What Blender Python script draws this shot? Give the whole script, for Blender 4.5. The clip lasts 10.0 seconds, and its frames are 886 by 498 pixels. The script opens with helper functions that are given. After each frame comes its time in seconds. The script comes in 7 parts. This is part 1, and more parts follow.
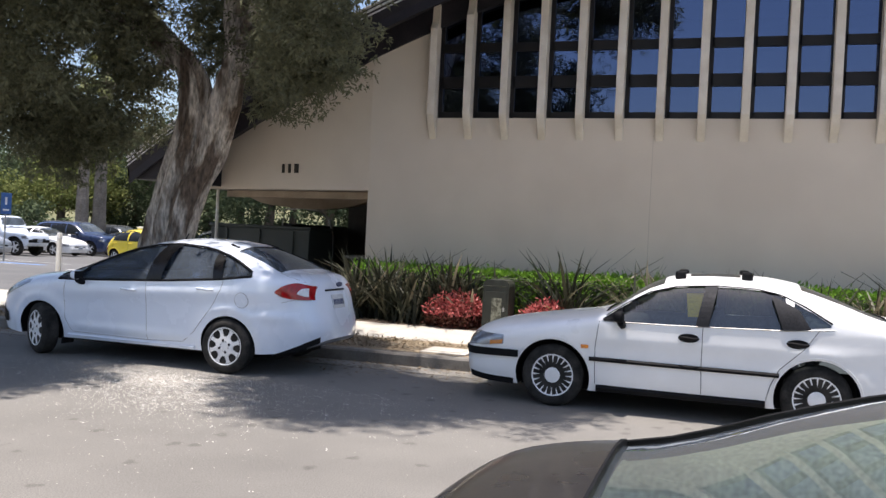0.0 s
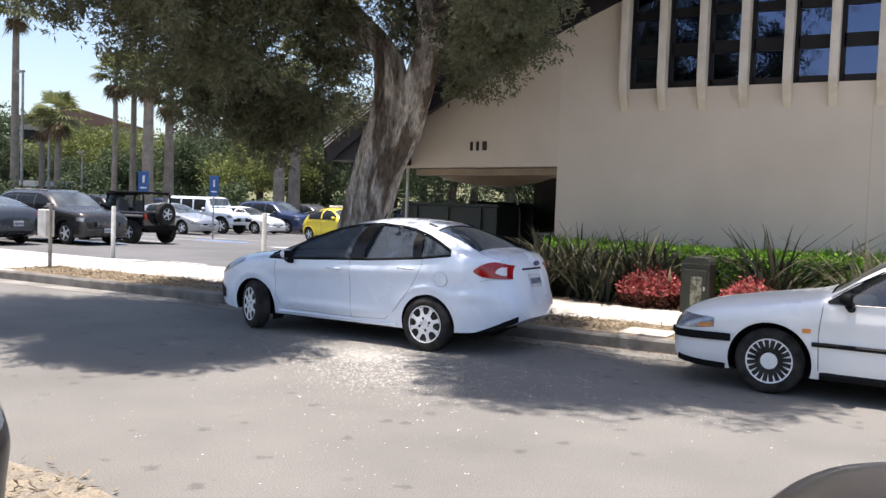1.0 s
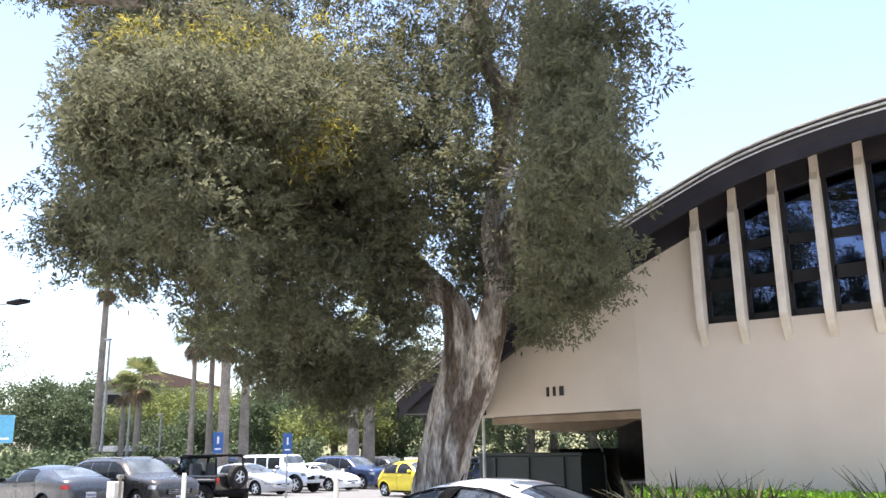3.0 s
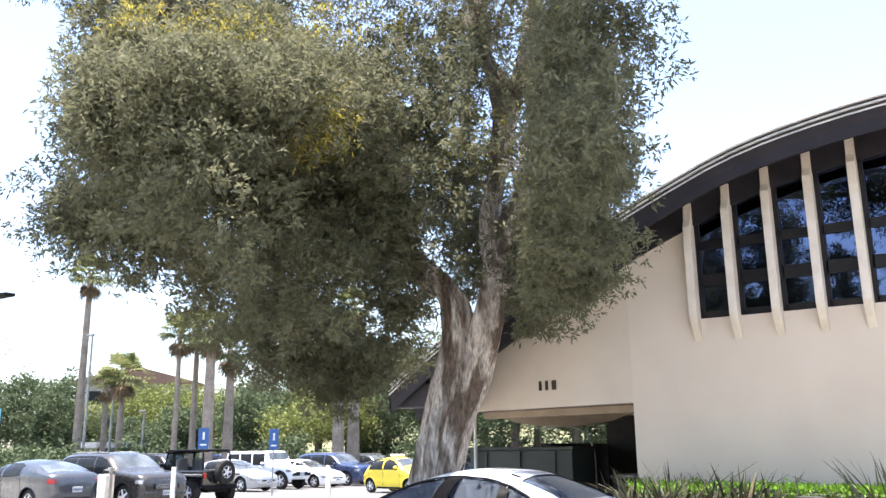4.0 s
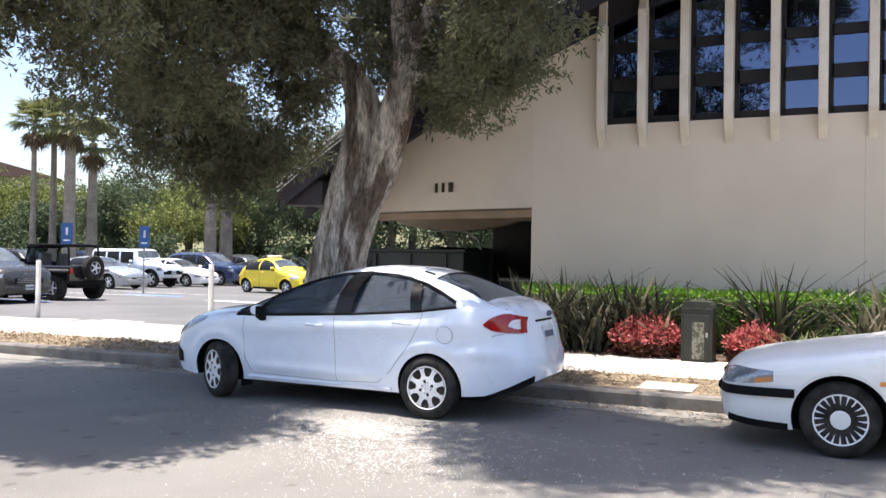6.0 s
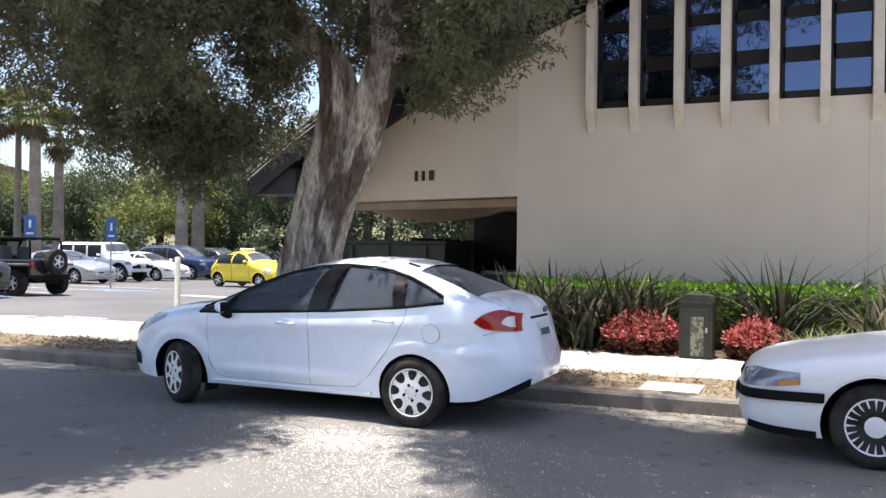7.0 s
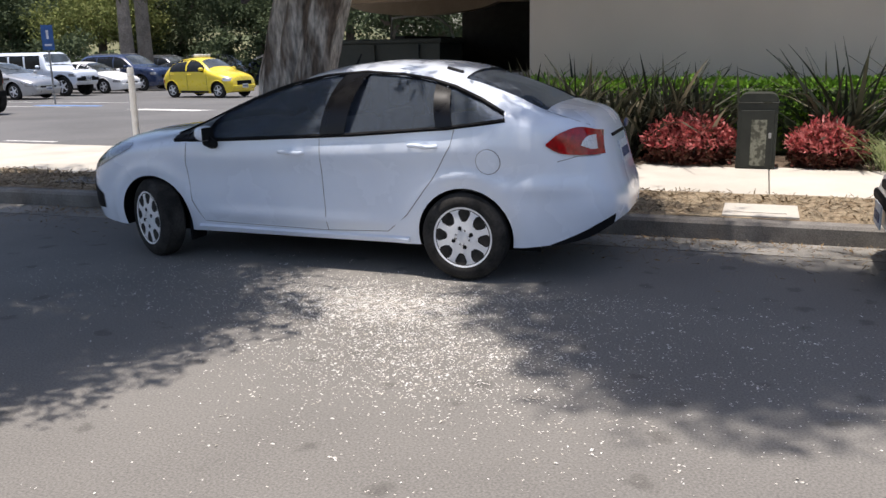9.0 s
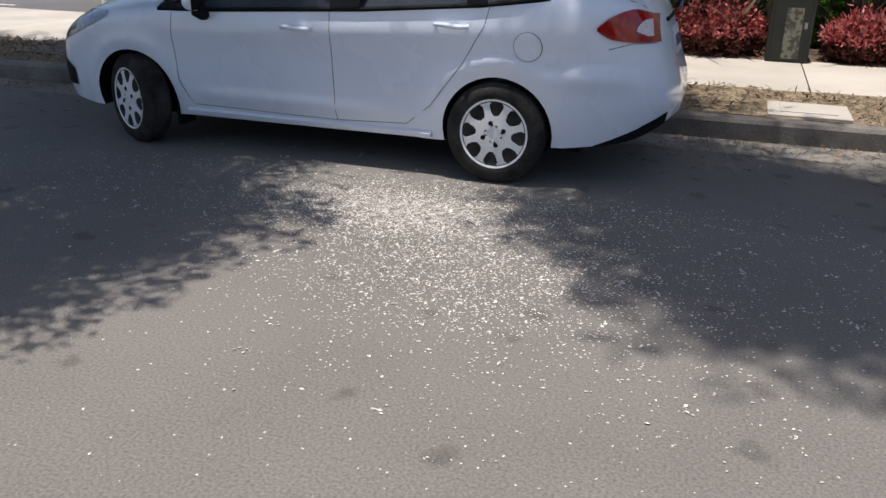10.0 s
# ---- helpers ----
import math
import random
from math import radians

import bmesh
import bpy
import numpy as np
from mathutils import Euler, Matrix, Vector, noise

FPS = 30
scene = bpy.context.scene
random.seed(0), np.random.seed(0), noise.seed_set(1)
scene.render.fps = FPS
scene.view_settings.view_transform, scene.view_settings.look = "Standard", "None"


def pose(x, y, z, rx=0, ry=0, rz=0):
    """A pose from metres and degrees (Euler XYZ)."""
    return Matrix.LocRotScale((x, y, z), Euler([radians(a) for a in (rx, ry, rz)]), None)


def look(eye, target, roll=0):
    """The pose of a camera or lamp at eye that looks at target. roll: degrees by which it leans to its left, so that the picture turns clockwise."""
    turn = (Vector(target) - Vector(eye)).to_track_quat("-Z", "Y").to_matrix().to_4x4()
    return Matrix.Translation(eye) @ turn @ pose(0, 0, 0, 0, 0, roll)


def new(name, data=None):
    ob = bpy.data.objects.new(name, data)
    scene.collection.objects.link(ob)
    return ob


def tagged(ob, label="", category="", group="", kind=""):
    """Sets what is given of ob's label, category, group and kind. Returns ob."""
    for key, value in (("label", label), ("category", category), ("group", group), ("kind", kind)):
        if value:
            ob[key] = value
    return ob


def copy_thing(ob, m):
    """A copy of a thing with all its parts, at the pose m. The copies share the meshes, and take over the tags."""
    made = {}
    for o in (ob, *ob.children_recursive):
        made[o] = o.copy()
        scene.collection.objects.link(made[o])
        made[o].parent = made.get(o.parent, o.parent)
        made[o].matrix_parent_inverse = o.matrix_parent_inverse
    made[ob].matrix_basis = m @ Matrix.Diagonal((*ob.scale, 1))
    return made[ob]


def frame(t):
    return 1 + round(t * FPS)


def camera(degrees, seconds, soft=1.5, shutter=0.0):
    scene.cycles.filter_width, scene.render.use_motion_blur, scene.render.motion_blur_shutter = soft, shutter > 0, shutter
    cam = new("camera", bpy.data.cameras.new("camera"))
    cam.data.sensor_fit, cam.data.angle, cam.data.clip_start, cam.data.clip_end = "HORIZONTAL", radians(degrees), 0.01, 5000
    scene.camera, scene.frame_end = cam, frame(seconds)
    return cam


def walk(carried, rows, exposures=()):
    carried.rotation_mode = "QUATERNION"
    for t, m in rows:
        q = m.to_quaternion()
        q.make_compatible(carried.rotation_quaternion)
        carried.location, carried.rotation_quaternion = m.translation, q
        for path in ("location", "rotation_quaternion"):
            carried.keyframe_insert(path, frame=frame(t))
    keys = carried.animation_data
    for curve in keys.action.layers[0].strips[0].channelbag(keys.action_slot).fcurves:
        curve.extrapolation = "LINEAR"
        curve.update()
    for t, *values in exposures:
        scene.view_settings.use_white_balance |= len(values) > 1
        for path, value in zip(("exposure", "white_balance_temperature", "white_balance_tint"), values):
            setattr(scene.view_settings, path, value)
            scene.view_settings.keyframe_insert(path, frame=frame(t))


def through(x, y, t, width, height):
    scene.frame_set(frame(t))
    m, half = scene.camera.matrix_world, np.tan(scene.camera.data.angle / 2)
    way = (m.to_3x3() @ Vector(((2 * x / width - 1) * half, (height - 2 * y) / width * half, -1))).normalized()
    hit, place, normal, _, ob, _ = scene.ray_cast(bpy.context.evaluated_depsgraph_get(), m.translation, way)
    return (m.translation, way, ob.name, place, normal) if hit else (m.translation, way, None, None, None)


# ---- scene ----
cam = camera(55.2, 10.0)
PATH = [
    (0, (0.499, 0.206, 1.55), (-0.114, 2.109, 1.528), 2.8),
    (0.5, (0.352, 0.167, 1.573), (-0.481, 1.984, 1.526), 2.1),
    (1, (0.238, 0.26, 1.571), (-0.753, 1.994, 1.473), 2.1),
    (1.5, (0.189, 0.427, 1.606), (-0.907, 2.1, 1.607), 2.2),
    (2, (0.141, 0.533, 1.677), (-1.006, 2.166, 1.806), 2.1),
    (2.5, (0.02, 0.691, 1.74), (-1.109, 2.307, 2.074), -1.0),
    (2.7, (0.018, 0.68, 1.743), (-1.104, 2.278, 2.173), -0.7),
    (3.8, (-0.119, 0.523, 1.648), (-1.205, 2.129, 2.14), -1.4),
    (4, (-0.171, 0.51, 1.636), (-1.249, 2.13, 2.097), -0.6),
    (4.5, (-0.353, 0.614, 1.569), (-1.42, 2.269, 1.915), 0.3),
    (5, (-0.52, 0.794, 1.557), (-1.59, 2.466, 1.803), 1.0),
    (5.5, (-0.681, 0.825, 1.535), (-1.696, 2.545, 1.642), 3.2),
    (6, (-0.974, 0.976, 1.528), (-1.818, 2.789, 1.546), 0.9),
    (6.2, (-1.077, 1.061, 1.522), (-1.871, 2.897, 1.492), 1.1),
    (7.3, (-1.601, 1.864, 1.495), (-2.384, 3.705, 1.507), 0.4),
    (7.5, (-1.789, 1.967, 1.492), (-2.505, 3.833, 1.434), -0.2),
    (8, (-2.041, 2.376, 1.483), (-2.762, 4.238, 1.356), -0.2),
    (8.5, (-2.304, 2.727, 1.468), (-3.105, 4.537, 1.18), 0.9),
    (9, (-2.652, 2.991, 1.506), (-3.339, 4.812, 1.046), -1.1),
    (9.5, (-2.897, 3.257, 1.456), (-3.541, 5.044, 0.83), -0.3),
    (10, (-3.177, 3.479, 1.445), (-3.772, 5.245, 0.721), 1.1),
]
EXPOSURE = [(0, 0.7), (0.5, 0.8), (1, 0.9), (1.5, 0.85), (2, 1.05), (2.5, 1.42), (2.7, 1.6), (3.8, 2.1), (4.5, 1.95), (5, 1.6), (5.5, 1.35), (6, 1.25), (7.3, 1.1), (8, 0.87), (9, 0.4), (10, 0.05)]
walk(cam, [(t, look(eye, target, roll)) for t, eye, target, roll in PATH], [(t, e, 6640, 14) for t, e in EXPOSURE])

# ---------------------------------------------------------------- light
SUN_DIR = Vector((0.05, 0.08, -1.0)).normalized()
world = bpy.data.worlds.new("sky")
scene.world = world
world.use_nodes = True
wn = world.node_tree
sky = wn.nodes.new("ShaderNodeTexSky")
sky.sky_type = "NISHITA"
sky.sun_disc = False
sky.sun_elevation = radians(84.6)
sky.sun_rotation = math.atan2(-SUN_DIR.x, -SUN_DIR.y)
sky.air_density, sky.dust_density, sky.ozone_density = 1.0, 1.6, 0.8
bg = wn.nodes["Background"]
bg.inputs["Strength"].default_value = 0.125
wn.links.new(sky.outputs[0], bg.inputs["Color"])
sun = new("sun", bpy.data.lights.new("sun", "SUN"))
sun.data.energy, sun.data.angle, sun.data.color = 4.8, radians(0.53), (1.0, 0.96, 0.9)
sun.matrix_world = look((0, 0, 40), Vector((0, 0, 40)) + SUN_DIR)


# ---------------------------------------------------------------- helpers
def curve(pts):
    """A smooth monotone curve through the given points."""
    xs, ys = np.array([p[0] for p in pts], float), np.array([p[1] for p in pts], float)
    h, d = np.diff(xs), np.diff(ys) / np.diff(xs)
    m = np.zeros(len(xs))
    m[0], m[-1] = d[0], d[-1]
    for k in range(1, len(xs) - 1):
        if d[k - 1] * d[k] > 0:
            w1, w2 = 2 * h[k] + h[k - 1], h[k] + 2 * h[k - 1]
            m[k] = (w1 + w2) / (w1 / d[k - 1] + w2 / d[k])

    def f(x):
        x = min(max(x, xs[0]), xs[-1])
        k = int(min(max(np.searchsorted(xs, x) - 1, 0), len(h) - 1))
        t = (x - xs[k]) / h[k]
        return float((1 + 2 * t) * (1 - t) ** 2 * ys[k] + t * (1 - t) ** 2 * h[k] * m[k]
                     + t * t * (3 - 2 * t) * ys[k + 1] + t * t * (t - 1) * h[k] * m[k + 1])
    return f


def mesh_of(name, verts, faces, mats=(), smooth=False, index=None):
    me = bpy.data.meshes.new(name)
    me.from_pydata([tuple(v) for v in verts], [], [tuple(f) for f in faces])
    for m in mats:
        me.materials.append(m)
    if smooth:
        me.polygons.foreach_set("use_smooth", [True] * len(me.polygons))
    if index is not None:
        me.polygons.foreach_set("material_index", index)
    me.update()
    return me


def put(name, me, parent=None, m=None, label=""):
    """One mesh object, under a thing or on its own."""
    ob = new(name, me)
    if parent is not None:
        ob.parent = parent
    if m is not None:
        ob.matrix_local = m
    if label:
        tagged(ob, label)
    return ob


def part(name, bm, material, parent=None, label="", smooth=False, m=None):
    me = bpy.data.meshes.new(name)
    if smooth:
        for f in bm.faces:
            f.smooth = True
        for e in bm.edges:
            if len(e.link_faces) == 2 and e.calc_face_angle(0) > radians(38):
                e.smooth = False
    bm.to_mesh(me)
    bm.free()
    for one in material if isinstance(material, (list, tuple)) else (material,):
        me.materials.append(one)
    return put(name, me, parent, m, label)


def thing(name, label, category, group="", m=None):
    ob = new(name)
    ob.empty_display_size = 0.1
    if m is not None:
        ob.matrix_world = m
    return tagged(ob, label, category, group)


def add_box(bm, x0, x1, y0, y1, z0, z1, bevel=0.0):
    vs = [bm.verts.new(p) for p in ((x0, y0, z0), (x1, y0, z0), (x1, y1, z0), (x0, y1, z0),
                                    (x0, y0, z1), (x1, y0, z1), (x1, y1, z1), (x0, y1, z1))]
    fs = [bm.faces.new([vs[k] for k in q]) for q in
          ((3, 2, 1, 0), (4, 5, 6, 7), (0, 1, 5, 4), (1, 2, 6, 5), (2, 3, 7, 6), (3, 0, 4, 7))]
    if bevel:
        bmesh.ops.bevel(bm, geom=list({e for f in fs for e in f.edges}), offset=bevel, segments=2, affect="EDGES", profile=0.5)
    return bm


def box(x0, x1, y0, y1, z0, z1, bevel=0.0):
    return add_box(bmesh.new(), x0, x1, y0, y1, z0, z1, bevel)


def add_tube(bm, path, radii, sides=8, cap=True):
    """A tapered tube along a path."""
    rings, up = [], Vector((0.13, 0.21, 0.97))
    n = len(path)
    for k in range(n):
        a, b = Vector(path[max(k - 1, 0)]), Vector(path[min(k + 1, n - 1)])
        d = (b - a).normalized()
        u = d.cross(up if abs(d.dot(up)) < 0.95 else Vector((1, 0, 0))).normalized()
        w = d.cross(u)
        r = radii[k] if isinstance(radii, (list, tuple)) else radii
        rings.append([bm.verts.new(Vector(path[k]) + r * (math.cos(t) * u + math.sin(t) * w))
                      for t in [2 * math.pi * s / sides for s in range(sides)]])
    for a, b in zip(rings, rings[1:]):
        for s in range(sides):
            bm.faces.new((a[s], a[(s + 1) % sides], b[(s + 1) % sides], b[s]))
    if cap:
        bm.faces.new(rings[0][::-1])
        bm.faces.new(rings[-1])
    bmesh.ops.recalc_face_normals(bm, faces=bm.faces)
    return bm


def add_lathe(bm, prof, axis="y", sides=32, centre=(0, 0, 0)):
    """Turns a profile of (along, radius) round an axis."""
    rings = []
    for a, r in prof:
        ring = []
        for s in range(sides):
            t = 2 * math.pi * s / sides
            p = (r * math.cos(t), a, r * math.sin(t)) if axis == "y" else (r * math.cos(t), r * math.sin(t), a)
            ring.append(bm.verts.new(Vector(p) + Vector(centre)))
        rings.append(ring)
    for a, b in zip(rings, rings[1:]):
        for s in range(sides):
            bm.faces.new((a[s], a[(s + 1) % sides], b[(s + 1) % sides], b[s]))
    bm.faces.new(rings[0][::-1])
    bm.faces.new(rings[-1])
    bmesh.ops.recalc_face_normals(bm, faces=bm.faces)
    return bm


# ---------------------------------------------------------------- materials
def mat(name, col, rough=0.6, metal=0.0, col2=None, scale=6.0, fine=80.0, fine_amount=0.25, bump=0.0, bump_scale=None,
        coat=0.0, spec=0.5, detail=6.0, stretch=None, sheen=0.0, per_island=None, per_object=0.0, contrast=(0.35, 0.65), rough_var=0.1):
    """A procedural surface: two colours mixed by a large noise, a fine grain, gloss variation and relief, in metres."""
    m = bpy.data.materials.new(name)
    m.use_nodes = True
    nt = m.node_tree
    n, ln = nt.nodes, nt.links
    p = n["Principled BSDF"]
    geo = n.new("ShaderNodeNewGeometry")
    where = geo.outputs["Position"]
    if stretch:
        mp = n.new("ShaderNodeMapping")
        mp.inputs["Scale"].default_value = stretch
        ln.new(where, mp.inputs["Vector"])
        where = mp.outputs[0]

    def noise_of(s, d):
        t = n.new("ShaderNodeTexNoise")
        t.inputs["Scale"].default_value, t.inputs["Detail"].default_value = s, d
        ln.new(where, t.inputs["Vector"])
        return t.outputs["Fac"]

    def mixed(fac, a, b, kind="MIX"):
        x = n.new("ShaderNodeMix")
        x.data_type, x.blend_type = "RGBA", kind
        for sock, v in ((x.inputs[0], fac), (x.inputs[6], a), (x.inputs[7], b)):
            if isinstance(v, bpy.types.NodeSocket):
                ln.new(v, sock)
            else:
                sock.default_value = v if isinstance(v, float) else (*v, 1)
        return x.outputs[2]

    def ramp(fac, lo, hi):
        r = n.new("ShaderNodeMapRange")
        ln.new(fac, r.inputs[0])
        r.inputs[1].default_value, r.inputs[2].default_value = lo, hi
        return r.outputs[0]

    c2 = col2 or tuple(v * 0.8 for v in col)
    big = ramp(noise_of(scale, detail), *contrast)
    out = mixed(big, col, c2)
    if per_island:
        out = mixed(geo.outputs["Random Per Island"], out, per_island)
    if per_object:
        info = n.new("ShaderNodeObjectInfo")
        r = n.new("ShaderNodeMapRange")
        ln.new(info.outputs["Random"], r.inputs[0])
        r.inputs[3].default_value, r.inputs[4].default_value = 1 - per_object, 1 + per_object
        cmb = n.new("ShaderNodeCombineColor")
        for k in range(3):
            ln.new(r.outputs[0], cmb.inputs[k])
        out = mixed(1.0, out, cmb.outputs[0], "MULTIPLY")
    small = noise_of(fine, 4.0)
    if fine_amount:
        r = n.new("ShaderNodeMapRange")
        ln.new(small, r.inputs[0])
        r.inputs[1].default_value, r.inputs[2].default_value = 0.3, 0.7
        r.inputs[3].default_value, r.inputs[4].default_value = 1 - fine_amount, 1 + fine_amount
        cmb = n.new("ShaderNodeCombineColor")
        for k in range(3):
            ln.new(r.outputs[0], cmb.inputs[k])
        out = mixed(1.0, out, cmb.outputs[0], "MULTIPLY")
    ln.new(out, p.inputs["Base Color"])
    rr = n.new("ShaderNodeMapRange")
    ln.new(big, rr.inputs[0])
    rr.inputs[3].default_value, rr.inputs[4].default_value = max(rough - rough_var / 2, 0.02), min(rough + rough_var / 2, 1)
    ln.new(rr.outputs[0], p.inputs["Roughness"])
    p.inputs["Metallic"].default_value = metal
    p.inputs["Coat Weight"].default_value = coat
    p.inputs["Coat Roughness"].default_value = 0.06
    p.inputs["Specular IOR Level"].default_value = spec
    if bump:
        b = n.new("ShaderNodeBump")
        b.inputs["Strength"].default_value, b.inputs["Distance"].default_value = 1.0, bump
        ln.new(noise_of(bump_scale, 5.0) if bump_scale else small, b.inputs["Height"])
        ln.new(b.outputs[0], p.inputs["Normal"])
    return m


def leaf_mat(name, col, col2, through=0.35, rough=0.55):
    """Leaves: two greens by leaf, light shining through."""
    m = bpy.data.materials.new(name)
    m.use_nodes = True
    n, ln = m.node_tree.nodes, m.node_tree.links
    p, out = n["Principled BSDF"], n["Material Output"]
    geo = n.new("ShaderNodeNewGeometry")
    x = n.new("ShaderNodeMix")
    x.data_type = "RGBA"
    ln.new(geo.outputs["Random Per Island"], x.inputs[0])
    x.inputs[6].default_value, x.inputs[7].default_value = (*col, 1), (*col2, 1)
    big = n.new("ShaderNodeTexNoise")
    big.inputs["Scale"].default_value = 0.9
    ln.new(geo.outputs["Position"], big.inputs["Vector"])
    y = n.new("ShaderNodeMix")
    y.data_type, y.blend_type = "RGBA", "MULTIPLY"
    y.inputs[0].default_value = 0.6
    ln.new(x.outputs[2], y.inputs[6])
    ln.new(big.outputs["Color"], y.inputs[7])
    ln.new(x.outputs[2], p.inputs["Base Color"])
    p.inputs["Roughness"].default_value = rough
    p.inputs["Specular IOR Level"].default_value = 0.15
    tr = n.new("ShaderNodeBsdfTranslucent")
    ln.new(x.outputs[2], tr.inputs["Color"])
    ms = n.new("ShaderNodeMixShader")
    ms.inputs[0].default_value = through
    ln.new(p.outputs[0], ms.inputs[1])
    ln.new(tr.outputs[0], ms.inputs[2])
    ln.new(ms.outputs[0], out.inputs["Surface"])
    return m


def glass_mat(name, tint, gloss=(1.0, 1.0, 1.0), face_on=0.08, rough=0.0, sky_film=0.0):
    """A pane: tinted see-through, with a gloss that grows towards grazing angles."""
    m = bpy.data.materials.new(name)
    m.use_nodes = True
    n, ln = m.node_tree.nodes, m.node_tree.links
    out = n["Material Output"]
    n.remove(n["Principled BSDF"])
    t, g, lw, ms = (n.new("ShaderNodeBsdfTransparent"), n.new("ShaderNodeBsdfGlossy"), n.new("ShaderNodeLayerWeight"), n.new("ShaderNodeMixShader"))
    t.inputs["Color"].default_value, g.inputs["Color"].default_value = (*tint, 1), (*gloss, 1)
    g.inputs["Roughness"].default_value, lw.inputs["Blend"].default_value = rough, 0.5
    pw, mr = n.new("ShaderNodeMath"), n.new("ShaderNodeMapRange")
    pw.operation = "POWER"
    pw.inputs[1].default_value = 5.0
    mr.inputs[3].default_value, mr.inputs[4].default_value = face_on, 1.0
    ln.new(lw.outputs["Facing"], pw.inputs[0])
    ln.new(pw.outputs[0], mr.inputs[0])
    ln.new(mr.outputs[0], ms.inputs[0])
    ln.new(t.outputs[0], ms.inputs[1])
    ln.new(g.outputs[0], ms.inputs[2])
    last = ms.outputs[0]
    # pale blue diffuse layer: puts a sheen of reflected sky into the pane's colour
    if sky_film:
        pale_layer, mf = n.new("ShaderNodeBsdfDiffuse"), n.new("ShaderNodeMixShader")
        pale_layer.inputs["Color"].default_value, mf.inputs[0].default_value = (0.42, 0.50, 0.62, 1), sky_film
        ln.new(last, mf.inputs[1])
        ln.new(pale_layer.outputs[0], mf.inputs[2])
        last = mf.outputs[0]
    ln.new(last, out.inputs["Surface"])
    return m


def spotted(m, scale, size, amount):
    """Round dark stains of uneven size, scattered over a surface."""
    n, ln = m.node_tree.nodes, m.node_tree.links
    p = n["Principled BSDF"]
    source = p.inputs["Base Color"].links[0].from_socket
    geo, warp, v, r, x = (n.new(k) for k in ("ShaderNodeNewGeometry", "ShaderNodeTexNoise", "ShaderNodeTexVoronoi", "ShaderNodeMapRange", "ShaderNodeMix"))
    warp.inputs["Scale"].default_value = scale * 4
    add = n.new("ShaderNodeVectorMath")
    add.operation = "MULTIPLY_ADD"
    ln.new(geo.outputs["Position"], warp.inputs["Vector"])
    ln.new(warp.outputs["Color"], add.inputs[0])
    add.inputs[1].default_value = (0.4 / scale,) * 3
    ln.new(geo.outputs["Position"], add.inputs[2])
    v.inputs["Scale"].default_value = scale
    ln.new(add.outputs[0], v.inputs["Vector"])
    ln.new(v.outputs["Distance"], r.inputs[0])
    r.inputs[1].default_value, r.inputs[2].default_value, r.inputs[3].default_value, r.inputs[4].default_value = size * 0.5, size, amount, 0.0
    x.data_type, x.blend_type = "RGBA", "MULTIPLY"
    ln.new(r.outputs[0], x.inputs[0])
    ln.new(source, x.inputs[6])
    x.inputs[7].default_value = (0.45, 0.44, 0.43, 1)
    ln.new(x.outputs[2], p.inputs["Base Color"])
    return m


asphalt = spotted(mat("road_asphalt", (0.176, 0.166, 0.150), 0.92, col2=(0.142, 0.134, 0.122), scale=0.7, contrast=(0.38, 0.68), fine=95, fine_amount=0.3, bump=0.0005, bump_scale=330, detail=9), 3.0, 0.2, 0.55)
lot_asphalt = mat("lot_asphalt", (0.128, 0.126, 0.124), 0.9, col2=(0.10, 0.099, 0.098), scale=0.35, fine=60, fine_amount=0.2, bump=0.003)
concrete = mat("pale_concrete", (0.49, 0.455, 0.40), 0.88, col2=(0.40, 0.375, 0.325), scale=1.4, fine=120, fine_amount=0.12, bump=0.0015)
kerb_concrete = mat("dirty_kerb_concrete", (0.20, 0.185, 0.165), 0.9, col2=(0.10, 0.09, 0.08), scale=3.0, fine=90, fine_amount=0.25, bump=0.003)
gutter_mat = mat("gutter_concrete", (0.26, 0.245, 0.22), 0.9, col2=(0.17, 0.16, 0.14), scale=1.6, fine=90, fine_amount=0.25, bump=0.003)
mulch = mat("dry_mulch", (0.29, 0.23, 0.15), 0.95, col2=(0.17, 0.12, 0.07), scale=9, fine=55, fine_amount=0.5, bump=0.02, bump_scale=45)
earth = mat("dry_earth", (0.26, 0.21, 0.14), 0.95, col2=(0.16, 0.15, 0.09), scale=0.05, fine=3, fine_amount=0.3)
bed_soil = mat("bed_soil", (0.13, 0.09, 0.06), 0.95, col2=(0.07, 0.05, 0.035), scale=7, fine=60, fine_amount=0.4, bump=0.02, bump_scale=30)
stucco = mat("beige_stucco", (0.62, 0.545, 0.455), 0.92, col2=(0.55, 0.48, 0.40), scale=0.6, fine=110, fine_amount=0.06, bump=0.0025, bump_scale=120)
fin_paint = mat("cream_fin_paint", (0.66, 0.60, 0.52), 0.8, col2=(0.56, 0.50, 0.42), scale=3, fine=60, fine_amount=0.08, bump=0.001)
dark_trim = mat("dark_bronze_trim", (0.010, 0.009, 0.010), 0.5, spec=0.25, col2=(0.016, 0.014, 0.014), scale=4, fine=40, fine_amount=0.15)
fascia_mat = mat("black_fascia", (0.014, 0.013, 0.017), 0.6, spec=0.25, col2=(0.026, 0.023, 0.028), scale=2, fine=50, fine_amount=0.2, bump=0.001)
flashing = mat("pale_flashing", (0.62, 0.61, 0.60), 0.5, metal=0.1, col2=(0.48, 0.47, 0.46), scale=3)
roof_shingle = mat("dark_shingle", (0.06, 0.055, 0.052), 0.9, col2=(0.04, 0.037, 0.035), scale=3, fine=30, fine_amount=0.3, bump=0.01)
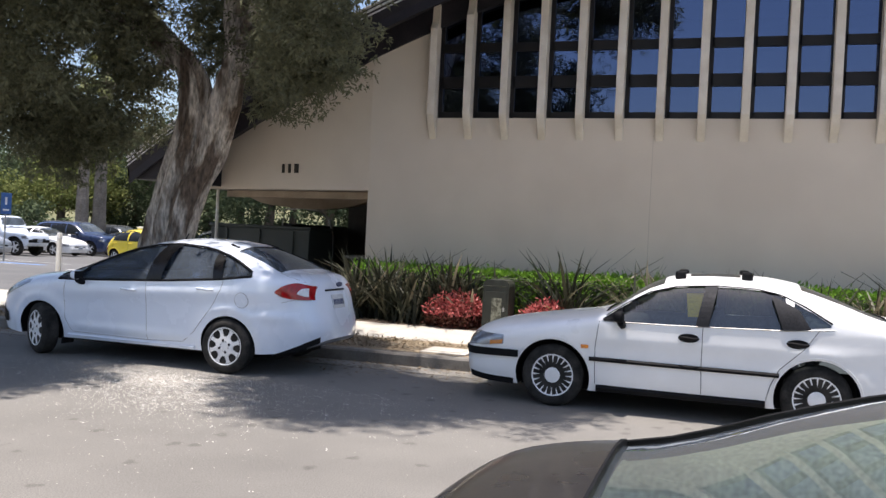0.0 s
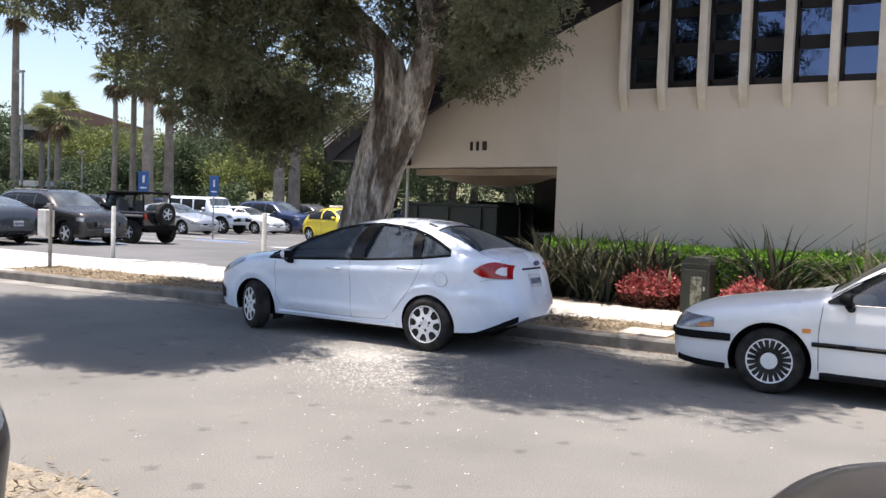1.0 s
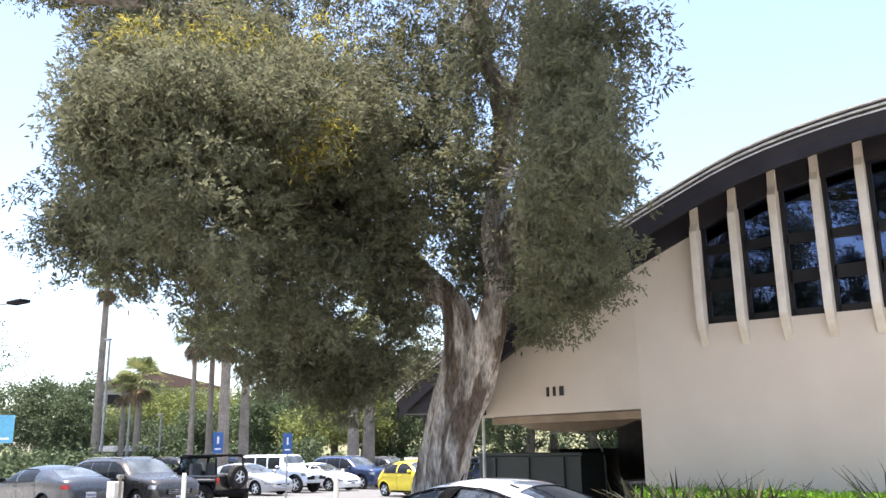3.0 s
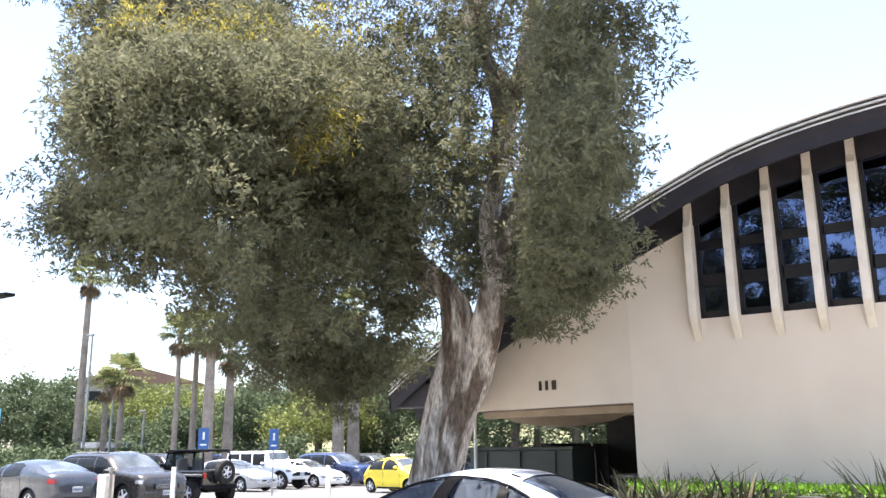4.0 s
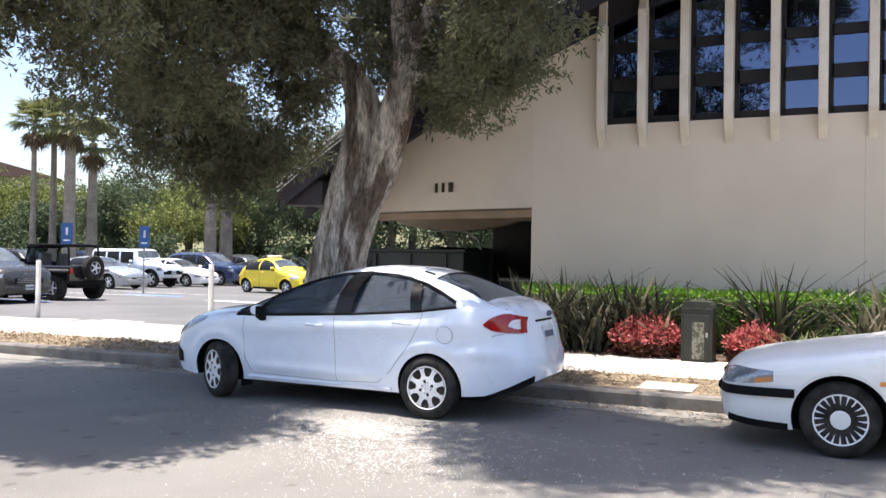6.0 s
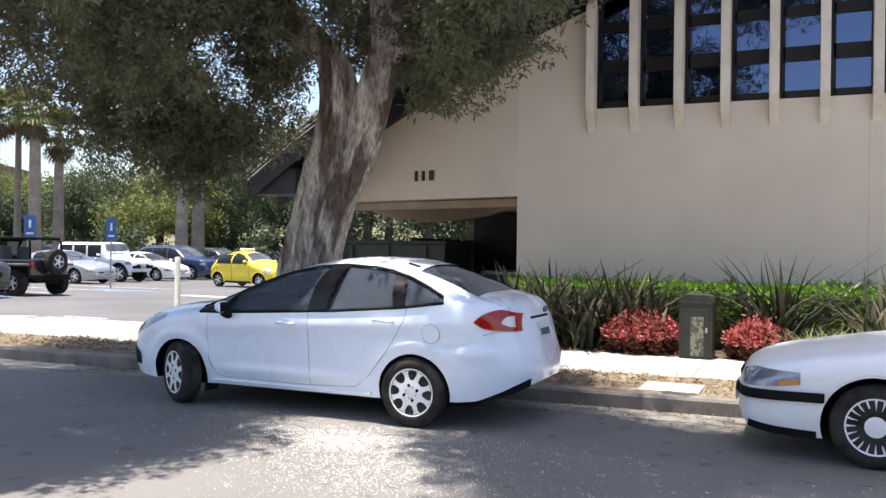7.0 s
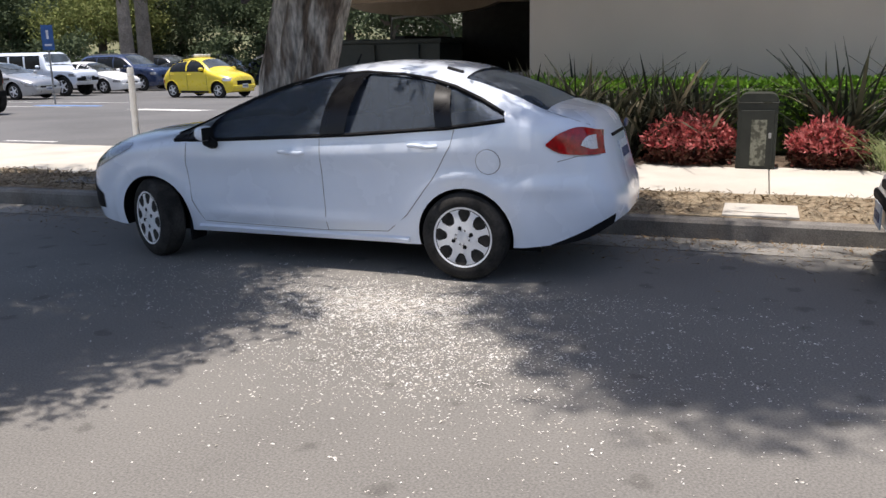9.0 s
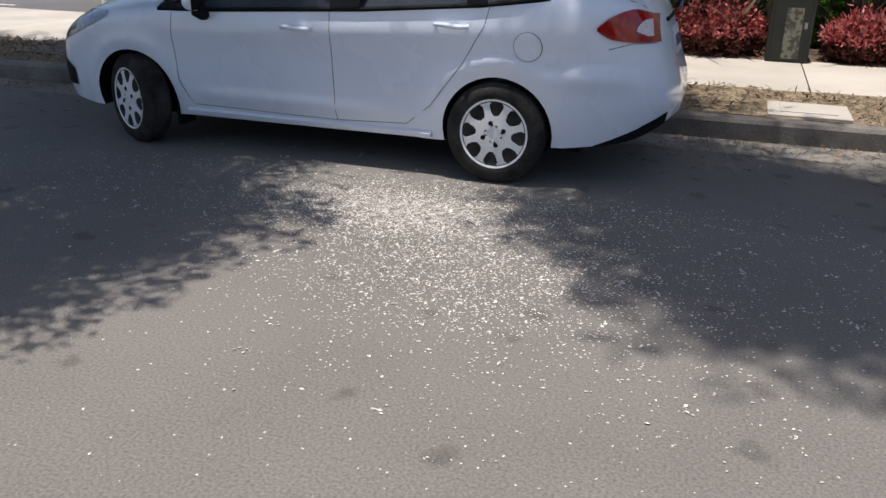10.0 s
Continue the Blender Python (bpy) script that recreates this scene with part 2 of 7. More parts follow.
soffit_wood = mat("brown_soffit", (0.22, 0.145, 0.085), 0.75, col2=(0.15, 0.10, 0.06), scale=2, fine=40, fine_amount=0.2)
shade_inside = mat("shade_dark_interior", (0.03, 0.027, 0.025), 0.8)
window_glass = glass_mat("window_glass", (0.22, 0.23, 0.25), (0.46, 0.58, 0.95), 0.2)
bronze_digit = mat("dark_bronze_digit", (0.03, 0.025, 0.02), 0.45, metal=0.5)
bark = mat("pale_peeling_bark", (0.46, 0.41, 0.36), 0.92, col2=(0.12, 0.088, 0.066), scale=4.2, fine=30, fine_amount=0.55, bump=0.06, bump_scale=16, stretch=(1.0, 1.0, 0.27), detail=12, contrast=(0.45, 0.57))
bark_dark = mat("grey_bark", (0.16, 0.13, 0.105), 0.95, col2=(0.08, 0.065, 0.05), scale=3, fine=20, fine_amount=0.35, bump=0.03, bump_scale=8, stretch=(1, 1, 0.3))
leaf_tree = leaf_mat("narrow_leaf", (0.108, 0.113, 0.072), (0.175, 0.175, 0.105), 0.42, 0.75)
leaf_sunlit_gold = leaf_mat("sunlit_gold_leaf", (0.27, 0.27, 0.07), (0.44, 0.36, 0.08), 0.4, 0.8)
leaf_hedge = leaf_mat("hedge_leaf", (0.10, 0.22, 0.025), (0.19, 0.34, 0.045), 0.3, 0.4)
leaf_red = leaf_mat("red_leaf", (0.40, 0.065, 0.07), (0.62, 0.22, 0.20), 0.3, 0.45)
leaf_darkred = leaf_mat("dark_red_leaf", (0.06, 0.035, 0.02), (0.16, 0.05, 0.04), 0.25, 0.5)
leaf_flax = leaf_mat("bronze_flax_blade", (0.018, 0.022, 0.015), (0.075, 0.075, 0.05), 0.12, 0.45)
leaf_flax_dry = leaf_mat("pale_flax_blade", (0.27, 0.235, 0.165), (0.09, 0.095, 0.06), 0.2, 0.45)
leaf_varieg = leaf_mat("pale_striped_blade", (0.42, 0.44, 0.24), (0.24, 0.30, 0.12), 0.3, 0.4)
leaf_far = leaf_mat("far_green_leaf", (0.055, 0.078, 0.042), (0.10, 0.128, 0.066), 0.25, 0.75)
leaf_yellow = leaf_mat("yellow_green_leaf", (0.125, 0.155, 0.045), (0.20, 0.215, 0.075), 0.2, 0.8)
leaf_palm = leaf_mat("palm_frond", (0.10, 0.13, 0.05), (0.22, 0.22, 0.09), 0.3)
leaf_palm_dry = leaf_mat("dry_palm_skirt", (0.20, 0.15, 0.09), (0.12, 0.09, 0.06), 0.2)
white_paint = mat("white_car_paint", (0.76, 0.815, 0.90), 0.26, col2=(0.70, 0.755, 0.85), scale=2, fine=300, fine_amount=0.02, coat=0.8, rough_var=0.08)
cream_paint = mat("off_white_car_paint", (0.83, 0.83, 0.825), 0.32, col2=(0.77, 0.77, 0.765), scale=2.5, fine=300, fine_amount=0.03, coat=0.5, rough_var=0.1)
black_paint = mat("black_car_paint", (0.018, 0.018, 0.02), 0.25, col2=(0.028, 0.027, 0.027), scale=3, fine=200, fine_amount=0.1, coat=0.9)
grey_paint = mat("grey_car_paint", (0.075, 0.083, 0.096), 0.3, metal=0.45, col2=(0.06, 0.068, 0.08), coat=0.5, fine_amount=0.05)
bronze_paint = mat("dark_grey_car_paint", (0.065, 0.062, 0.059), 0.28, metal=0.45, col2=(0.05, 0.047, 0.045), coat=0.5, fine_amount=0.05)
silver_paint = mat("silver_car_paint", (0.42, 0.43, 0.45), 0.32, metal=0.5, col2=(0.38, 0.39, 0.41), coat=0.8, fine_amount=0.05)
yellow_paint = mat("yellow_car_paint", (0.80, 0.62, 0.03), 0.3, col2=(0.76, 0.58, 0.03), coat=0.8, fine_amount=0.03)
blue_paint = mat("blue_car_paint", (0.025, 0.045, 0.11), 0.3, col2=(0.02, 0.035, 0.09), coat=0.8, fine_amount=0.03)
red_paint = mat("red_car_paint", (0.3, 0.03, 0.03), 0.3, col2=(0.27, 0.03, 0.03), coat=0.8, fine_amount=0.03)
black_plastic = mat("black_plastic", (0.012, 0.012, 0.013), 0.62, fine_amount=0.15, fine=200, spec=0.07)
trim_pale = mat("pale_cabin_trim", (0.66, 0.70, 0.62), 0.85)
trim_grey = mat("grey_cabin_trim", (0.16, 0.17, 0.18), 0.85)
dusty_black = mat("dusty_black_paint", (0.018, 0.016, 0.015), 0.3, col2=(0.034, 0.03, 0.027), scale=5, fine=120, fine_amount=0.25, coat=0.3, spec=0.3)
gloss_black = mat("gloss_black_trim", (0.004, 0.004, 0.005), 0.3, spec=0.3, fine_amount=0.1)
grey_plastic = mat("grey_plastic", (0.11, 0.11, 0.115), 0.6)
pillar_trim = mat("dark_pillar_trim", (0.035, 0.035, 0.038), 0.7, spec=0.1)
rubber = mat("tyre_rubber", (0.014, 0.0135, 0.013), 0.85, spec=0.15, col2=(0.045, 0.042, 0.038), scale=8, fine=60, fine_amount=0.2)
alloy = mat("silver_alloy", (0.80, 0.80, 0.80), 0.36, metal=0.1, col2=(0.72, 0.72, 0.72), scale=10, fine_amount=0.05)
chrome = mat("chrome", (0.8, 0.8, 0.8), 0.12, metal=1.0, fine_amount=0.02)
car_glass = glass_mat("car_glass", (0.32, 0.37, 0.38), face_on=0.10, sky_film=0.015)
dark_car_glass = glass_mat("dark_car_glass", (0.24, 0.29, 0.36), (0.72, 0.85, 1.0), 0.18, sky_film=0.11)
screen_glass = glass_mat("screen_glass", (0.86, 0.92, 0.88), face_on=0.04, sky_film=0.05)
clear_lens = glass_mat("clear_lens", (0.85, 0.87, 0.9), face_on=0.05)
# paler than far_glass: the sky mirrored in far screens is put into the colour
far_screen = mat("far_windscreen_sky_sheen", (0.17, 0.19, 0.2), 0.08, metal=0.35, col2=(0.06, 0.07, 0.075), scale=1.5, spec=0.6)
far_glass = mat("far_car_glass", (0.014, 0.016, 0.018), 0.1, col2=(0.02, 0.022, 0.025), spec=0.12, fine_amount=0.0)
red_lens = mat("red_lamp_lens", (0.42, 0.006, 0.008), 0.12, col2=(0.22, 0.004, 0.005), scale=22, coat=0.4)
clear_lamp = mat("white_lamp_lens", (0.72, 0.70, 0.70), 0.15, coat=1.0)
orange_lens = mat("orange_lamp_lens", (0.8, 0.25, 0.02), 0.2, coat=1.0)
lamp_mirror = mat("lamp_reflector", (0.5, 0.5, 0.52), 0.25, metal=0.5, col2=(0.24, 0.245, 0.26), scale=7)
seat_cloth = mat("grey_seat_cloth", (0.12, 0.12, 0.12), 0.9)
seat_pale = mat("pale_seat_cloth", (0.66, 0.68, 0.60), 0.9)
yellow_card = mat("yellow_card", (0.75, 0.55, 0.02), 0.7)
plate_mat = mat("number_plate_white", (0.62, 0.64, 0.66), 0.45)
plate_ink = mat("plate_ink", (0.06, 0.08, 0.16), 0.5)
white_post = mat("white_post_paint", (0.66, 0.65, 0.62), 0.65, col2=(0.5, 0.48, 0.44), scale=5, fine_amount=0.12)
galv = mat("galvanised_steel", (0.36, 0.36, 0.35), 0.5, metal=0.6, col2=(0.25, 0.24, 0.23), scale=6)
pole_wood = mat("weathered_wood", (0.27, 0.22, 0.17), 0.9, col2=(0.17, 0.14, 0.11), scale=4, bump=0.004, stretch=(1, 1, 0.2))
sign_blue = mat("blue_sign", (0.035, 0.11, 0.30), 0.5)
sign_pale_blue = mat("pale_blue_sign", (0.12, 0.42, 0.62), 0.5)
sign_white = mat("white_sign", (0.75, 0.75, 0.75), 0.5)
box_green = mat("olive_green_cabinet", (0.022, 0.025, 0.017), 0.6, col2=(0.014, 0.016, 0.011), scale=5, fine=70, fine_amount=0.15)
box_sticker = mat("worn_pale_patch", (0.20, 0.20, 0.15), 0.7, col2=(0.07, 0.07, 0.05), scale=20, contrast=(0.45, 0.55))
line_white = mat("white_road_paint", (0.72, 0.71, 0.68), 0.8, col2=(0.5, 0.49, 0.47), scale=8)
line_blue = mat("blue_road_paint", (0.14, 0.30, 0.62), 0.8, col2=(0.10, 0.22, 0.5), scale=8)
petal = mat("pale_petal", (0.74, 0.72, 0.68), 0.9, col2=(0.46, 0.42, 0.36), scale=14, spec=0.1)
dry_leaf = mat("dry_leaf", (0.34, 0.23, 0.11), 0.85, per_island=(0.16, 0.10, 0.05))
straw = mat("straw_flake", (0.34, 0.28, 0.19), 0.85, per_island=(0.15, 0.11, 0.07))
house_wall = mat("far_house_wall", (0.5, 0.46, 0.42), 0.9)
house_roof = mat("far_house_roof", (0.22, 0.13, 0.10), 0.9)
palm_bark = mat("palm_bark", (0.30, 0.25, 0.20), 0.95, col2=(0.2, 0.165, 0.13), scale=2, fine=14, fine_amount=0.25)
seam_grey = mat("seam_grey", (0.24, 0.245, 0.255), 0.7)
skin_dark = mat("dumpster_green", (0.028, 0.034, 0.03), 0.65, col2=(0.04, 0.045, 0.04))


# ---------------------------------------------------------------- ground
def kerb_y(x):
    return 9.84 + 0.03 * (x + 3) if x < -3 else 9.84


def lot_z(y):
    return 0.06 - 0.015 * max(0.0, y - 18)


def sheet(name, xs, ys, z, material, label, kind="structure", category="ground", thick=0.0):
    """A strip of ground over a grid of x and y values; ys and z may be functions of x and (x, y)."""
    verts, faces = [], []
    ny = len(ys)
    for x in xs:
        for y in ys:
            yy = y(x) if callable(y) else y
            verts.append((x, yy, z(x, yy) if callable(z) else z))
    for a in range(len(xs) - 1):
        for b in range(ny - 1):
            k = a * ny + b
            faces.append((k, k + ny, k + ny + 1, k + 1))
    ob = put(name, mesh_of(name, verts, faces, [material], smooth=False))
    return tagged(ob, label, category, kind=kind)


put_ground = sheet("ground", [-1500, -60, 60, 1500], [-1500, -30, 60, 1500], -0.65, earth, "dry bare earth reaching to the horizon")
steps = [-70, -40, -30, -24, -20, -18, -16.4, -15.6, -14.8, -14, -13, -12, -10, -8, -6, -4, -2, 0, 4, 10, 20, 40]
tagged(sheet("road", steps, [0.3, 2, 4, 6, 8, lambda x: kerb_y(x) - 0.42], lambda x, y: 0.0, asphalt, "sun-bleached grey asphalt street with shade and litter", category="road"))
sheet("gutter", steps, [lambda x: kerb_y(x) - 0.42, kerb_y], lambda x, y: 0.003, gutter_mat, "stained concrete gutter along the kerb", category="gutter")


def kerb_top(x):
    """The kerb drops to the driveway at its far end."""
    t = min(max((-14.2 - x) / 2.2, 0), 1)
    return 0.15 - 0.125 * t * t * (3 - 2 * t)


verts, faces = [], []
for k, x in enumerate(steps):
    y, zt = kerb_y(x), kerb_top(x)
    verts += [(x, y, -0.1), (x, y + 0.012, zt - 0.025), (x, y + 0.035, zt), (x, y + 0.16, zt + 0.002), (x, y + 0.16, -0.1)]
    if k:
        faces += [(5 * k - 5 + j, 5 * k + j, 5 * k + j + 1, 5 * k - 4 + j) for j in range(4)]
tagged(put("kerb", mesh_of("kerb", verts, faces, [kerb_concrete])), "dirty grey concrete street kerb", "kerb", kind="structure")


def strip_z(x, y):
    return kerb_top(x) + 0.004 + 0.018 * noise.noise((x * 1.7, y * 1.7, 0)) + 0.012 * noise.noise((x * 6, y * 6, 3))


xs = list(np.arange(-14.6, 30, 0.25))
sheet("nature_strip", xs, [lambda x: kerb_y(x) + 0.155, lambda x: kerb_y(x) + 0.4, lambda x: kerb_y(x) + 0.65, lambda x: kerb_y(x) + 0.9, lambda x: kerb_y(x) + 1.15, lambda x: kerb_y(x) + 1.36],
      strip_z, mulch, "dry mulch verge between kerb and pavement", category="verge")

# Pavement of separate concrete slabs, and the driveway apron
pavement = tagged(sheet("pavement", [-70, -14.6, -14.5, 40], [10.6, 11.1, 13.0, 13.55], lambda x, y: 0.035 if x > -14.55 else 0.0, kerb_concrete, "pale concrete footpath with joints", category="pavement"))
slab_bm = box(-0.745, 0.745, 0, 1.86, 0.0, 0.115, 0.006)
slab_me = bpy.data.meshes.new("slab")
slab_bm.to_mesh(slab_me)
slab_me.materials.append(mat("footpath_concrete", (0.50, 0.465, 0.405), 0.88, col2=(0.41, 0.38, 0.325), scale=1.2, fine=120, fine_amount=0.1, bump=0.0015, per_object=0.06))
for k in range(24):
    x = -13.8 + 1.5 * k
    put("slab", slab_me, pavement, Matrix.Translation((x, kerb_y(x) + 1.37 - (0.12 if x < -9 else 0), 0.035)))
sheet("driveway_apron", [-40, -30, -22, -18, -16, -14.56], [lambda x: kerb_y(x) + 0.16, lambda x: kerb_y(x) + 0.8, 11.2, 13.2], lambda x, y: kerb_top(x) * 0.4 + 0.02 + 0.10 * min((y - 9.4) / 3.0, 1),
      concrete, "pale concrete driveway apron", category="driveway")
sheet("driveway_corner", [-14.56, -9.5], [11.0, 13.45], 0.146, concrete, "pale concrete beside the footpath", category="pavement")
sheet("parking_lot", [-120, -40, -30, -20, -14, -9.6], [13.2, 18, 24, 30, 38, 50, 80], lambda x, y: lot_z(y), lot_asphalt, "sun-bleached asphalt of a car park", category="car park")
sheet("planting_bed", list(np.arange(-5.75, 16, 0.3)), [12.98, 13.4, 13.9, 14.4, 14.98], lambda x, y: 0.15 + 0.03 * noise.noise((x * 2, y * 2, 1)), bed_soil, "dark soil planting bed along the wall", category="bed")
sheet("near_pavement", [-40, 40], [-12, 0.2], 0.12, concrete, "pale concrete footpath on the near side", category="pavement")
sheet("near_kerb", [-40, 40], [0.2, 0.3], lambda x, y: 0.12, kerb_concrete, "dirty concrete kerb of the near side", category="kerb")
sheet("passage_floor", [-14, -5.8], [13.4, 26], 0.075, lot_asphalt, "shaded asphalt floor of the passage", category="floor")

# Marked bays in the car park
def decal(name, pts, material, label, z=0.006):
    me = mesh_of(name, [(x, y, lot_z(y) + z) for x, y in pts], [tuple(range(len(pts)))], [material])
    return tagged(put(name, me), label, "road marking", "car park markings", "structure")


for y in (20.9, 23.6, 26.2):
    decal("bay_line", [(-28, y), (-22.6, y), (-22.6, y + 0.12), (-28, y + 0.12)], line_white, "worn white parking bay line")
decal("bay_line", [(-15.2, 14.35), (-9.8, 14.35), (-9.8, 14.45), (-15.2, 14.45)], line_white, "worn white line beside the pavement")
decal("blue_bay_line", [(-24.6, 24.1), (-22.0, 24.1), (-22.0, 24.5), (-24.6, 24.5)], line_blue, "blue painted line of a reserved bay")
decal("blue_bay_line", [(-24.0, 18.0), (-21.4, 18.0), (-21.4, 18.35), (-24.0, 18.35)], line_blue, "blue painted line of a reserved bay")
decal("pale_patch", [(-19.5, 22.5), (-17.0, 22.2), (-16.6, 22.7), (-19.2, 23.0)], line_white, "pale worn patch of road paint")


# ---------------------------------------------------------------- loose leaves and petals
def flakes(name, places, size, material, label, category, tilt=0.35, narrow=0.5, seed=3, kind="stuff"):
    rng = np.random.default_rng(seed)
    n = len(places)
    p = np.asarray(places, float)
    a, l = rng.uniform(0, 2 * np.pi, n), rng.uniform(size * 0.5, size * 1.4, n)
    u = np.stack([np.cos(a), np.sin(a), rng.normal(0, tilt, n)], 1)
    u /= np.linalg.norm(u, axis=1)[:, None]
    v = np.stack([-np.sin(a), np.cos(a), rng.normal(0, tilt, n)], 1) * narrow
    L = l[:, None]
    q = np.stack([p - u * L / 2, p + v * L / 2 + (0, 0, size * 0.06), p + u * L / 2, p - v * L / 2 + (0, 0, size * 0.06)], 1).reshape(-1, 3)
    q[:, 2] += np.repeat(np.abs(u[:, 2]) * l / 2, 4) + 0.002
    faces = np.arange(4 * n).reshape(-1, 4)
    ob = put(name, mesh_of(name, q.tolist(), faces.tolist(), [material]))
    return tagged(ob, label, category, kind=kind)


rng = np.random.default_rng(11)
pts, bits = [], []
for cx, cy, sx, sy, clumps, pale_layer in ((-4.75, 7.45, 0.38, 0.22, 420, 9500), (-4.2, 6.8, 0.5, 0.34, 360, 4600), (-3.8, 6.2, 0.7, 0.45, 80, 700), (-5.9, 7.5, 1.0, 0.45, 120, 1500),
                                     (-2.7, 7.2, 1.1, 0.55, 130, 1400), (-3.5, 4.9, 1.3, 0.5, 15, 160), (-4.5, 7.85, 0.9, 0.14, 110, 1600)):
    for k in range(clumps):
        c, m = (rng.normal(cx, sx), rng.normal(cy, sy)), int(rng.choice((1, 1, 1, 2, 3, 5)))
        pts.append(np.stack([rng.normal(c[0], 0.018, m), rng.normal(c[1], 0.018, m), np.zeros(m)], 1))
    bits.append(np.stack([rng.normal(cx, sx, pale_layer), rng.normal(cy, sy, pale_layer), np.zeros(pale_layer)], 1))
n = 130
pts.append(np.stack([rng.uniform(-11, 3, n), rng.uniform(4.0, 9.2, n), np.zeros(n)], 1))
pts, bits = np.concatenate(pts), np.concatenate(bits)
flakes("petal_litter", pts[pts[:, 1] < 9.3], 0.0165, petal, "pale fallen petals scattered over the asphalt", "petals", narrow=0.62, tilt=0.14)
flakes("petal_crumbs", bits[bits[:, 1] < 9.3], 0.010, petal, "pale crumbs of crushed petals on the asphalt", "petals", narrow=0.7, tilt=0.1, seed=4)
n = 1500
x = rng.uniform(-9.5, 0.5, n)
y = np.array([kerb_y(v) for v in x]) - np.abs(rng.normal(0, 0.28, n)) - 0.02
flakes("gutter_leaves", np.stack([x, y, np.full(n, 0.004)], 1), 0.042, dry_leaf, "brown dry leaves in the gutter", "leaves", narrow=0.22, seed=5)
n = 900
x = np.concatenate([rng.normal(-8.6, 1.2, n // 2), rng.normal(-2.6, 1.0, n - n // 2)])
y = np.array([kerb_y(v) for v in x]) - np.abs(rng.normal(0.35, 0.35, n)) - 0.03
flakes("gutter_twigs", np.stack([x, y, np.full(n, 0.004)], 1), 0.055, straw, "yellowed narrow leaves along the kerb", "leaves", narrow=0.12, seed=6)
n = 9000
x = rng.uniform(-14.4, 4, n)
y = np.array([kerb_y(v) + 0.17 for v in x]) + rng.uniform(0, 1.18, n)
z = np.array([strip_z(a, b) for a, b in zip(x, y)])
keep = ~((x > -2.95) & (x < -2.3) & (y < 10.65))
flakes("verge_straw", np.stack([x, y, z], 1)[keep], 0.075, straw, "dry straw and leaf mulch on the verge", "mulch", narrow=0.16, seed=7, tilt=0.5)
# A drift of straw by the near parked cars
verts, faces, ring = [(-4.5, 2.35, 0.035)], [], 40
for r in (0.5, 0.85, 1.0):
    for k in range(ring):
        a = 2 * math.pi * k / ring
        w = 1 + 0.07 * math.sin(3 * a + 1) + 0.05 * math.sin(7 * a)
        verts.append((-4.5 + 2.35 * r * w * math.cos(a), 2.35 + 1.0 * r * w * math.sin(a), {0.5: 0.03, 0.85: 0.018, 1.0: 0.002}[r]))
faces = [(0, 1 + k, 1 + (k + 1) % ring) for k in range(ring)]
for b in (0, 1):
    faces += [(1 + b * ring + k, 1 + (b + 1) * ring + k, 1 + (b + 1) * ring + (k + 1) % ring, 1 + b * ring + (k + 1) % ring) for k in range(ring)]
tagged(put("leaf_drift", mesh_of("leaf_drift", verts, faces, [mat("sandy_litter", (0.27, 0.225, 0.165), 0.95, col2=(0.19, 0.165, 0.13), scale=5, fine=60, fine_amount=0.4, bump=0.006, bump_scale=60)], smooth=True)), "drift of straw-coloured leaf litter on the street", "leaf litter", kind="structure")
n = 1100
a, r = rng.uniform(0, 2 * np.pi, n), np.sqrt(rng.uniform(0, 1.05, n))
flakes("drift_straw", np.stack([-4.5 + 2.35 * r * np.cos(a), 2.35 + 1.0 * r * np.sin(a), 0.03 * (1 - r * r).clip(0) + 0.006], 1), 0.07, straw, "pale straw flakes on the leaf drift", "mulch", narrow=0.18, seed=9, tilt=0.4)

slab = thing("utility_cover", "pale concrete meter box cover set in the verge", "utility cover", m=pose(-2.62, 10.32, 0.14))
part("frame", box(-0.29, 0.29, -0.27, 0.27, 0.0, 0.028, 0.004), concrete, slab)
part("lid", box(-0.2, 0.2, -0.15, 0.15, 0.028, 0.034, 0.002), concrete, slab)
slab = thing("utility_cover", "weathered concrete box cover in the shaded verge", "utility cover", m=pose(-9.6, 10.35, 0.14))
part("frame", box(-0.3, 0.3, -0.2, 0.2, 0.0, 0.028, 0.004), kerb_concrete, slab)
part("lid", box(-0.22, 0.22, -0.12, 0.12, 0.028, 0.034, 0.002), kerb_concrete, slab)

# ---------------------------------------------------------------- the building
roof_z = curve([(-11.2, 2.35), (-10.4, 2.95), (-9.4, 3.62), (-7.2, 4.85), (-4.53, 6.04), (-3.58, 6.39), (-2.72, 6.59), (-1.33, 6.77), (1.5, 6.9), (4.0, 6.8), (7.0, 6.5), (10.0, 5.8), (13.0, 4.8), (16, 3.5)])
WY = 15.0
LEFT = (-5.81, WY)
lc, ls = math.cos(radians(14)), math.sin(radians(14))


def prism(bm, outline, y0, y1, mapper=lambda x, y, z: (x, y, z)):
    """A slab with an outline in x and z between two depths."""
    a = [bm.verts.new(mapper(x, y0, z)) for x, z in outline]
    b = [bm.verts.new(mapper(x, y1, z)) for x, z in outline]
    bm.faces.new(a)
    bm.faces.new(b[::-1])
    k = len(a)
    for i in range(k):
        bm.faces.new((a[i], b[i], b[(i + 1) % k], a[(i + 1) % k]))
    bmesh.ops.recalc_face_normals(bm, faces=bm.faces)
    return bm


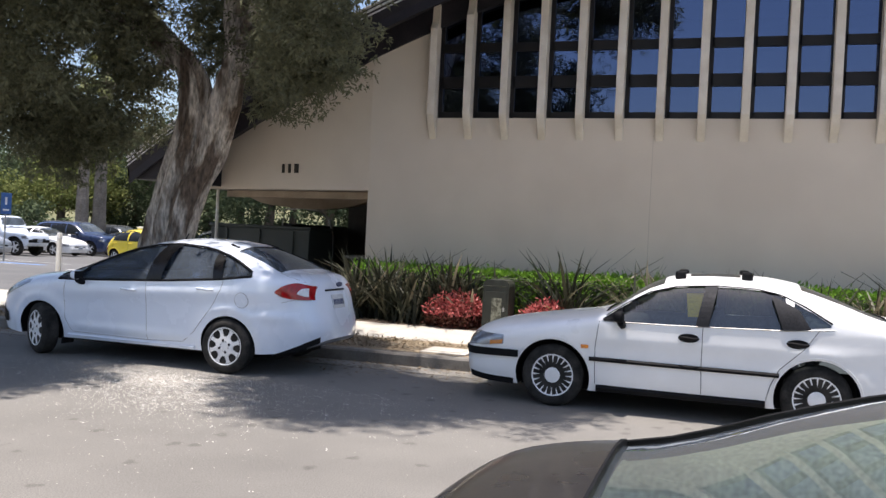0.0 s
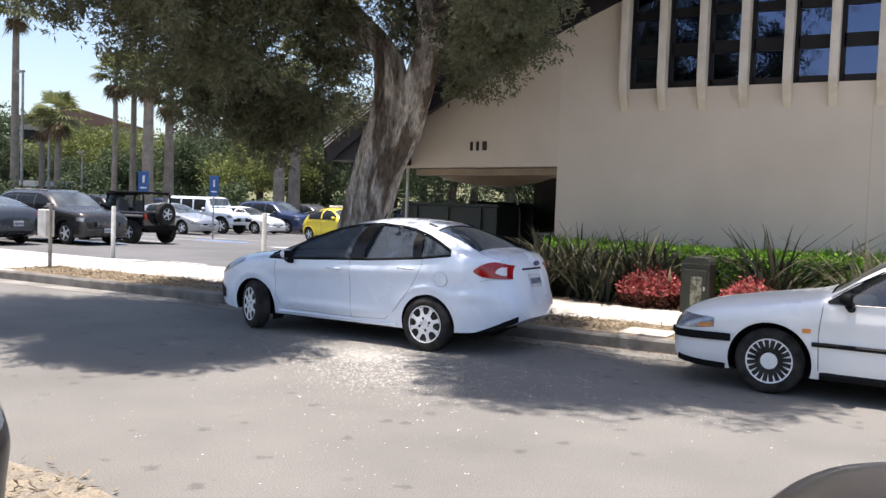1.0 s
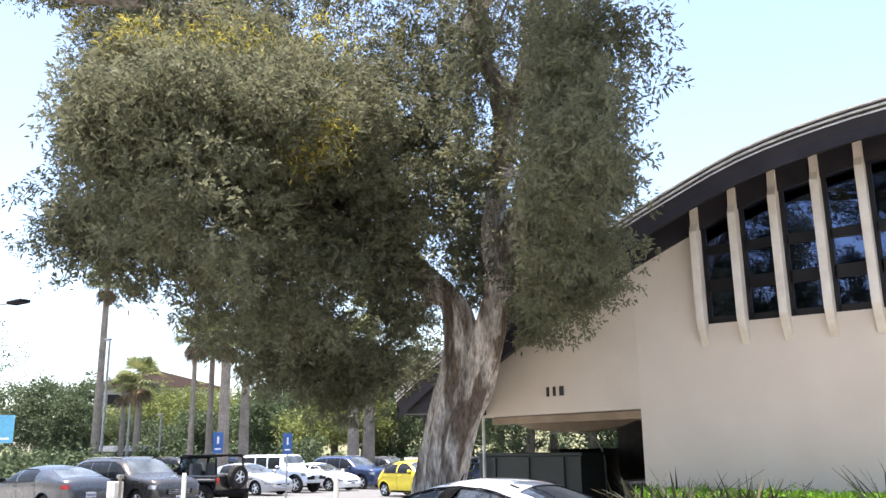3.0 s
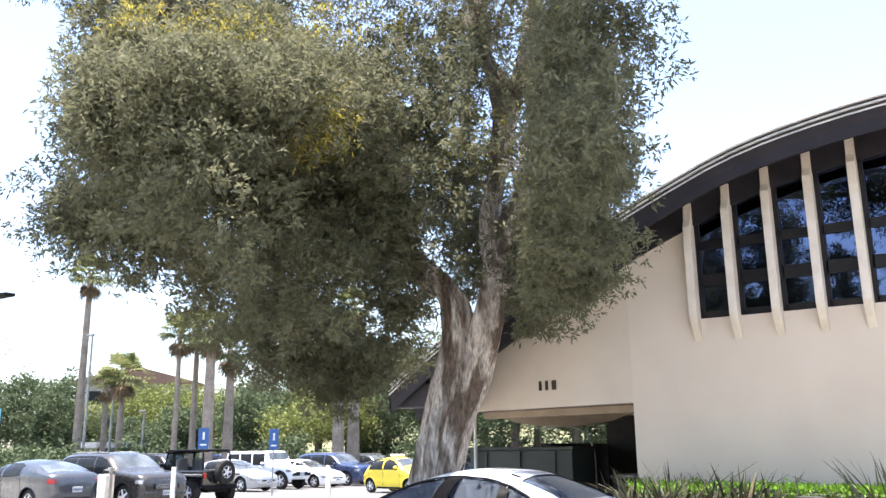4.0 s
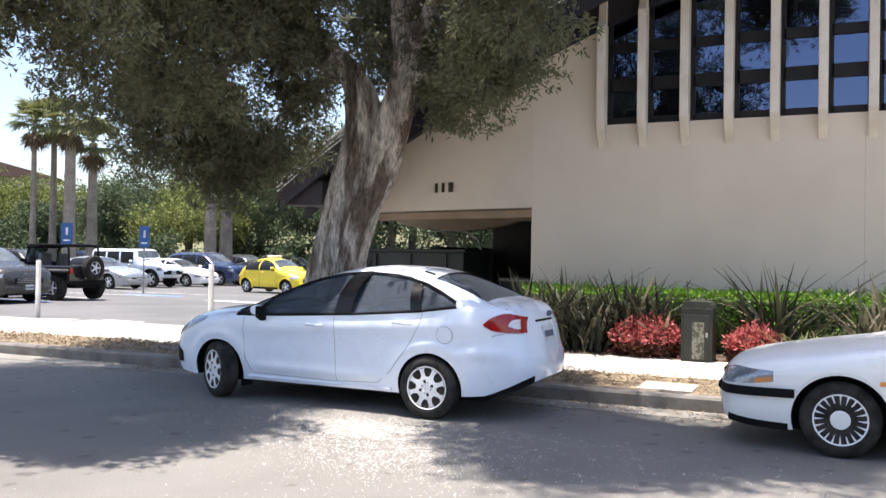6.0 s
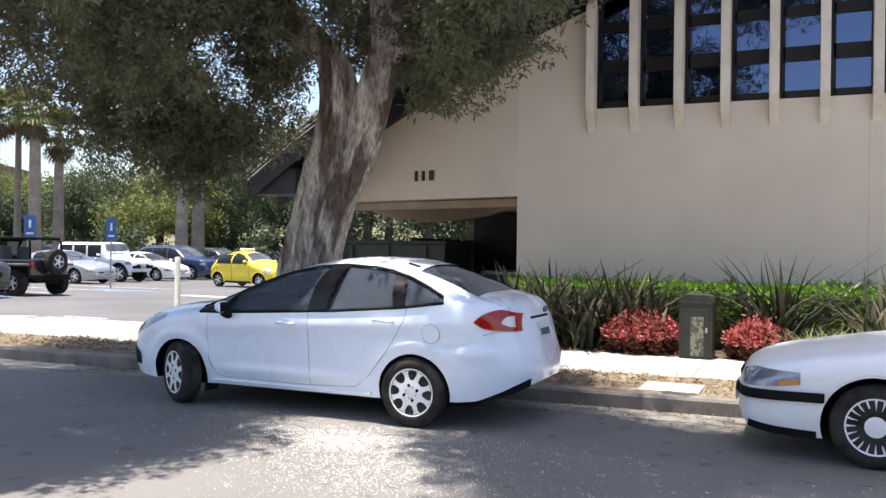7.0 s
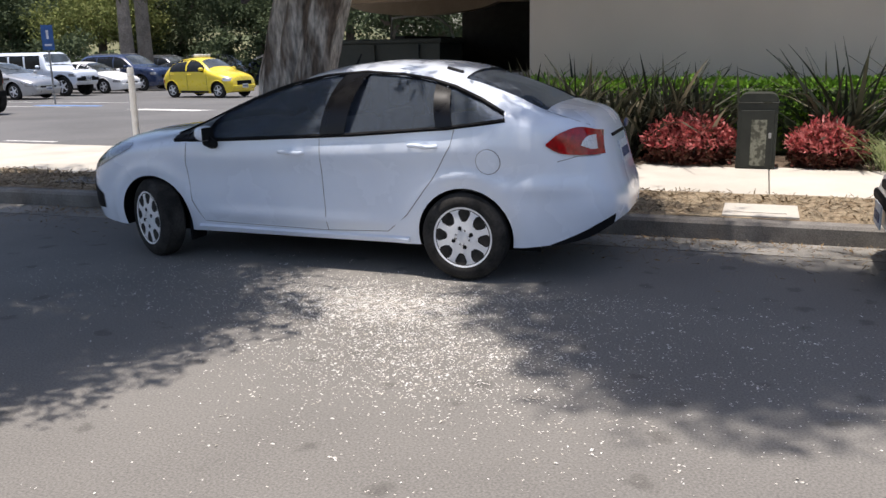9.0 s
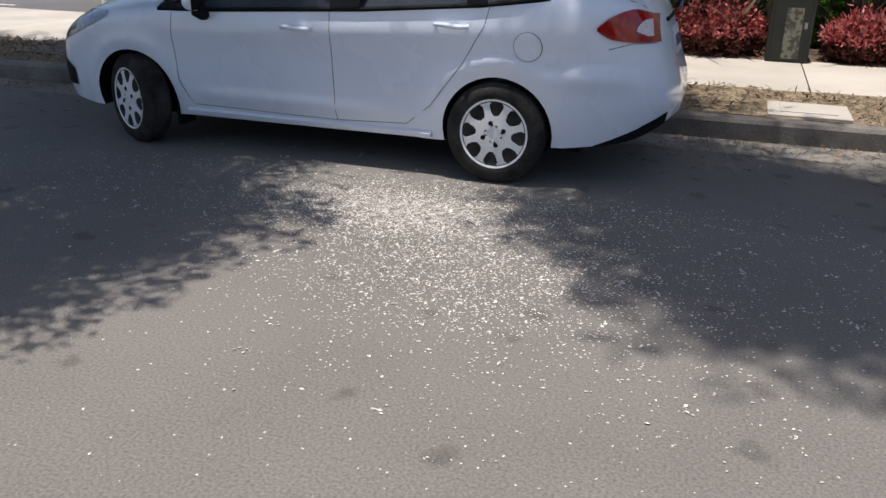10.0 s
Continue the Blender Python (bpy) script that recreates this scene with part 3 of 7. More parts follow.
wall = thing("wall_front", "plain beige stucco facade of the building", "wall")
tagged(wall, kind="structure")
bm = prism(bmesh.new(), [(-5.81, 0), (16, 0), (16, 3.0), (15, 3.78), (-4.53, 3.78), (-4.53, roof_z(-4.53) - 0.12), (-5.81, roof_z(-5.81) - 0.12)], WY, WY + 0.3)
part("stucco", bm, stucco, wall)
stucco_joint = mat("stucco_joint", (0.46, 0.40, 0.33), 0.9)
part("joint", box(-0.616, -0.608, WY - 0.003, WY + 0.01, 0.2, 3.5), stucco_joint, wall)
part("joint", box(4.2, 4.208, WY - 0.003, WY + 0.01, 0.2, 3.7), stucco_joint, wall)
beam_paint = mat("tan_beam_paint", (0.40, 0.32, 0.24), 0.85, col2=(0.30, 0.24, 0.18), scale=2)
wall_l = tagged(thing("wall_left", "beige stucco wall above the dark passage opening", "wall"), kind="structure")
turn = lambda x, y, z: (LEFT[0] + x * lc + y * ls, LEFT[1] - x * ls + y * lc, z)
out = [(0, 2.41), (-4.35, 2.41), (-4.35, roof_z(-10.0) - 0.15)] + [(-4.35 + k * 0.435, roof_z(-5.81 + (-4.35 + k * 0.435) * lc) - 0.12) for k in range(1, 11)]
part("stucco", prism(bmesh.new(), out, 0, 0.3, turn), stucco, wall_l)
part("reveal", prism(bmesh.new(), [(-4.3, 2.27), (-0.02, 2.27), (-0.02, 2.41), (-4.3, 2.41)], 0.55, 0.75, turn), beam_paint, wall_l)

# House number: three plain bars
num = thing("house_number", "three dark bronze characters fixed to the stucco", "house number")
for k, dx in enumerate((0.05, 0.215, 0.40)):
    w = 0.025 if k < 2 else 0.045
    part("character", prism(bmesh.new(), [(-2.2 + dx - w, 2.74), (-2.2 + dx + w, 2.74), (-2.2 + dx + w, 2.92), (-2.2 + dx - w, 2.92)], -0.03, 0.004, turn), bronze_digit, num)

# Ribbon windows between projecting fins
BAY, X0, N = 0.676, -4.515, 14
SILL = 3.78
win = tagged(thing("window_1", "dark framed ribbon windows in narrow bays reflecting sky and trees", "window"), kind="structure")
for k in range(N):
    xa, xb = X0 + BAY * k + 0.01, X0 + BAY * (k + 1) - 0.01
    top = min(roof_z(xa), roof_z(xb)) - 0.16
    bm = bmesh.new()
    s = 0.045
    for z0, z1 in ((SILL, SILL + 0.115), (4.33, 4.54), (4.98, 5.14), (top - 0.28, top)):
        if z1 > z0 and z0 > SILL - 1:
            add_box(bm, xa + s, xb - s, WY + 0.03, WY + 0.11, z0, z1)
    add_box(bm, xa, xa + s + 0.03, WY + 0.03, WY + 0.11, SILL, top)
    add_box(bm, xb - s - 0.03, xb, WY + 0.03, WY + 0.11, SILL, top)
    part("window_frame", bm, dark_trim, win)
    for z0, z1 in ((SILL + 0.115, 4.33), (4.54, 4.98), (5.14, top - 0.28)):
        if z1 - z0 > 0.08:
            a = noise.noise((k * 3.1, z0 * 5, 0)) * 0.004
            bm = bmesh.new()
            add_box(bm, xa + 0.06, xb - 0.06, WY + 0.07, WY + 0.076, z0 - 0.01, z1 + 0.01)
            for v in bm.verts:
                v.co.y += a * (v.co.x - xa) / BAY
            p = part("pane", bm, window_glass, win)
fin_top = curve([(-4.65, 5.84), (-3.96, 6.05), (-3.28, 6.24), (-2.58, 6.38), (-1.92, 6.49), (0, 6.62), (2, 6.65), (5, 6.4)])
for k in range(N + 1):
    x = X0 + BAY * k - 0.055
    f = thing("fin", "slender cream painted fin projecting between the windows", "fin", "fins along the window band")
    zt = min(fin_top(x), roof_z(x) - 0.18)
    side = [(WY + 0.02, zt), (WY - 0.10, zt), (WY - 0.135, zt - 0.32), (WY - 0.22, zt - 0.46), (WY - 0.22, SILL + 0.04), (WY - 0.16, SILL - 0.12), (WY + 0.02, SILL - 0.42)]
    w = 0.068
    bm = bmesh.new()
    a = [bm.verts.new((x - w, y, z)) for y, z in side]
    b = [bm.verts.new((x + w, y, z)) for y, z in side]
    bm.faces.new(a)
    bm.faces.new(b[::-1])
    for i in range(len(side)):
        bm.faces.new((a[i], b[i], b[(i + 1) % len(side)], a[(i + 1) % len(side)]))
    bmesh.ops.recalc_face_normals(bm, faces=bm.faces)
    bmesh.ops.bevel(bm, geom=list(bm.edges), offset=0.012, segments=2, affect="EDGES", profile=0.5)
    part("blade", bm, fin_paint, f)

# Arched roof
roof = tagged(thing("roof", "dark arched roof with black fascia and pale metal edge strips", "roof"), kind="structure")
RX = [-10.5 + 26.2 * k / 60 for k in range(61)]


def band(y0, y1, z0, z1, tilt=0.0):
    """A band along the roof's arch: depths and heights below its top line."""
    bm, rows = bmesh.new(), []
    for x in RX:
        z = roof_z(x)
        rows.append([bm.verts.new(p) for p in ((x, y0 + tilt, z + z0), (x, y1, z + z0), (x, y1, z + z1), (x, y0, z + z1))])
    for a, b in zip(rows, rows[1:]):
        for i in range(4):
            bm.faces.new((a[i], b[i], b[(i + 1) % 4], a[(i + 1) % 4]))
    bm.faces.new(rows[0])
    bm.faces.new(rows[-1][::-1])
    bmesh.ops.recalc_face_normals(bm, faces=bm.faces)
    return bm


part("deck", band(14.06, 30, -0.16, 0.0), roof_shingle, roof)
part("fascia", band(14.04, 14.10, -0.52, -0.16, 0.12), fascia_mat, roof, "black painted fascia board")
part("soffit", band(14.11, 14.95, -0.20, -0.165), fascia_mat, roof)
part("header", band(14.95, 15.1, -0.62, -0.17), fascia_mat, roof)
for k in range(3):
    part("edge_strip", band(13.99 + 0.025 * k, 14.08, -0.04 - 0.075 * k, -0.014 - 0.075 * k), flashing, roof, "pale metal edge strip")
# The low end of the roof beside the passage
end = tagged(thing("roof_end", "dark sloping end of the roof above the passage", "roof"), kind="structure")
bm = bmesh.new()
for x0, x1, z0, z1 in ((-10.6, -8.6, 2.6, 3.9),):
    add_box(bm, -10.5, -9.6, 14.2, 24, 2.45, 2.9, 0.02)
part("beam", bm, fascia_mat, end)

# Body of the building behind the facade, and the passage
core = tagged(thing("building_core", "plain walls inside and behind the building, inner ones coloured near-black as shade", "wall"), kind="structure")
# Near-black colour paints the indoor and passage shade into the inner walls
part("inner_wall", box(-5.2, 15.9, 18.0, 18.2, 3.0, 6.2), shade_inside, core)
part("upper_floor", box(-5.3, 15.9, 15.32, 18.0, 3.1, 3.3), shade_inside, core)
part("side_wall", box(-5.81, -5.55, 15.32, 26, 0, 3.1), shade_inside, core)
part("rear_wall", box(-5.5, 15.9, 25.7, 26, 0, 3.4), stucco, core)
part("passage_ceiling", box(-10.3, -5.55, 16.3, 26, 2.45, 2.6), soffit_wood, core)
part("passage_back", box(-8.9, -5.82, 21.0, 21.2, 0, 2.44), shade_inside, core)
part("passage_side", box(-9.15, -8.95, 17.9, 26, 0, 1.75), shade_inside, core)
bm = bmesh.new()
arc = [(-10.2 + 4.3 * k / 16, 2.22 + 0.2 * (1 - math.sin(math.pi * min(k / 11, 1)) ** 0.6)) for k in range(17)]
prism(bm, [(x, 2.44) for x, z in arc[::-1]] + [(x, z - 0.1) for x, z in arc], 18.2, 18.5)
part("curved_beam", bm, beam_paint, core, "brown curved beam across the passage")
bins = thing("refuse_container", "dark green steel refuse container standing in the passage", "container", m=pose(-8.9, 16.95, 0.08))
part("hull", box(-1.2, 1.2, -0.55, 0.55, 0.12, 1.53, 0.02), skin_dark, bins)
part("lid", box(-1.24, 1.24, -0.58, 0.58, 1.53, 1.60, 0.02), skin_dark, bins, "black lid")
for x in (-0.8, 0.0, 0.8):
    part("rib", box(x - 0.04, x + 0.04, -0.6, -0.55, 0.15, 1.5), skin_dark, bins)
bins = thing("refuse_container", "low dark refuse container in the shade of the passage", "container", m=pose(-6.6, 18.0, 0.08))
part("hull", box(-0.75, 0.6, -0.5, 0.5, 0.1, 0.95, 0.02), skin_dark, bins)
part("lid", box(-0.78, 0.63, -0.53, 0.53, 0.95, 1.02, 0.02), galv, bins, "grey lid")


# ---------------------------------------------------------------- plants
def leaves_mesh(name, centres, dirs, length, width, mats, index=None, seed=1, droop=0.0):
    """Many small pointed leaves, one four-cornered face each."""
    rng = np.random.default_rng(seed)
    n = len(centres)
    d = dirs / (np.linalg.norm(dirs, axis=1)[:, None] + 1e-9)
    r = rng.normal(size=(n, 3))
    s = np.cross(d, r)
    s /= np.linalg.norm(s, axis=1)[:, None] + 1e-9
    L = (rng.uniform(0.6, 1.3, n) * length)[:, None]
    W = (rng.uniform(0.7, 1.3, n) * width)[:, None]
    c = np.asarray(centres)
    q = np.stack([c, c + d * L * 0.45 + s * W / 2, c + d * L - (0, 0, 1) * L * droop, c + d * L * 0.45 - s * W / 2], 1).reshape(-1, 3)
    me = bpy.data.meshes.new(name)
    me.vertices.add(4 * n)
    me.vertices.foreach_set("co", q.ravel())
    me.loops.add(4 * n)
    me.loops.foreach_set("vertex_index", np.arange(4 * n))
    me.polygons.add(n)
    me.polygons.foreach_set("loop_start", np.arange(0, 4 * n, 4))
    for m in mats:
        me.materials.append(m)
    if index is not None:
        me.polygons.foreach_set("material_index", np.asarray(index, dtype=np.int32))
    me.update(calc_edges=True)
    return me


def crown_points(lobes, count, per_twig, spread, seed, shell=0.55, stray=0.12, clump=1, bunch=0.3):
    """Twigs in the outer part of each lobe (centre, radii), each with its leaves: places, directions, twig centres."""
    rng = np.random.default_rng(seed)
    vol = np.array([r[0] * r[1] * r[2] for _, r in lobes]) ** 0.75
    share = rng.choice(len(lobes), size=count, p=vol / vol.sum())
    c = np.array([lobes[k][0] for k in share], float)
    rad = np.array([lobes[k][1] for k in share], float)
    v = rng.normal(size=(count, 3))
    v /= np.linalg.norm(v, axis=1)[:, None]
    r = rng.uniform(shell ** 3, 1, count) ** (1 / 3)
    t = c + v * rad * r[:, None]
    t += rng.normal(0, stray, (count, 3))
    if clump > 1:
        e = rng.normal(size=(count * clump, 3))
        e /= np.linalg.norm(e, axis=1)[:, None]
        e[:, 2] = np.abs(e[:, 2]) * np.where(rng.random(len(e)) < 0.7, 1, -0.6)
        size = np.repeat(rng.uniform(0.7, 1.3, count), clump)[:, None] * bunch
        t = np.repeat(t, clump, 0) + e * size * rng.uniform(0.45, 1, (len(e), 1)) * (1, 1, 0.75)
        v = e
    base = np.repeat(t, per_twig, 0)
    out = np.repeat(v, per_twig, 0)
    n = len(base)
    places = base + rng.normal(0, spread, (n, 3))
    dirs = out * 0.7 + rng.normal(0, 0.75, (n, 3)) + (0, 0, -0.25)
    return places, dirs, base


def limb(points, radii, sides, wob, seed):
    rng = np.random.default_rng(seed)
    f = [curve([(k, p[i]) for k, p in enumerate(points)]) for i in range(3)]
    g = curve([(k, r) for k, r in enumerate(radii)])
    n = (len(points) - 1) * 5 + 1
    path, rr = [], []
    for k in range(n):
        s = k / 5
        path.append((f[0](s) + rng.normal(0, wob), f[1](s) + rng.normal(0, wob), f[2](s)))
        rr.append(max(g(s), 0.008) * (1 + rng.normal(0, 0.012)))
    return path, rr


# The street tree: a leaning pale trunk forked at three metres under a wide crown
tree = thing("street_tree", "broad evergreen street tree with pale peeling leaning trunk in the verge", "tree")
bm = bmesh.new()
left = [(-7.3, 10.52, 0.02, 0.43), (-7.15, 10.53, 0.5, 0.35), (-7.03, 10.54, 1.3, 0.30), (-6.9, 10.55, 2.1, 0.275), (-6.80, 10.56, 2.5, 0.26), (-6.67, 10.57, 2.9, 0.255), (-6.61, 10.56, 3.25, 0.24), (-6.63, 10.52, 3.6, 0.215),
        (-6.80, 10.45, 3.95, 0.20), (-7.12, 10.35, 4.3, 0.175), (-7.5, 10.2, 4.75, 0.15), (-7.9, 10.0, 5.8, 0.12), (-8.25, 9.8, 7.2, 0.07)]
right = [(-7.12, 10.5, 0.02, 0.42), (-6.99, 10.48, 0.5, 0.31), (-6.83, 10.48, 1.3, 0.26), (-6.62, 10.52, 2.1, 0.24), (-6.46, 10.6, 2.5, 0.235), (-6.31, 10.6, 2.9, 0.215), (-6.19, 10.6, 3.25, 0.21), (-6.12, 10.6, 3.55, 0.19),
         (-6.03, 10.6, 3.85, 0.18), (-6.0, 10.6, 4.15, 0.175), (-6.07, 10.6, 4.5, 0.16), (-6.06, 10.6, 4.85, 0.145), (-5.98, 10.6, 5.25, 0.135), (-5.84, 10.6, 5.75, 0.13), (-5.68, 10.6, 6.4, 0.13), (-5.43, 10.6, 7.2, 0.11),
         (-5.22, 10.6, 8.2, 0.08), (-5.1, 10.6, 9.3, 0.04)]
for strand, seed in ((left, 2.0), (right, 9.0)):
    axes = [curve([(q[2], q[i]) for q in strand]) for i in (0, 1, 3)]
    rings, sides, z = [], 44, 0.02
    while z < strand[-1][2]:
        x, y, r = (f(z) for f in axes)
        ring = []
        for k in range(sides):
            a = 2 * math.pi * k / sides
            d = Vector((math.cos(a), math.sin(a), 0))
            at = Vector((d.x * 1.6 + seed, d.y * 1.6, z * 0.9))
            ridge = 0.10 * math.sin(3 * a + 1.3 * z + seed) + 0.06 * math.sin(7 * a - 0.9 * z) + 0.16 * noise.noise(at) + 0.12 * noise.noise(at * 3.1) + 0.05 * noise.noise(Vector((d.x * 9, d.y * 9, z * 2.2 + seed)))
            ring.append(bm.verts.new(Vector((x, y, z)) + d * r * (1 + ridge * (1.0 if z < 4.5 else 0.6))))
        rings.append(ring)
        z += 0.06 if z < 4.6 else 0.15
    for a, b in zip(rings, rings[1:]):
        for k in range(sides):
            bm.faces.new((a[k], a[(k + 1) % sides], b[(k + 1) % sides], b[k]))
    bm.faces.new(rings[-1])
part("trunk", bm, bark, tree, smooth=True)
limbs = [
    [(-6.9, 10.45, 3.85), (-7.6, 9.6, 4.5), (-8.9, 8.3, 5.0), (-10.2, 7.2, 5.2)],
    [(-7.2, 10.36, 4.25), (-8.2, 10.4, 5.0), (-9.0, 9.7, 4.8), (-9.5, 9.2, 4.2)],
    [(-7.2, 10.3, 4.8), (-7.4, 9.0, 6.0), (-7.6, 7.6, 6.8), (-7.9, 6.4, 7.0)],
    [(-6.05, 10.6, 4.0), (-5.3, 9.9, 4.5), (-4.6, 9.2, 4.7), (-4.1, 8.6, 4.6)],
    [(-5.95, 10.62, 4.6), (-5.5, 10.4, 5.0), (-5.1, 10.1, 5.4), (-4.8, 9.8, 5.6)],
    [(-5.85, 10.6, 5.6), (-5.6, 9.9, 6.6), (-5.5, 9.3, 7.3), (-5.3, 8.9, 7.6)],
    [(-7.7, 10.1, 5.6), (-8.8, 9.6, 6.6), (-9.6, 8.9, 7.2), (-10.0, 8.4, 7.6)],
    [(-5.65, 10.6, 6.6), (-6.2, 10.9, 7.6), (-6.5, 11.2, 8.8), (-6.6, 11.2, 9.6)],
    [(-6.72, 10.5, 3.8), (-7.2, 10.9, 4.0), (-7.9, 11.2, 3.9), (-8.5, 11.4, 3.5)],
    [(-5.55, 9.3, 7.2), (-4.2, 8.4, 7.6), (-3.0, 7.6, 7.6), (-2.1, 7.1, 7.5)],
    [(-5.0, 8.4, 7.4), (-3.6, 8.6, 7.9), (-2.4, 8.3, 7.9), (-1.3, 8.2, 7.7)],
    [(-7.6, 7.6, 6.8), (-8.3, 6.9, 7.2), (-9.1, 6.3, 7.4), (-10.0, 5.9, 7.6)],
    [(-6.1, 10.6, 3.7), (-5.7, 10.6, 3.9), (-5.3, 10.5, 4.0), (-5.1, 10.4, 3.9)],
]
for k, pts in enumerate(limbs):
    p, r = limb(pts, [0.12, 0.085, 0.055, 0.025], 8, 0.03, 20 + k)
    bm = add_tube(bmesh.new(), p, r, 8)
    for j in range(6):
        rng2 = random.Random(k * 10 + j)
        a = Vector(p[rng2.randrange(5, len(p))])
        b = a + Vector((rng2.uniform(-0.7, 0.7), rng2.uniform(-0.7, 0.7), rng2.uniform(-0.2, 0.8)))
        add_tube(bm, [a, a.lerp(b, 0.5) + Vector((0, 0, 0.06)), b], [0.03, 0.02, 0.008], 5)
    part("limb", bm, bark_dark if k % 3 else bark, tree, smooth=True)
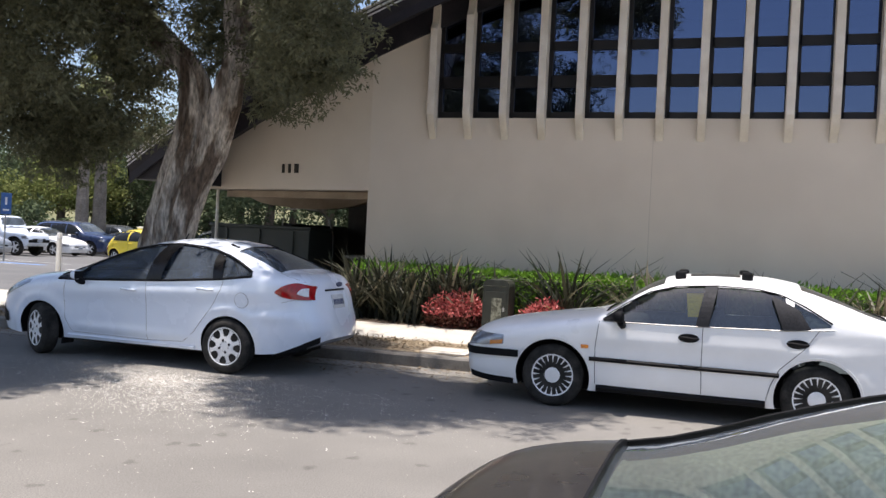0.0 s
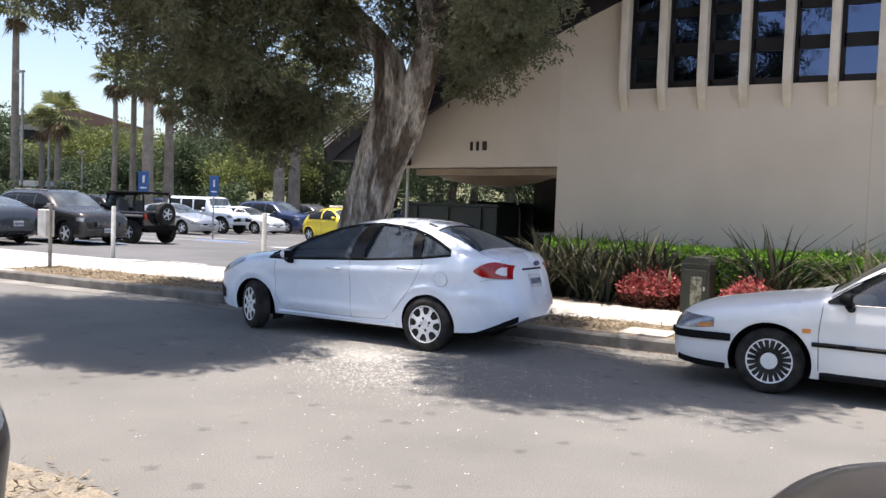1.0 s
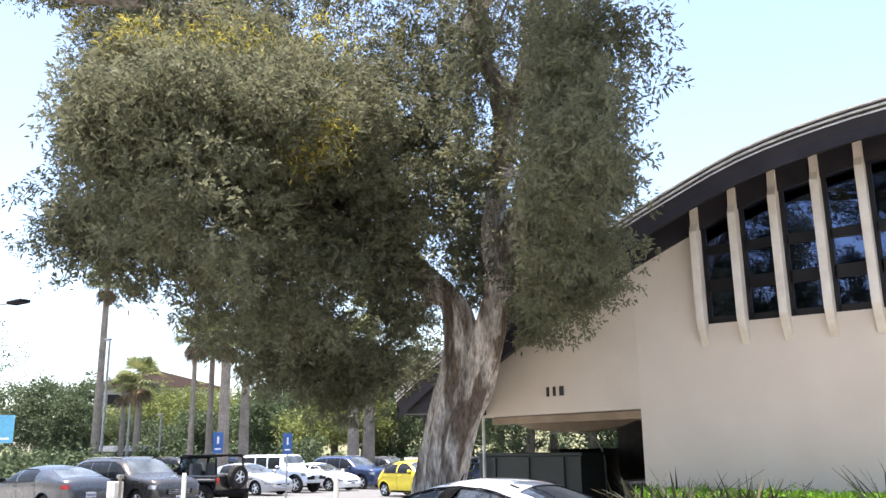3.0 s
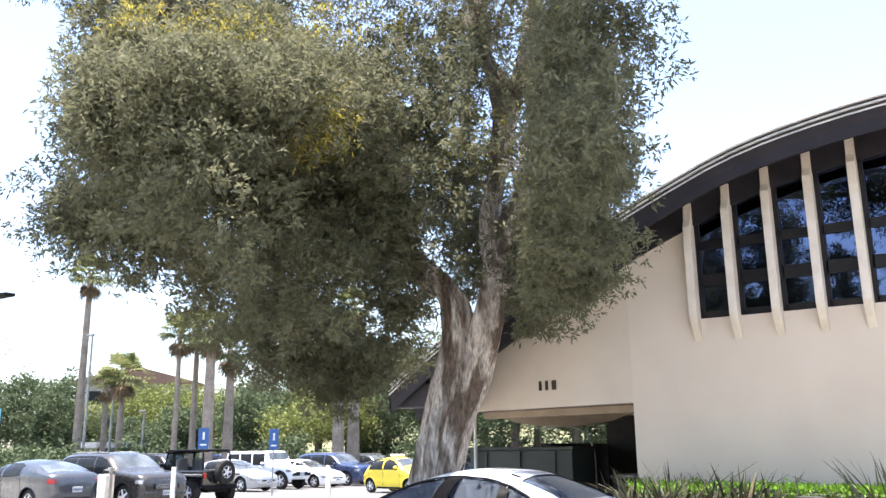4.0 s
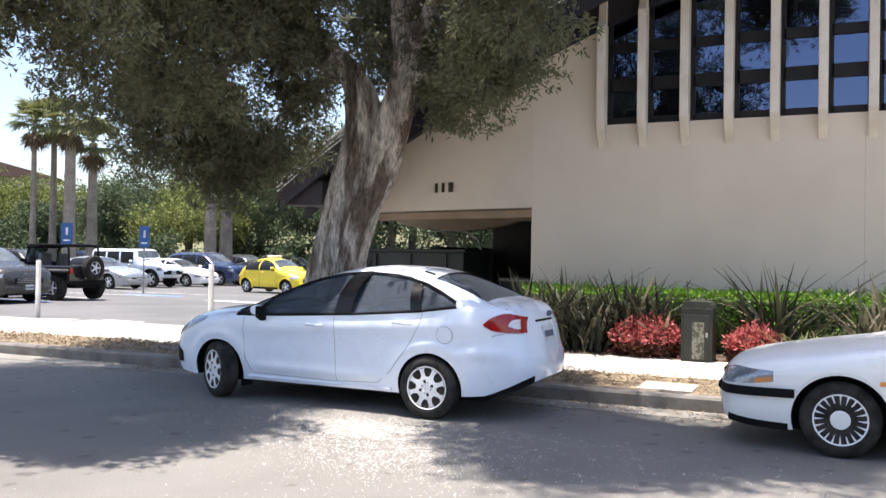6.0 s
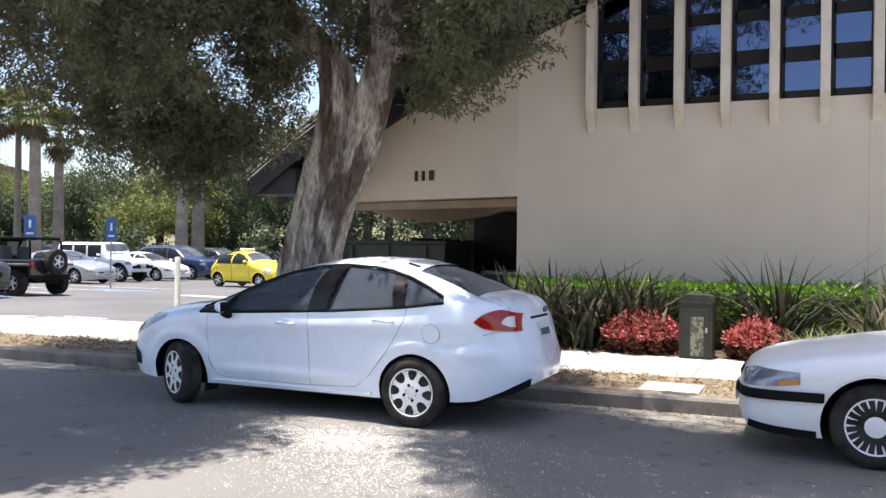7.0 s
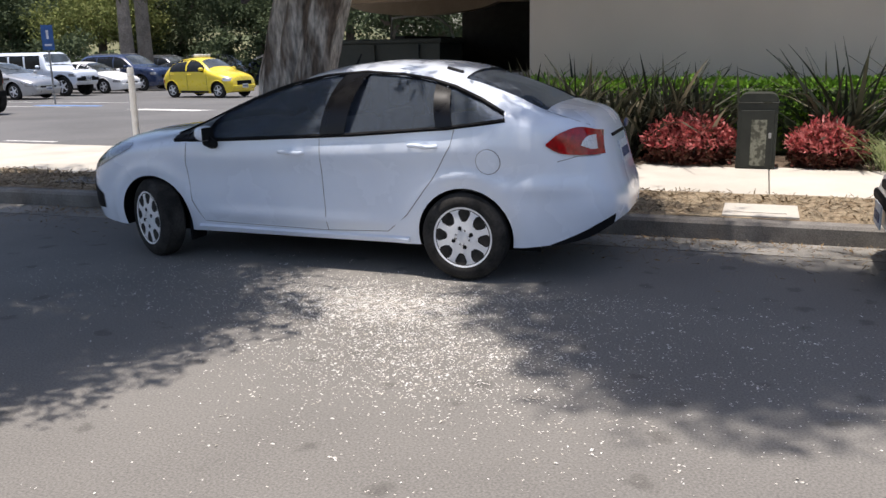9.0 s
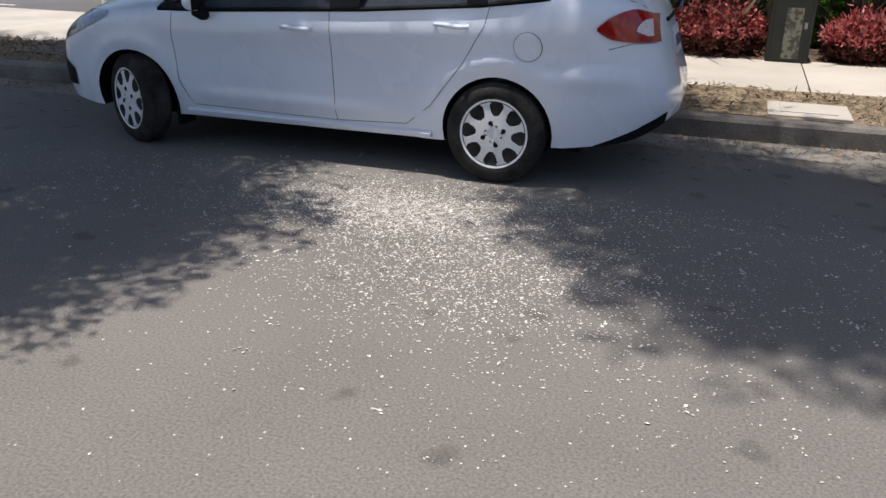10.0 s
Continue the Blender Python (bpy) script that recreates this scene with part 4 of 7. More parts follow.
lobes = [
    ((-9.4, 6.2, 4.5), (0.4, 0.42, 0.4)), ((-9.1, 6.5, 5.4), (0.56, 0.6, 0.6)), ((-9.65, 7.25, 7.1), (0.78, 0.85, 0.8)), ((-10.0, 7.65, 8.4), (1.13, 1.13, 1.02)),
    ((-9.15, 6.65, 4.5), (0.8, 0.8, 0.71)), ((-8.9, 7.15, 4.6), (1.09, 1.09, 0.98)), ((-8.7, 7.15, 5.6), (1.26, 1.26, 1.13)), ((-8.8, 7.65, 7.0), (1.34, 1.34, 1.21)),
    ((-9.25, 8.5, 3.8), (0.63, 0.63, 0.57)), ((-9.1, 9.0, 3.7), (0.88, 0.88, 0.8)), ((-7.4, 7.65, 3.9), (1.18, 1.18, 1.06)), ((-7.6, 7.65, 5.0), (1.34, 1.34, 1.21)),
    ((-8.5, 9.6, 3.0), (0.8, 0.8, 0.71)), ((-8.2, 10.0, 2.7), (0.63, 0.63, 0.57)), ((-9.05, 9.6, 3.2), (0.67, 0.67, 0.6)), ((-7.5, 9.5, 3.5), (0.92, 0.92, 0.83)),
    ((-6.9, 8.5, 4.6), (1.18, 1.18, 1.09)), ((-7.1, 8.5, 5.8), (1.34, 1.34, 1.21)), ((-8.0, 9.0, 7.7), (1.43, 1.43, 1.29)), ((-6.5, 9.0, 5.2), (1.01, 1.01, 0.92)),
    ((-6.7, 9.5, 6.6), (1.18, 1.18, 1.06)), ((-8.6, 11.5, 3.4), (0.76, 0.76, 0.68)), ((-6.6, 10.0, 8.0), (1.26, 1.26, 1.13)), ((-6.2, 5.75, 4.0), (0.71, 0.71, 0.59)),
    ((-7.65, 5.75, 4.25), (0.55, 0.6, 0.5)), ((-9.35, 6.3, 4.3), (0.32, 0.34, 0.3)), ((-5.2, 10.5, 3.8), (0.71, 0.71, 0.65)), 
        ((-5.8, 11.0, 3.6), (0.46, 0.46, 0.42)), ((-4.55, 9.0, 4.0), (0.8, 0.8, 0.71)), ((-3.85, 8.5, 3.9), (0.67, 0.67, 0.6)), ((-3.35, 7.25, 4.2), (0.63, 0.63, 0.57)),
    ((-3.05, 6.95, 4.4), (0.46, 0.46, 0.42)), ((-4.05, 8.5, 4.6), (0.88, 0.88, 0.8)), ((-3.55, 7.65, 5.2), (0.88, 0.88, 0.8)), ((-4.95, 9.3, 5.4), (0.97, 0.97, 0.87)),
    ((-3.35, 7.65, 5.7), (0.76, 0.76, 0.68)), ((-5.05, 9.7, 6.8), (1.13, 1.13, 1.02)), ((-5.8, 10.5, 7.2), (1.01, 1.01, 0.91)), ((-5.3, 10.0, 4.6), (0.88, 0.88, 0.8)),
    ((-7.1, 11.5, 6.3), (0.67, 0.67, 0.6)), ((-5.5, 10.0, 8.6), (1.26, 1.26, 1.13)), ((-4.35, 9.3, 7.7), (1.18, 1.18, 1.06)), ((-10.25, 8.5, 10.0), (1.34, 1.34, 1.21)),
    ((-8.2, 9.0, 9.5), (1.43, 1.43, 1.29)), ((-6.7, 10.0, 9.7), (1.51, 1.51, 1.36)),
    # next three rows: lobes above the view, added to shade the asphalt
    ((-9.8, 7.5, 9.2), (1.2, 1.1, 0.9)), ((-10.1, 5.9, 9.3), (0.9, 0.8, 0.7)), ((-9.0, 5.75, 8.9), (0.95, 0.85, 0.75)),
    ((-9.5, 6.8, 9.3), (1.1, 1.1, 0.9)), 
    ((-3.1, 7.3, 7.4), (0.75, 0.75, 0.7)), ((-2.3, 6.95, 7.5), (0.8, 0.75, 0.65)), ((-1.5, 7.3, 7.6), (0.75, 0.8, 0.65)), ((-2.4, 8.1, 7.9), (1.0, 0.9, 0.8)), ((-3.5, 8.5, 8.0), (0.9, 0.9, 0.8)), ((-1.2, 8.3, 7.7), (0.7, 0.8, 0.65)),
    ((-5.0, 10.4, 4.3), (0.8, 0.8, 0.8)), ((-4.6, 9.7, 4.9), (0.8, 0.8, 0.8)), ((-4.5, 9.6, 6.0), (0.85, 0.85, 0.85)), ((-5.4, 11.2, 4.2), (0.7, 0.7, 0.7)), ((-4.3, 9.4, 6.9), (0.8, 0.8, 0.8)),
    ((-5.05, 10.0, 3.62), (0.42, 0.42, 0.4)), ((-4.5, 10.0, 3.62), (0.48, 0.48, 0.42)), ((-4.5, 10.0, 3.45), (0.2, 0.2, 0.2)), ((-4.2, 9.9, 4.05), (0.32, 0.32, 0.3)), ((-4.0, 9.9, 4.4), (0.3, 0.3, 0.3)), ((-5.15, 10.1, 3.2), (0.2, 0.2, 0.22)),
    ((-4.65, 10.2, 4.1), (0.45, 0.45, 0.4)), ((-4.25, 9.9, 4.75), (0.42, 0.42, 0.4)), ((-4.1, 9.8, 5.2), (0.36, 0.36, 0.36)), ((-5.5, 10.3, 3.75), (0.35, 0.35, 0.3)), ((-7.0, 11.7, 4.9), (0.6, 0.6, 0.55)), ((-6.5, 11.6, 4.4), (0.5, 0.5, 0.45)), ((-6.6, 11.9, 5.7), (0.7, 0.6, 0.6)), ((-7.4, 11.8, 5.7), (0.6, 0.6, 0.6)),
    ((-7.3, 9.95, 4.35), (0.4, 0.4, 0.38)), ((-6.95, 10.0, 4.75), (0.35, 0.35, 0.3)), ((-7.0, 11.4, 4.2), (0.4, 0.4, 0.4)), ((-7.35, 11.4, 4.6), (0.4, 0.4, 0.4)), ((-7.0, 10.0, 4.2), (0.3, 0.3, 0.3)), ((-6.45, 10.95, 4.0), (0.35, 0.3, 0.35)), ((-6.4, 11.35, 3.9), (0.4, 0.35, 0.4)), ((-6.4, 11.3, 4.6), (0.45, 0.4, 0.45)), ((-6.6, 10.0, 4.55), (0.3, 0.3, 0.3)), ((-7.5, 10.0, 3.75), (0.4, 0.4, 0.35)),
    ((-8.9, 10.2, 2.95), (0.55, 0.55, 0.45)), ((-8.0, 10.3, 3.2), (0.5, 0.5, 0.45)), ((-9.35, 9.6, 3.35), (0.5, 0.5, 0.45)), ((-8.5, 9.9, 2.55), (0.4, 0.4, 0.35)), ((-7.7, 10.1, 2.9), (0.35, 0.35, 0.3)), ((-8.6, 9.2, 3.4), (0.6, 0.6, 0.5)),
    ((-10.0, 10.2, 6.3), (0.95, 0.9, 0.7)), ((-10.6, 9.6, 6.5), (0.9, 0.9, 0.7)), ((-9.4, 10.8, 5.8), (0.8, 0.8, 0.7)), ((-11.0, 10.3, 6.8), (0.7, 0.7, 0.6)), ((-9.6, 9.9, 5.2), (0.8, 0.8, 0.6)), ((-10.3, 10.0, 5.5), (0.7, 0.7, 0.55)), ((-8.9, 10.4, 4.7), (0.65, 0.65, 0.5)),
]
# unseen high lobes of the crown, added to throw deep shade on the asphalt
high = [(x, y, 0.95) for x in (-11.4, -10.5, -9.5) for y in (5.65, 6.9)] + [(x, 4.95, 0.65) for x in (-10.6, -9.5)]
high += [(x, 7.8, 0.7) for x in (-3.35, -2.55, -1.65)] + [(-3.35, 6.7, 0.7), (-2.55, 6.75, 0.65), (-1.75, 7.2, 0.5), (-3.6, 6.25, 0.5), (-2.95, 6.2, 0.45), (-4.25, 7.0, 0.4)]
skirt = [(-6.1, 6.6, 5.2), (-6.25, 6.0, 5.0), (-6.55, 5.5, 4.9), (-7.1, 5.35, 4.85), (-7.4, 5.4, 4.9), (-6.9, 6.1, 5.6), (-7.6, 6.0, 5.8), (-7.95, 6.0, 5.7), (-6.25, 7.3, 5.7), (-7.0, 7.0, 6.2), (-7.8, 6.9, 6.5), (-8.6, 6.9, 6.7)]
high = [((x, y, 9.4 + 0.4 * math.sin(3 * x + y)), (r, r, 0.7)) for x, y, r in high] + [(c, (0.6, 0.55, 0.5)) for c in skirt]
places, dirs, base = crown_points(lobes, 8300, 11, 0.035, 5, shell=0.35, stray=0.15, clump=11, bunch=0.34)
extra = crown_points(high, 2500, 11, 0.035, 8, shell=0.2, stray=0.12, clump=11, bunch=0.34)
places, dirs, base = (np.concatenate(pair) for pair in zip((places, dirs, base), extra))
twig = base[::11]
w = np.array([noise.noise(Vector(b) * 0.55) for b in twig])
g = np.array([noise.noise(Vector(b) * 1.25 + Vector((7, 3, 1))) for b in twig])
# open pockets in the crown, and a gap on the street side along the leading limb
fx, fy = np.interp(twig[:, 2], [3.0, 4.0, 5.4, 8.0], [-6.25, -6.02, -5.95, -5.3]), 10.6
near = np.abs((twig[:, 0] + 0.2) / (twig[:, 1] - 0.7) - (fx + 0.2) / (fy - 0.7)) < 0.05
rngt = np.random.default_rng(17)
open_ = (g < -0.14) & (rngt.random(len(twig)) < 0.85) & ((twig[:, 2] < 8.4) & (np.arange(len(twig)) < len(twig) - 27500) | (twig[:, 1] > 8.2)) | (twig[:, 2] > 6.8) & (twig[:, 1] > 8.3) & (rngt.random(len(twig)) < 0.55) | near & (twig[:, 1] < 10.5) & (twig[:, 2] < 7.6) & (rngt.random(len(twig)) < 0.88)
keep = (~open_).repeat(11)
w = w.repeat(11)
gold = np.zeros(len(base), bool)
for gx, gy, gz, gr in ((-6.6, 7.6, 5.4, 0.75), (-6.1, 7.1, 5.0, 0.5), (-9.15, 6.3, 5.2, 0.55), (-4.95, 9.4, 5.2, 0.6), (-8.0, 6.9, 6.6, 0.5)):
    gold |= np.linalg.norm(base - (gx, gy, gz), axis=1) < gr * (1 + 0.6 * w)
# high gold leaves put sunlight shining through the crown into the leaf colour
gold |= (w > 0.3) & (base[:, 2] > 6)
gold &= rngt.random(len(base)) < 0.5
put("crown", leaves_mesh("crown", places[keep], dirs[keep], 0.078, 0.024, [leaf_tree, leaf_sunlit_gold], gold[keep], 6, 0.1), tree)


def blade_clump(name, label, at, count, height, material, seed, spread=0.45, wide=0.066, lean=(0.1, 1.2), group="strappy plants"):
    """A clump of sword-shaped leaves, each a strip of its own."""
    rng = random.Random(seed)
    t = thing(name, label, "plant", group, pose(*at))
    verts, faces = [], []
    count = int(count * 1.3)
    for k in range(count):
        a, le = rng.uniform(0, 2 * math.pi), rng.uniform(*lean)
        h, w = height * rng.uniform(0.45, 1.0), wide * rng.uniform(0.6, 1.2)
        bx, by = rng.gauss(0, spread * 0.35), rng.gauss(0, spread * 0.35)
        d = Vector((math.cos(a), math.sin(a), 0))
        tw = rng.uniform(-0.8, 0.8)
        s = Vector((-math.sin(a + tw), math.cos(a + tw), 0))
        start = len(verts)
        bend = rng.uniform(0.0, 0.55) * le
        for j in range(6):
            u = j / 5
            c = Vector((bx, by, -0.02)) + d * (h * le * (0.55 * u + 0.45 * u * u)) + Vector((0, 0, h * (u - bend * u ** 3)))
            ww = w * (0.55 + 0.9 * u if u < 0.4 else 0.91 * (1 - (u - 0.4) / 0.6) ** 0.55)
            verts += [c - s * ww / 2, c + Vector((0, 0, -0.006)), c + s * ww / 2]
            if j:
                i = start + 3 * j
                faces += [(i - 3, i - 2, i + 1, i), (i - 2, i - 1, i + 2, i + 1)]
    pale = [rng.random() < 0.12 for k in range(count)]
    kinds = [material, leaf_flax_dry if material is leaf_flax else leaf_flax if material is leaf_flax_dry else material]
    tagged(put("foliage", mesh_of("foliage", verts, faces, kinds, True, [int(pale[k // 10]) for k in range(len(faces))]), t), kind="stuff")
    return t


for k, (x, y, h, c, m) in enumerate([(-5.4, 13.5, 1.3, 90, leaf_flax), (-4.85, 13.7, 1.35, 110, leaf_flax), (-4.35, 13.4, 1.2, 100, leaf_flax), (-3.9, 13.75, 1.42, 110, leaf_flax), (-3.4, 13.8, 1.25, 90, leaf_flax),
                                     (-1.75, 13.75, 1.5, 80, leaf_flax), (-0.45, 13.75, 1.35, 70, leaf_flax_dry), (0.4, 13.5, 1.3, 70, leaf_flax_dry), (1.1, 13.75, 1.3, 60, leaf_flax),
                                     (1.9, 13.7, 1.3, 60, leaf_flax), (2.7, 13.6, 1.3, 60, leaf_flax_dry), (3.6, 13.6, 1.4, 60, leaf_flax), (5.0, 13.6, 1.4, 60, leaf_flax_dry)]):
    dry = m is leaf_flax_dry
    blade_clump("flax", "clump of pale dry sword-leaved flax in the bed" if dry else "clump of dark bronze sword-leaved flax in the bed", (x, y + 0.12, 0.15), c, h, m, 40 + k)
for k, (x, y) in enumerate([(-1.28, 13.12), (-0.9, 13.2), (0.2, 13.15)]):
    blade_clump("variegated_grass", "small tuft of pale striped grass at the bed's edge", (x, y, 0.15), 150, 0.56, leaf_varieg, 70 + k, 0.3, 0.022, (0.3, 1.2))

hedge = thing("hedge", "clipped bright green hedge along the wall", "hedge")
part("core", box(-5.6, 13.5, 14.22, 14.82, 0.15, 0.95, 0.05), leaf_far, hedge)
rng = np.random.default_rng(8)
n = 26000
px = rng.uniform(-5.7, 13.6, n)
f = rng.random(n)
py = np.where(f < 0.55, rng.uniform(14.1, 14.9, n), 14.1 + np.abs(rng.normal(0, 0.07, n)))
pz = np.where(f < 0.55, 1.0 + rng.normal(0, 0.035, n), rng.uniform(0.2, 1.03, n))
pz += 0.05 * np.array([noise.noise((a * 1.3, b * 2, 0)) for a, b in zip(px, py)])
dd = rng.normal(0, 0.6, (n, 3)) + np.where((f < 0.55)[:, None], (0, -0.1, 0.8), (0, -0.9, 0.25))
put("foliage", leaves_mesh("foliage", np.stack([px, py, pz], 1), dd, 0.075, 0.04, [leaf_hedge], seed=9), hedge)


def red_bush(x, y, rx, rz, seed):
    t = thing("red_shrub", "rounded shrub with bright red leaf tips beside the footpath", "shrub", "red shrubs in the bed")
    pl, di, ba = crown_points([((x, y, 0.15 + rz * 0.5), (rx, rx * 0.85, rz * 0.62)), ((x - rx * 0.4, y, 0.15 + rz * 0.45), (rx * 0.6, rx * 0.6, rz * 0.5)), ((x + rx * 0.4, y + 0.05, 0.15 + rz * 0.42), (rx * 0.6, rx * 0.6, rz * 0.5))], 620, 8, 0.03, seed, 0.75, 0.03)
    keep = pl[:, 2] > 0.16
    pl, di = pl[keep], di[keep]
    di[:, 2] += 0.7
    # lower leaves darker and browner, with a random few higher up
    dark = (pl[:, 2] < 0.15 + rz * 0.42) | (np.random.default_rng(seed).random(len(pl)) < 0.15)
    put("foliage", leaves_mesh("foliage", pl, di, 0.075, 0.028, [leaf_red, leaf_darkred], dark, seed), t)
    bm = bmesh.new()
    for k in range(12):
        a = 2 * math.pi * k / 12
        add_tube(bm, [(x, y, 0.1), (x + 0.5 * rx * math.cos(a), y + 0.4 * rx * math.sin(a), 0.15 + rz * 0.5)], [0.012, 0.006], 5)
    part("stems", bm, bark_dark, t)


red_bush(-3.45, 13.3, 0.47, 0.46, 5)
red_bush(-1.98, 13.25, 0.35, 0.41, 6)


# ---------------------------------------------------------------- trees and palms in the distance
def far_tree(x, y, h, r, material, seed, trunk=0.35, label="dark green tree beyond the car park", leaf=0.22, count=1350, z=-0.4, low=0.3):
    rng = random.Random(seed)
    t = thing("tree", label, "tree", "trees beyond the car park")
    lob = []
    for k in range(9):
        a = rng.uniform(0, 2 * math.pi)
        d = r * rng.uniform(0.15, 0.62)
        lob.append(((x + d * math.cos(a), y + d * math.sin(a), z + h * rng.uniform(low + 0.12, 0.86)), (r * rng.uniform(0.38, 0.55), r * rng.uniform(0.38, 0.55), h * rng.uniform(0.13, 0.22))))
    pl, di, ba = crown_points(lob, count // 8, 9, leaf * 0.9, seed, 0.6, 0.3, 9, r * 0.2)
    put("crown", leaves_mesh("crown", pl, di, leaf, leaf * 0.55, [material], seed=seed), t)
    bm = add_tube(bmesh.new(), [(x, y, z), (x + 0.2, y, z + h * 0.35), (x - 0.1, y + 0.1, z + h * 0.7)], [trunk, trunk * 0.75, trunk * 0.3], 8)
    for k in range(4):
        c = lob[k][0]
        add_tube(bm, [(x + 0.1, y, z + h * 0.35), ((x + c[0]) / 2, (y + c[1]) / 2, (z + h * 0.35 + c[2]) / 2), c], [trunk * 0.5, trunk * 0.3, trunk * 0.1], 6)
    part("trunk", bm, bark_dark, t)
    return t


def frond(bm_v, bm_f, origin, a, e, length, blades, seed):
    """A fan leaf: a stalk and a fan of narrow blades."""
    rng = random.Random(seed)
    d = Vector((math.cos(a) * math.cos(e), math.sin(a) * math.cos(e), math.sin(e)))
    s = Vector((-math.sin(a), math.cos(a), 0))
    u = d.cross(s)
    mid = origin + d * length * 0.45
    i = len(bm_v)
    bm_v += [origin - s * 0.03, origin + s * 0.03, mid + s * 0.02, mid - s * 0.02]
    bm_f.append((i, i + 1, i + 2, i + 3))
    for k in range(blades):
        t = (k / (blades - 1) - 0.5) * 2.6
        v = (d * math.cos(t) + s * math.sin(t)).normalized()
        tip = mid + v * length * 0.58 * rng.uniform(0.85, 1.1) - Vector((0, 0, 1)) * length * 0.14
        q = mid + v * length * 0.3
        w = v.cross(u).normalized() * length * 0.035
        i = len(bm_v)
        bm_v += [mid, q + w, tip, q - w]
        bm_f.append((i, i + 1, i + 2, i + 3))


def fan_palm(x, y, h, r, seed, trunk=0.22, skirt=True, z=-0.4, lean=0.0):
    t = thing("palm_tree", "tall fan palm with a bare trunk beyond the car park" if h > 8 else "fan palm with a round head of fronds beyond the car park", "palm tree", "palms beyond the car park")
    rng = random.Random(seed)
    top = Vector((x + lean, y, z + h))
    part("trunk", add_tube(bmesh.new(), [(x, y, z), (x + lean * 0.4, y, z + h * 0.5), top], [trunk * 1.3, trunk, trunk * 0.8], 10), palm_bark, t)
    v, f = [], []
    for k in range(38):
        frond(v, f, top, rng.uniform(0, 6.28), rng.uniform(-0.5, 1.3), r * rng.uniform(0.8, 1.1), 11, seed * 50 + k)
    put("fronds", mesh_of("fronds", v, f, [leaf_palm]), t)
    if skirt:
        v, f = [], []
        for k in range(22):
            frond(v, f, top - Vector((0, 0, rng.uniform(0.1, 0.5))), rng.uniform(0, 6.28), rng.uniform(-1.35, -0.8), r * rng.uniform(0.6, 0.8), 9, seed * 70 + k)
        put("skirt", mesh_of("skirt", v, f, [leaf_palm_dry]), t, label="skirt of dry brown fronds")


def away(t_yaw, d):
    """A place at a bearing (degrees left of +y) and distance from the middle of the walk."""
    return -0.5 - d * math.sin(radians(t_yaw)), 0.8 + d * math.cos(radians(t_yaw))


for k, (yaw, d, h, r, m) in enumerate([
        (70, 84, 14, 7, leaf_far), (66, 90, 17, 7.5, leaf_far), (62.5, 80, 11, 6, leaf_far), (60, 74, 8.5, 4, leaf_far), (58.2, 70, 7.5, 2.6, leaf_far), (56.3, 84, 5, 3.5, leaf_far), (53.6, 72, 6.0, 3.2, leaf_far),
        (53, 84, 6.4, 6.4, leaf_yellow), (50.6, 82, 7.8, 7.5, leaf_yellow), (48.3, 80, 7.2, 6.2, leaf_yellow), (50.2, 66, 5.2, 3.2, leaf_far), (46.5, 66, 6.5, 3.6, leaf_far), (44.5, 72, 10, 5, leaf_far), (42, 62, 7, 4, leaf_yellow),
        (40, 70, 11, 5.5, leaf_far), (37.5, 66, 10, 5, leaf_far), (35, 70, 12, 5.5, leaf_far), (33, 58, 9, 4, leaf_far), (31, 62, 12, 5, leaf_far), (29, 52, 10, 4.2, leaf_far), (27.5, 60, 12, 5, leaf_far), (25, 50, 9, 4, leaf_far),
        (22, 52, 10, 5, leaf_far), (19, 56, 10, 5, leaf_far), (73, 80, 12, 6, leaf_far)]):
    x, y = away(yaw, d)
    far_tree(x, y, h, r, m, 100 + k, label="yellow-green tree beyond the car park" if m is leaf_yellow else "dark green tree beyond the car park", low=0.36 if m is leaf_yellow else 0.12, count=2100 if m is leaf_yellow else 1350)
for k, (yaw, d, h, r, tr) in enumerate([(56.7, 62, 14.0, 2.0, 0.24), (54.3, 58, 6.9, 1.9, 0.2), (51.0, 52, 9.0, 1.7, 0.15), (49.9, 54, 9.4, 1.7, 0.18), (49.0, 50, 8.8, 1.8, 0.3), (47.7, 52, 8.0, 1.9, 0.27),
                                        (40.6, 52, 9.0, 1.8, 0.32), (39.6, 54, 11, 1.8, 0.34), (55.2, 64, 6.8, 1.5, 0.18)]):
    x, y = away(yaw, d)
    fan_palm(x, y, h, r, 300 + k, tr)
# Low shrubs under the far trees
rng = np.random.default_rng(21)
lob = []
for k in range(60):
    yaw, d = rng.uniform(20, 74), rng.uniform(54, 66)
    x, y = away(yaw, d)
    lob.append(((x, y, 0.4), (2.2, 2.2, 1.0 + 0.5 * (k % 3))))
pl, di, ba = crown_points(lob, 900, 8, 0.2, 31, 0.7, 0.2, 9, 0.5)
tagged(put("far_shrubs", leaves_mesh("far_shrubs", pl, di, 0.3, 0.17, [leaf_far], seed=4)), "dark green shrubs edging the car park", "shrubs", kind="stuff")
# Hillside with a house
verts, faces = [], []
for i in range(33):
    for j in range(9):
        yaw, d = 14 + 66 * i / 32, 95 + 22 * j
        x, y = away(yaw, d)
        hh = 14 * math.exp(-((yaw - 36) / 14) ** 2) + 9 * math.exp(-((yaw - 68) / 7) ** 2)
        verts.append((x, y, -0.7 + hh * min(1, (j / 4.5)) ** 1.5 + 1.2 * noise.noise((x * 0.05, y * 0.05, 0))))
for i in range(32):
    for j in range(8):
        k = i * 9 + j
        faces.append((k, k + 1, k + 10, k + 9))
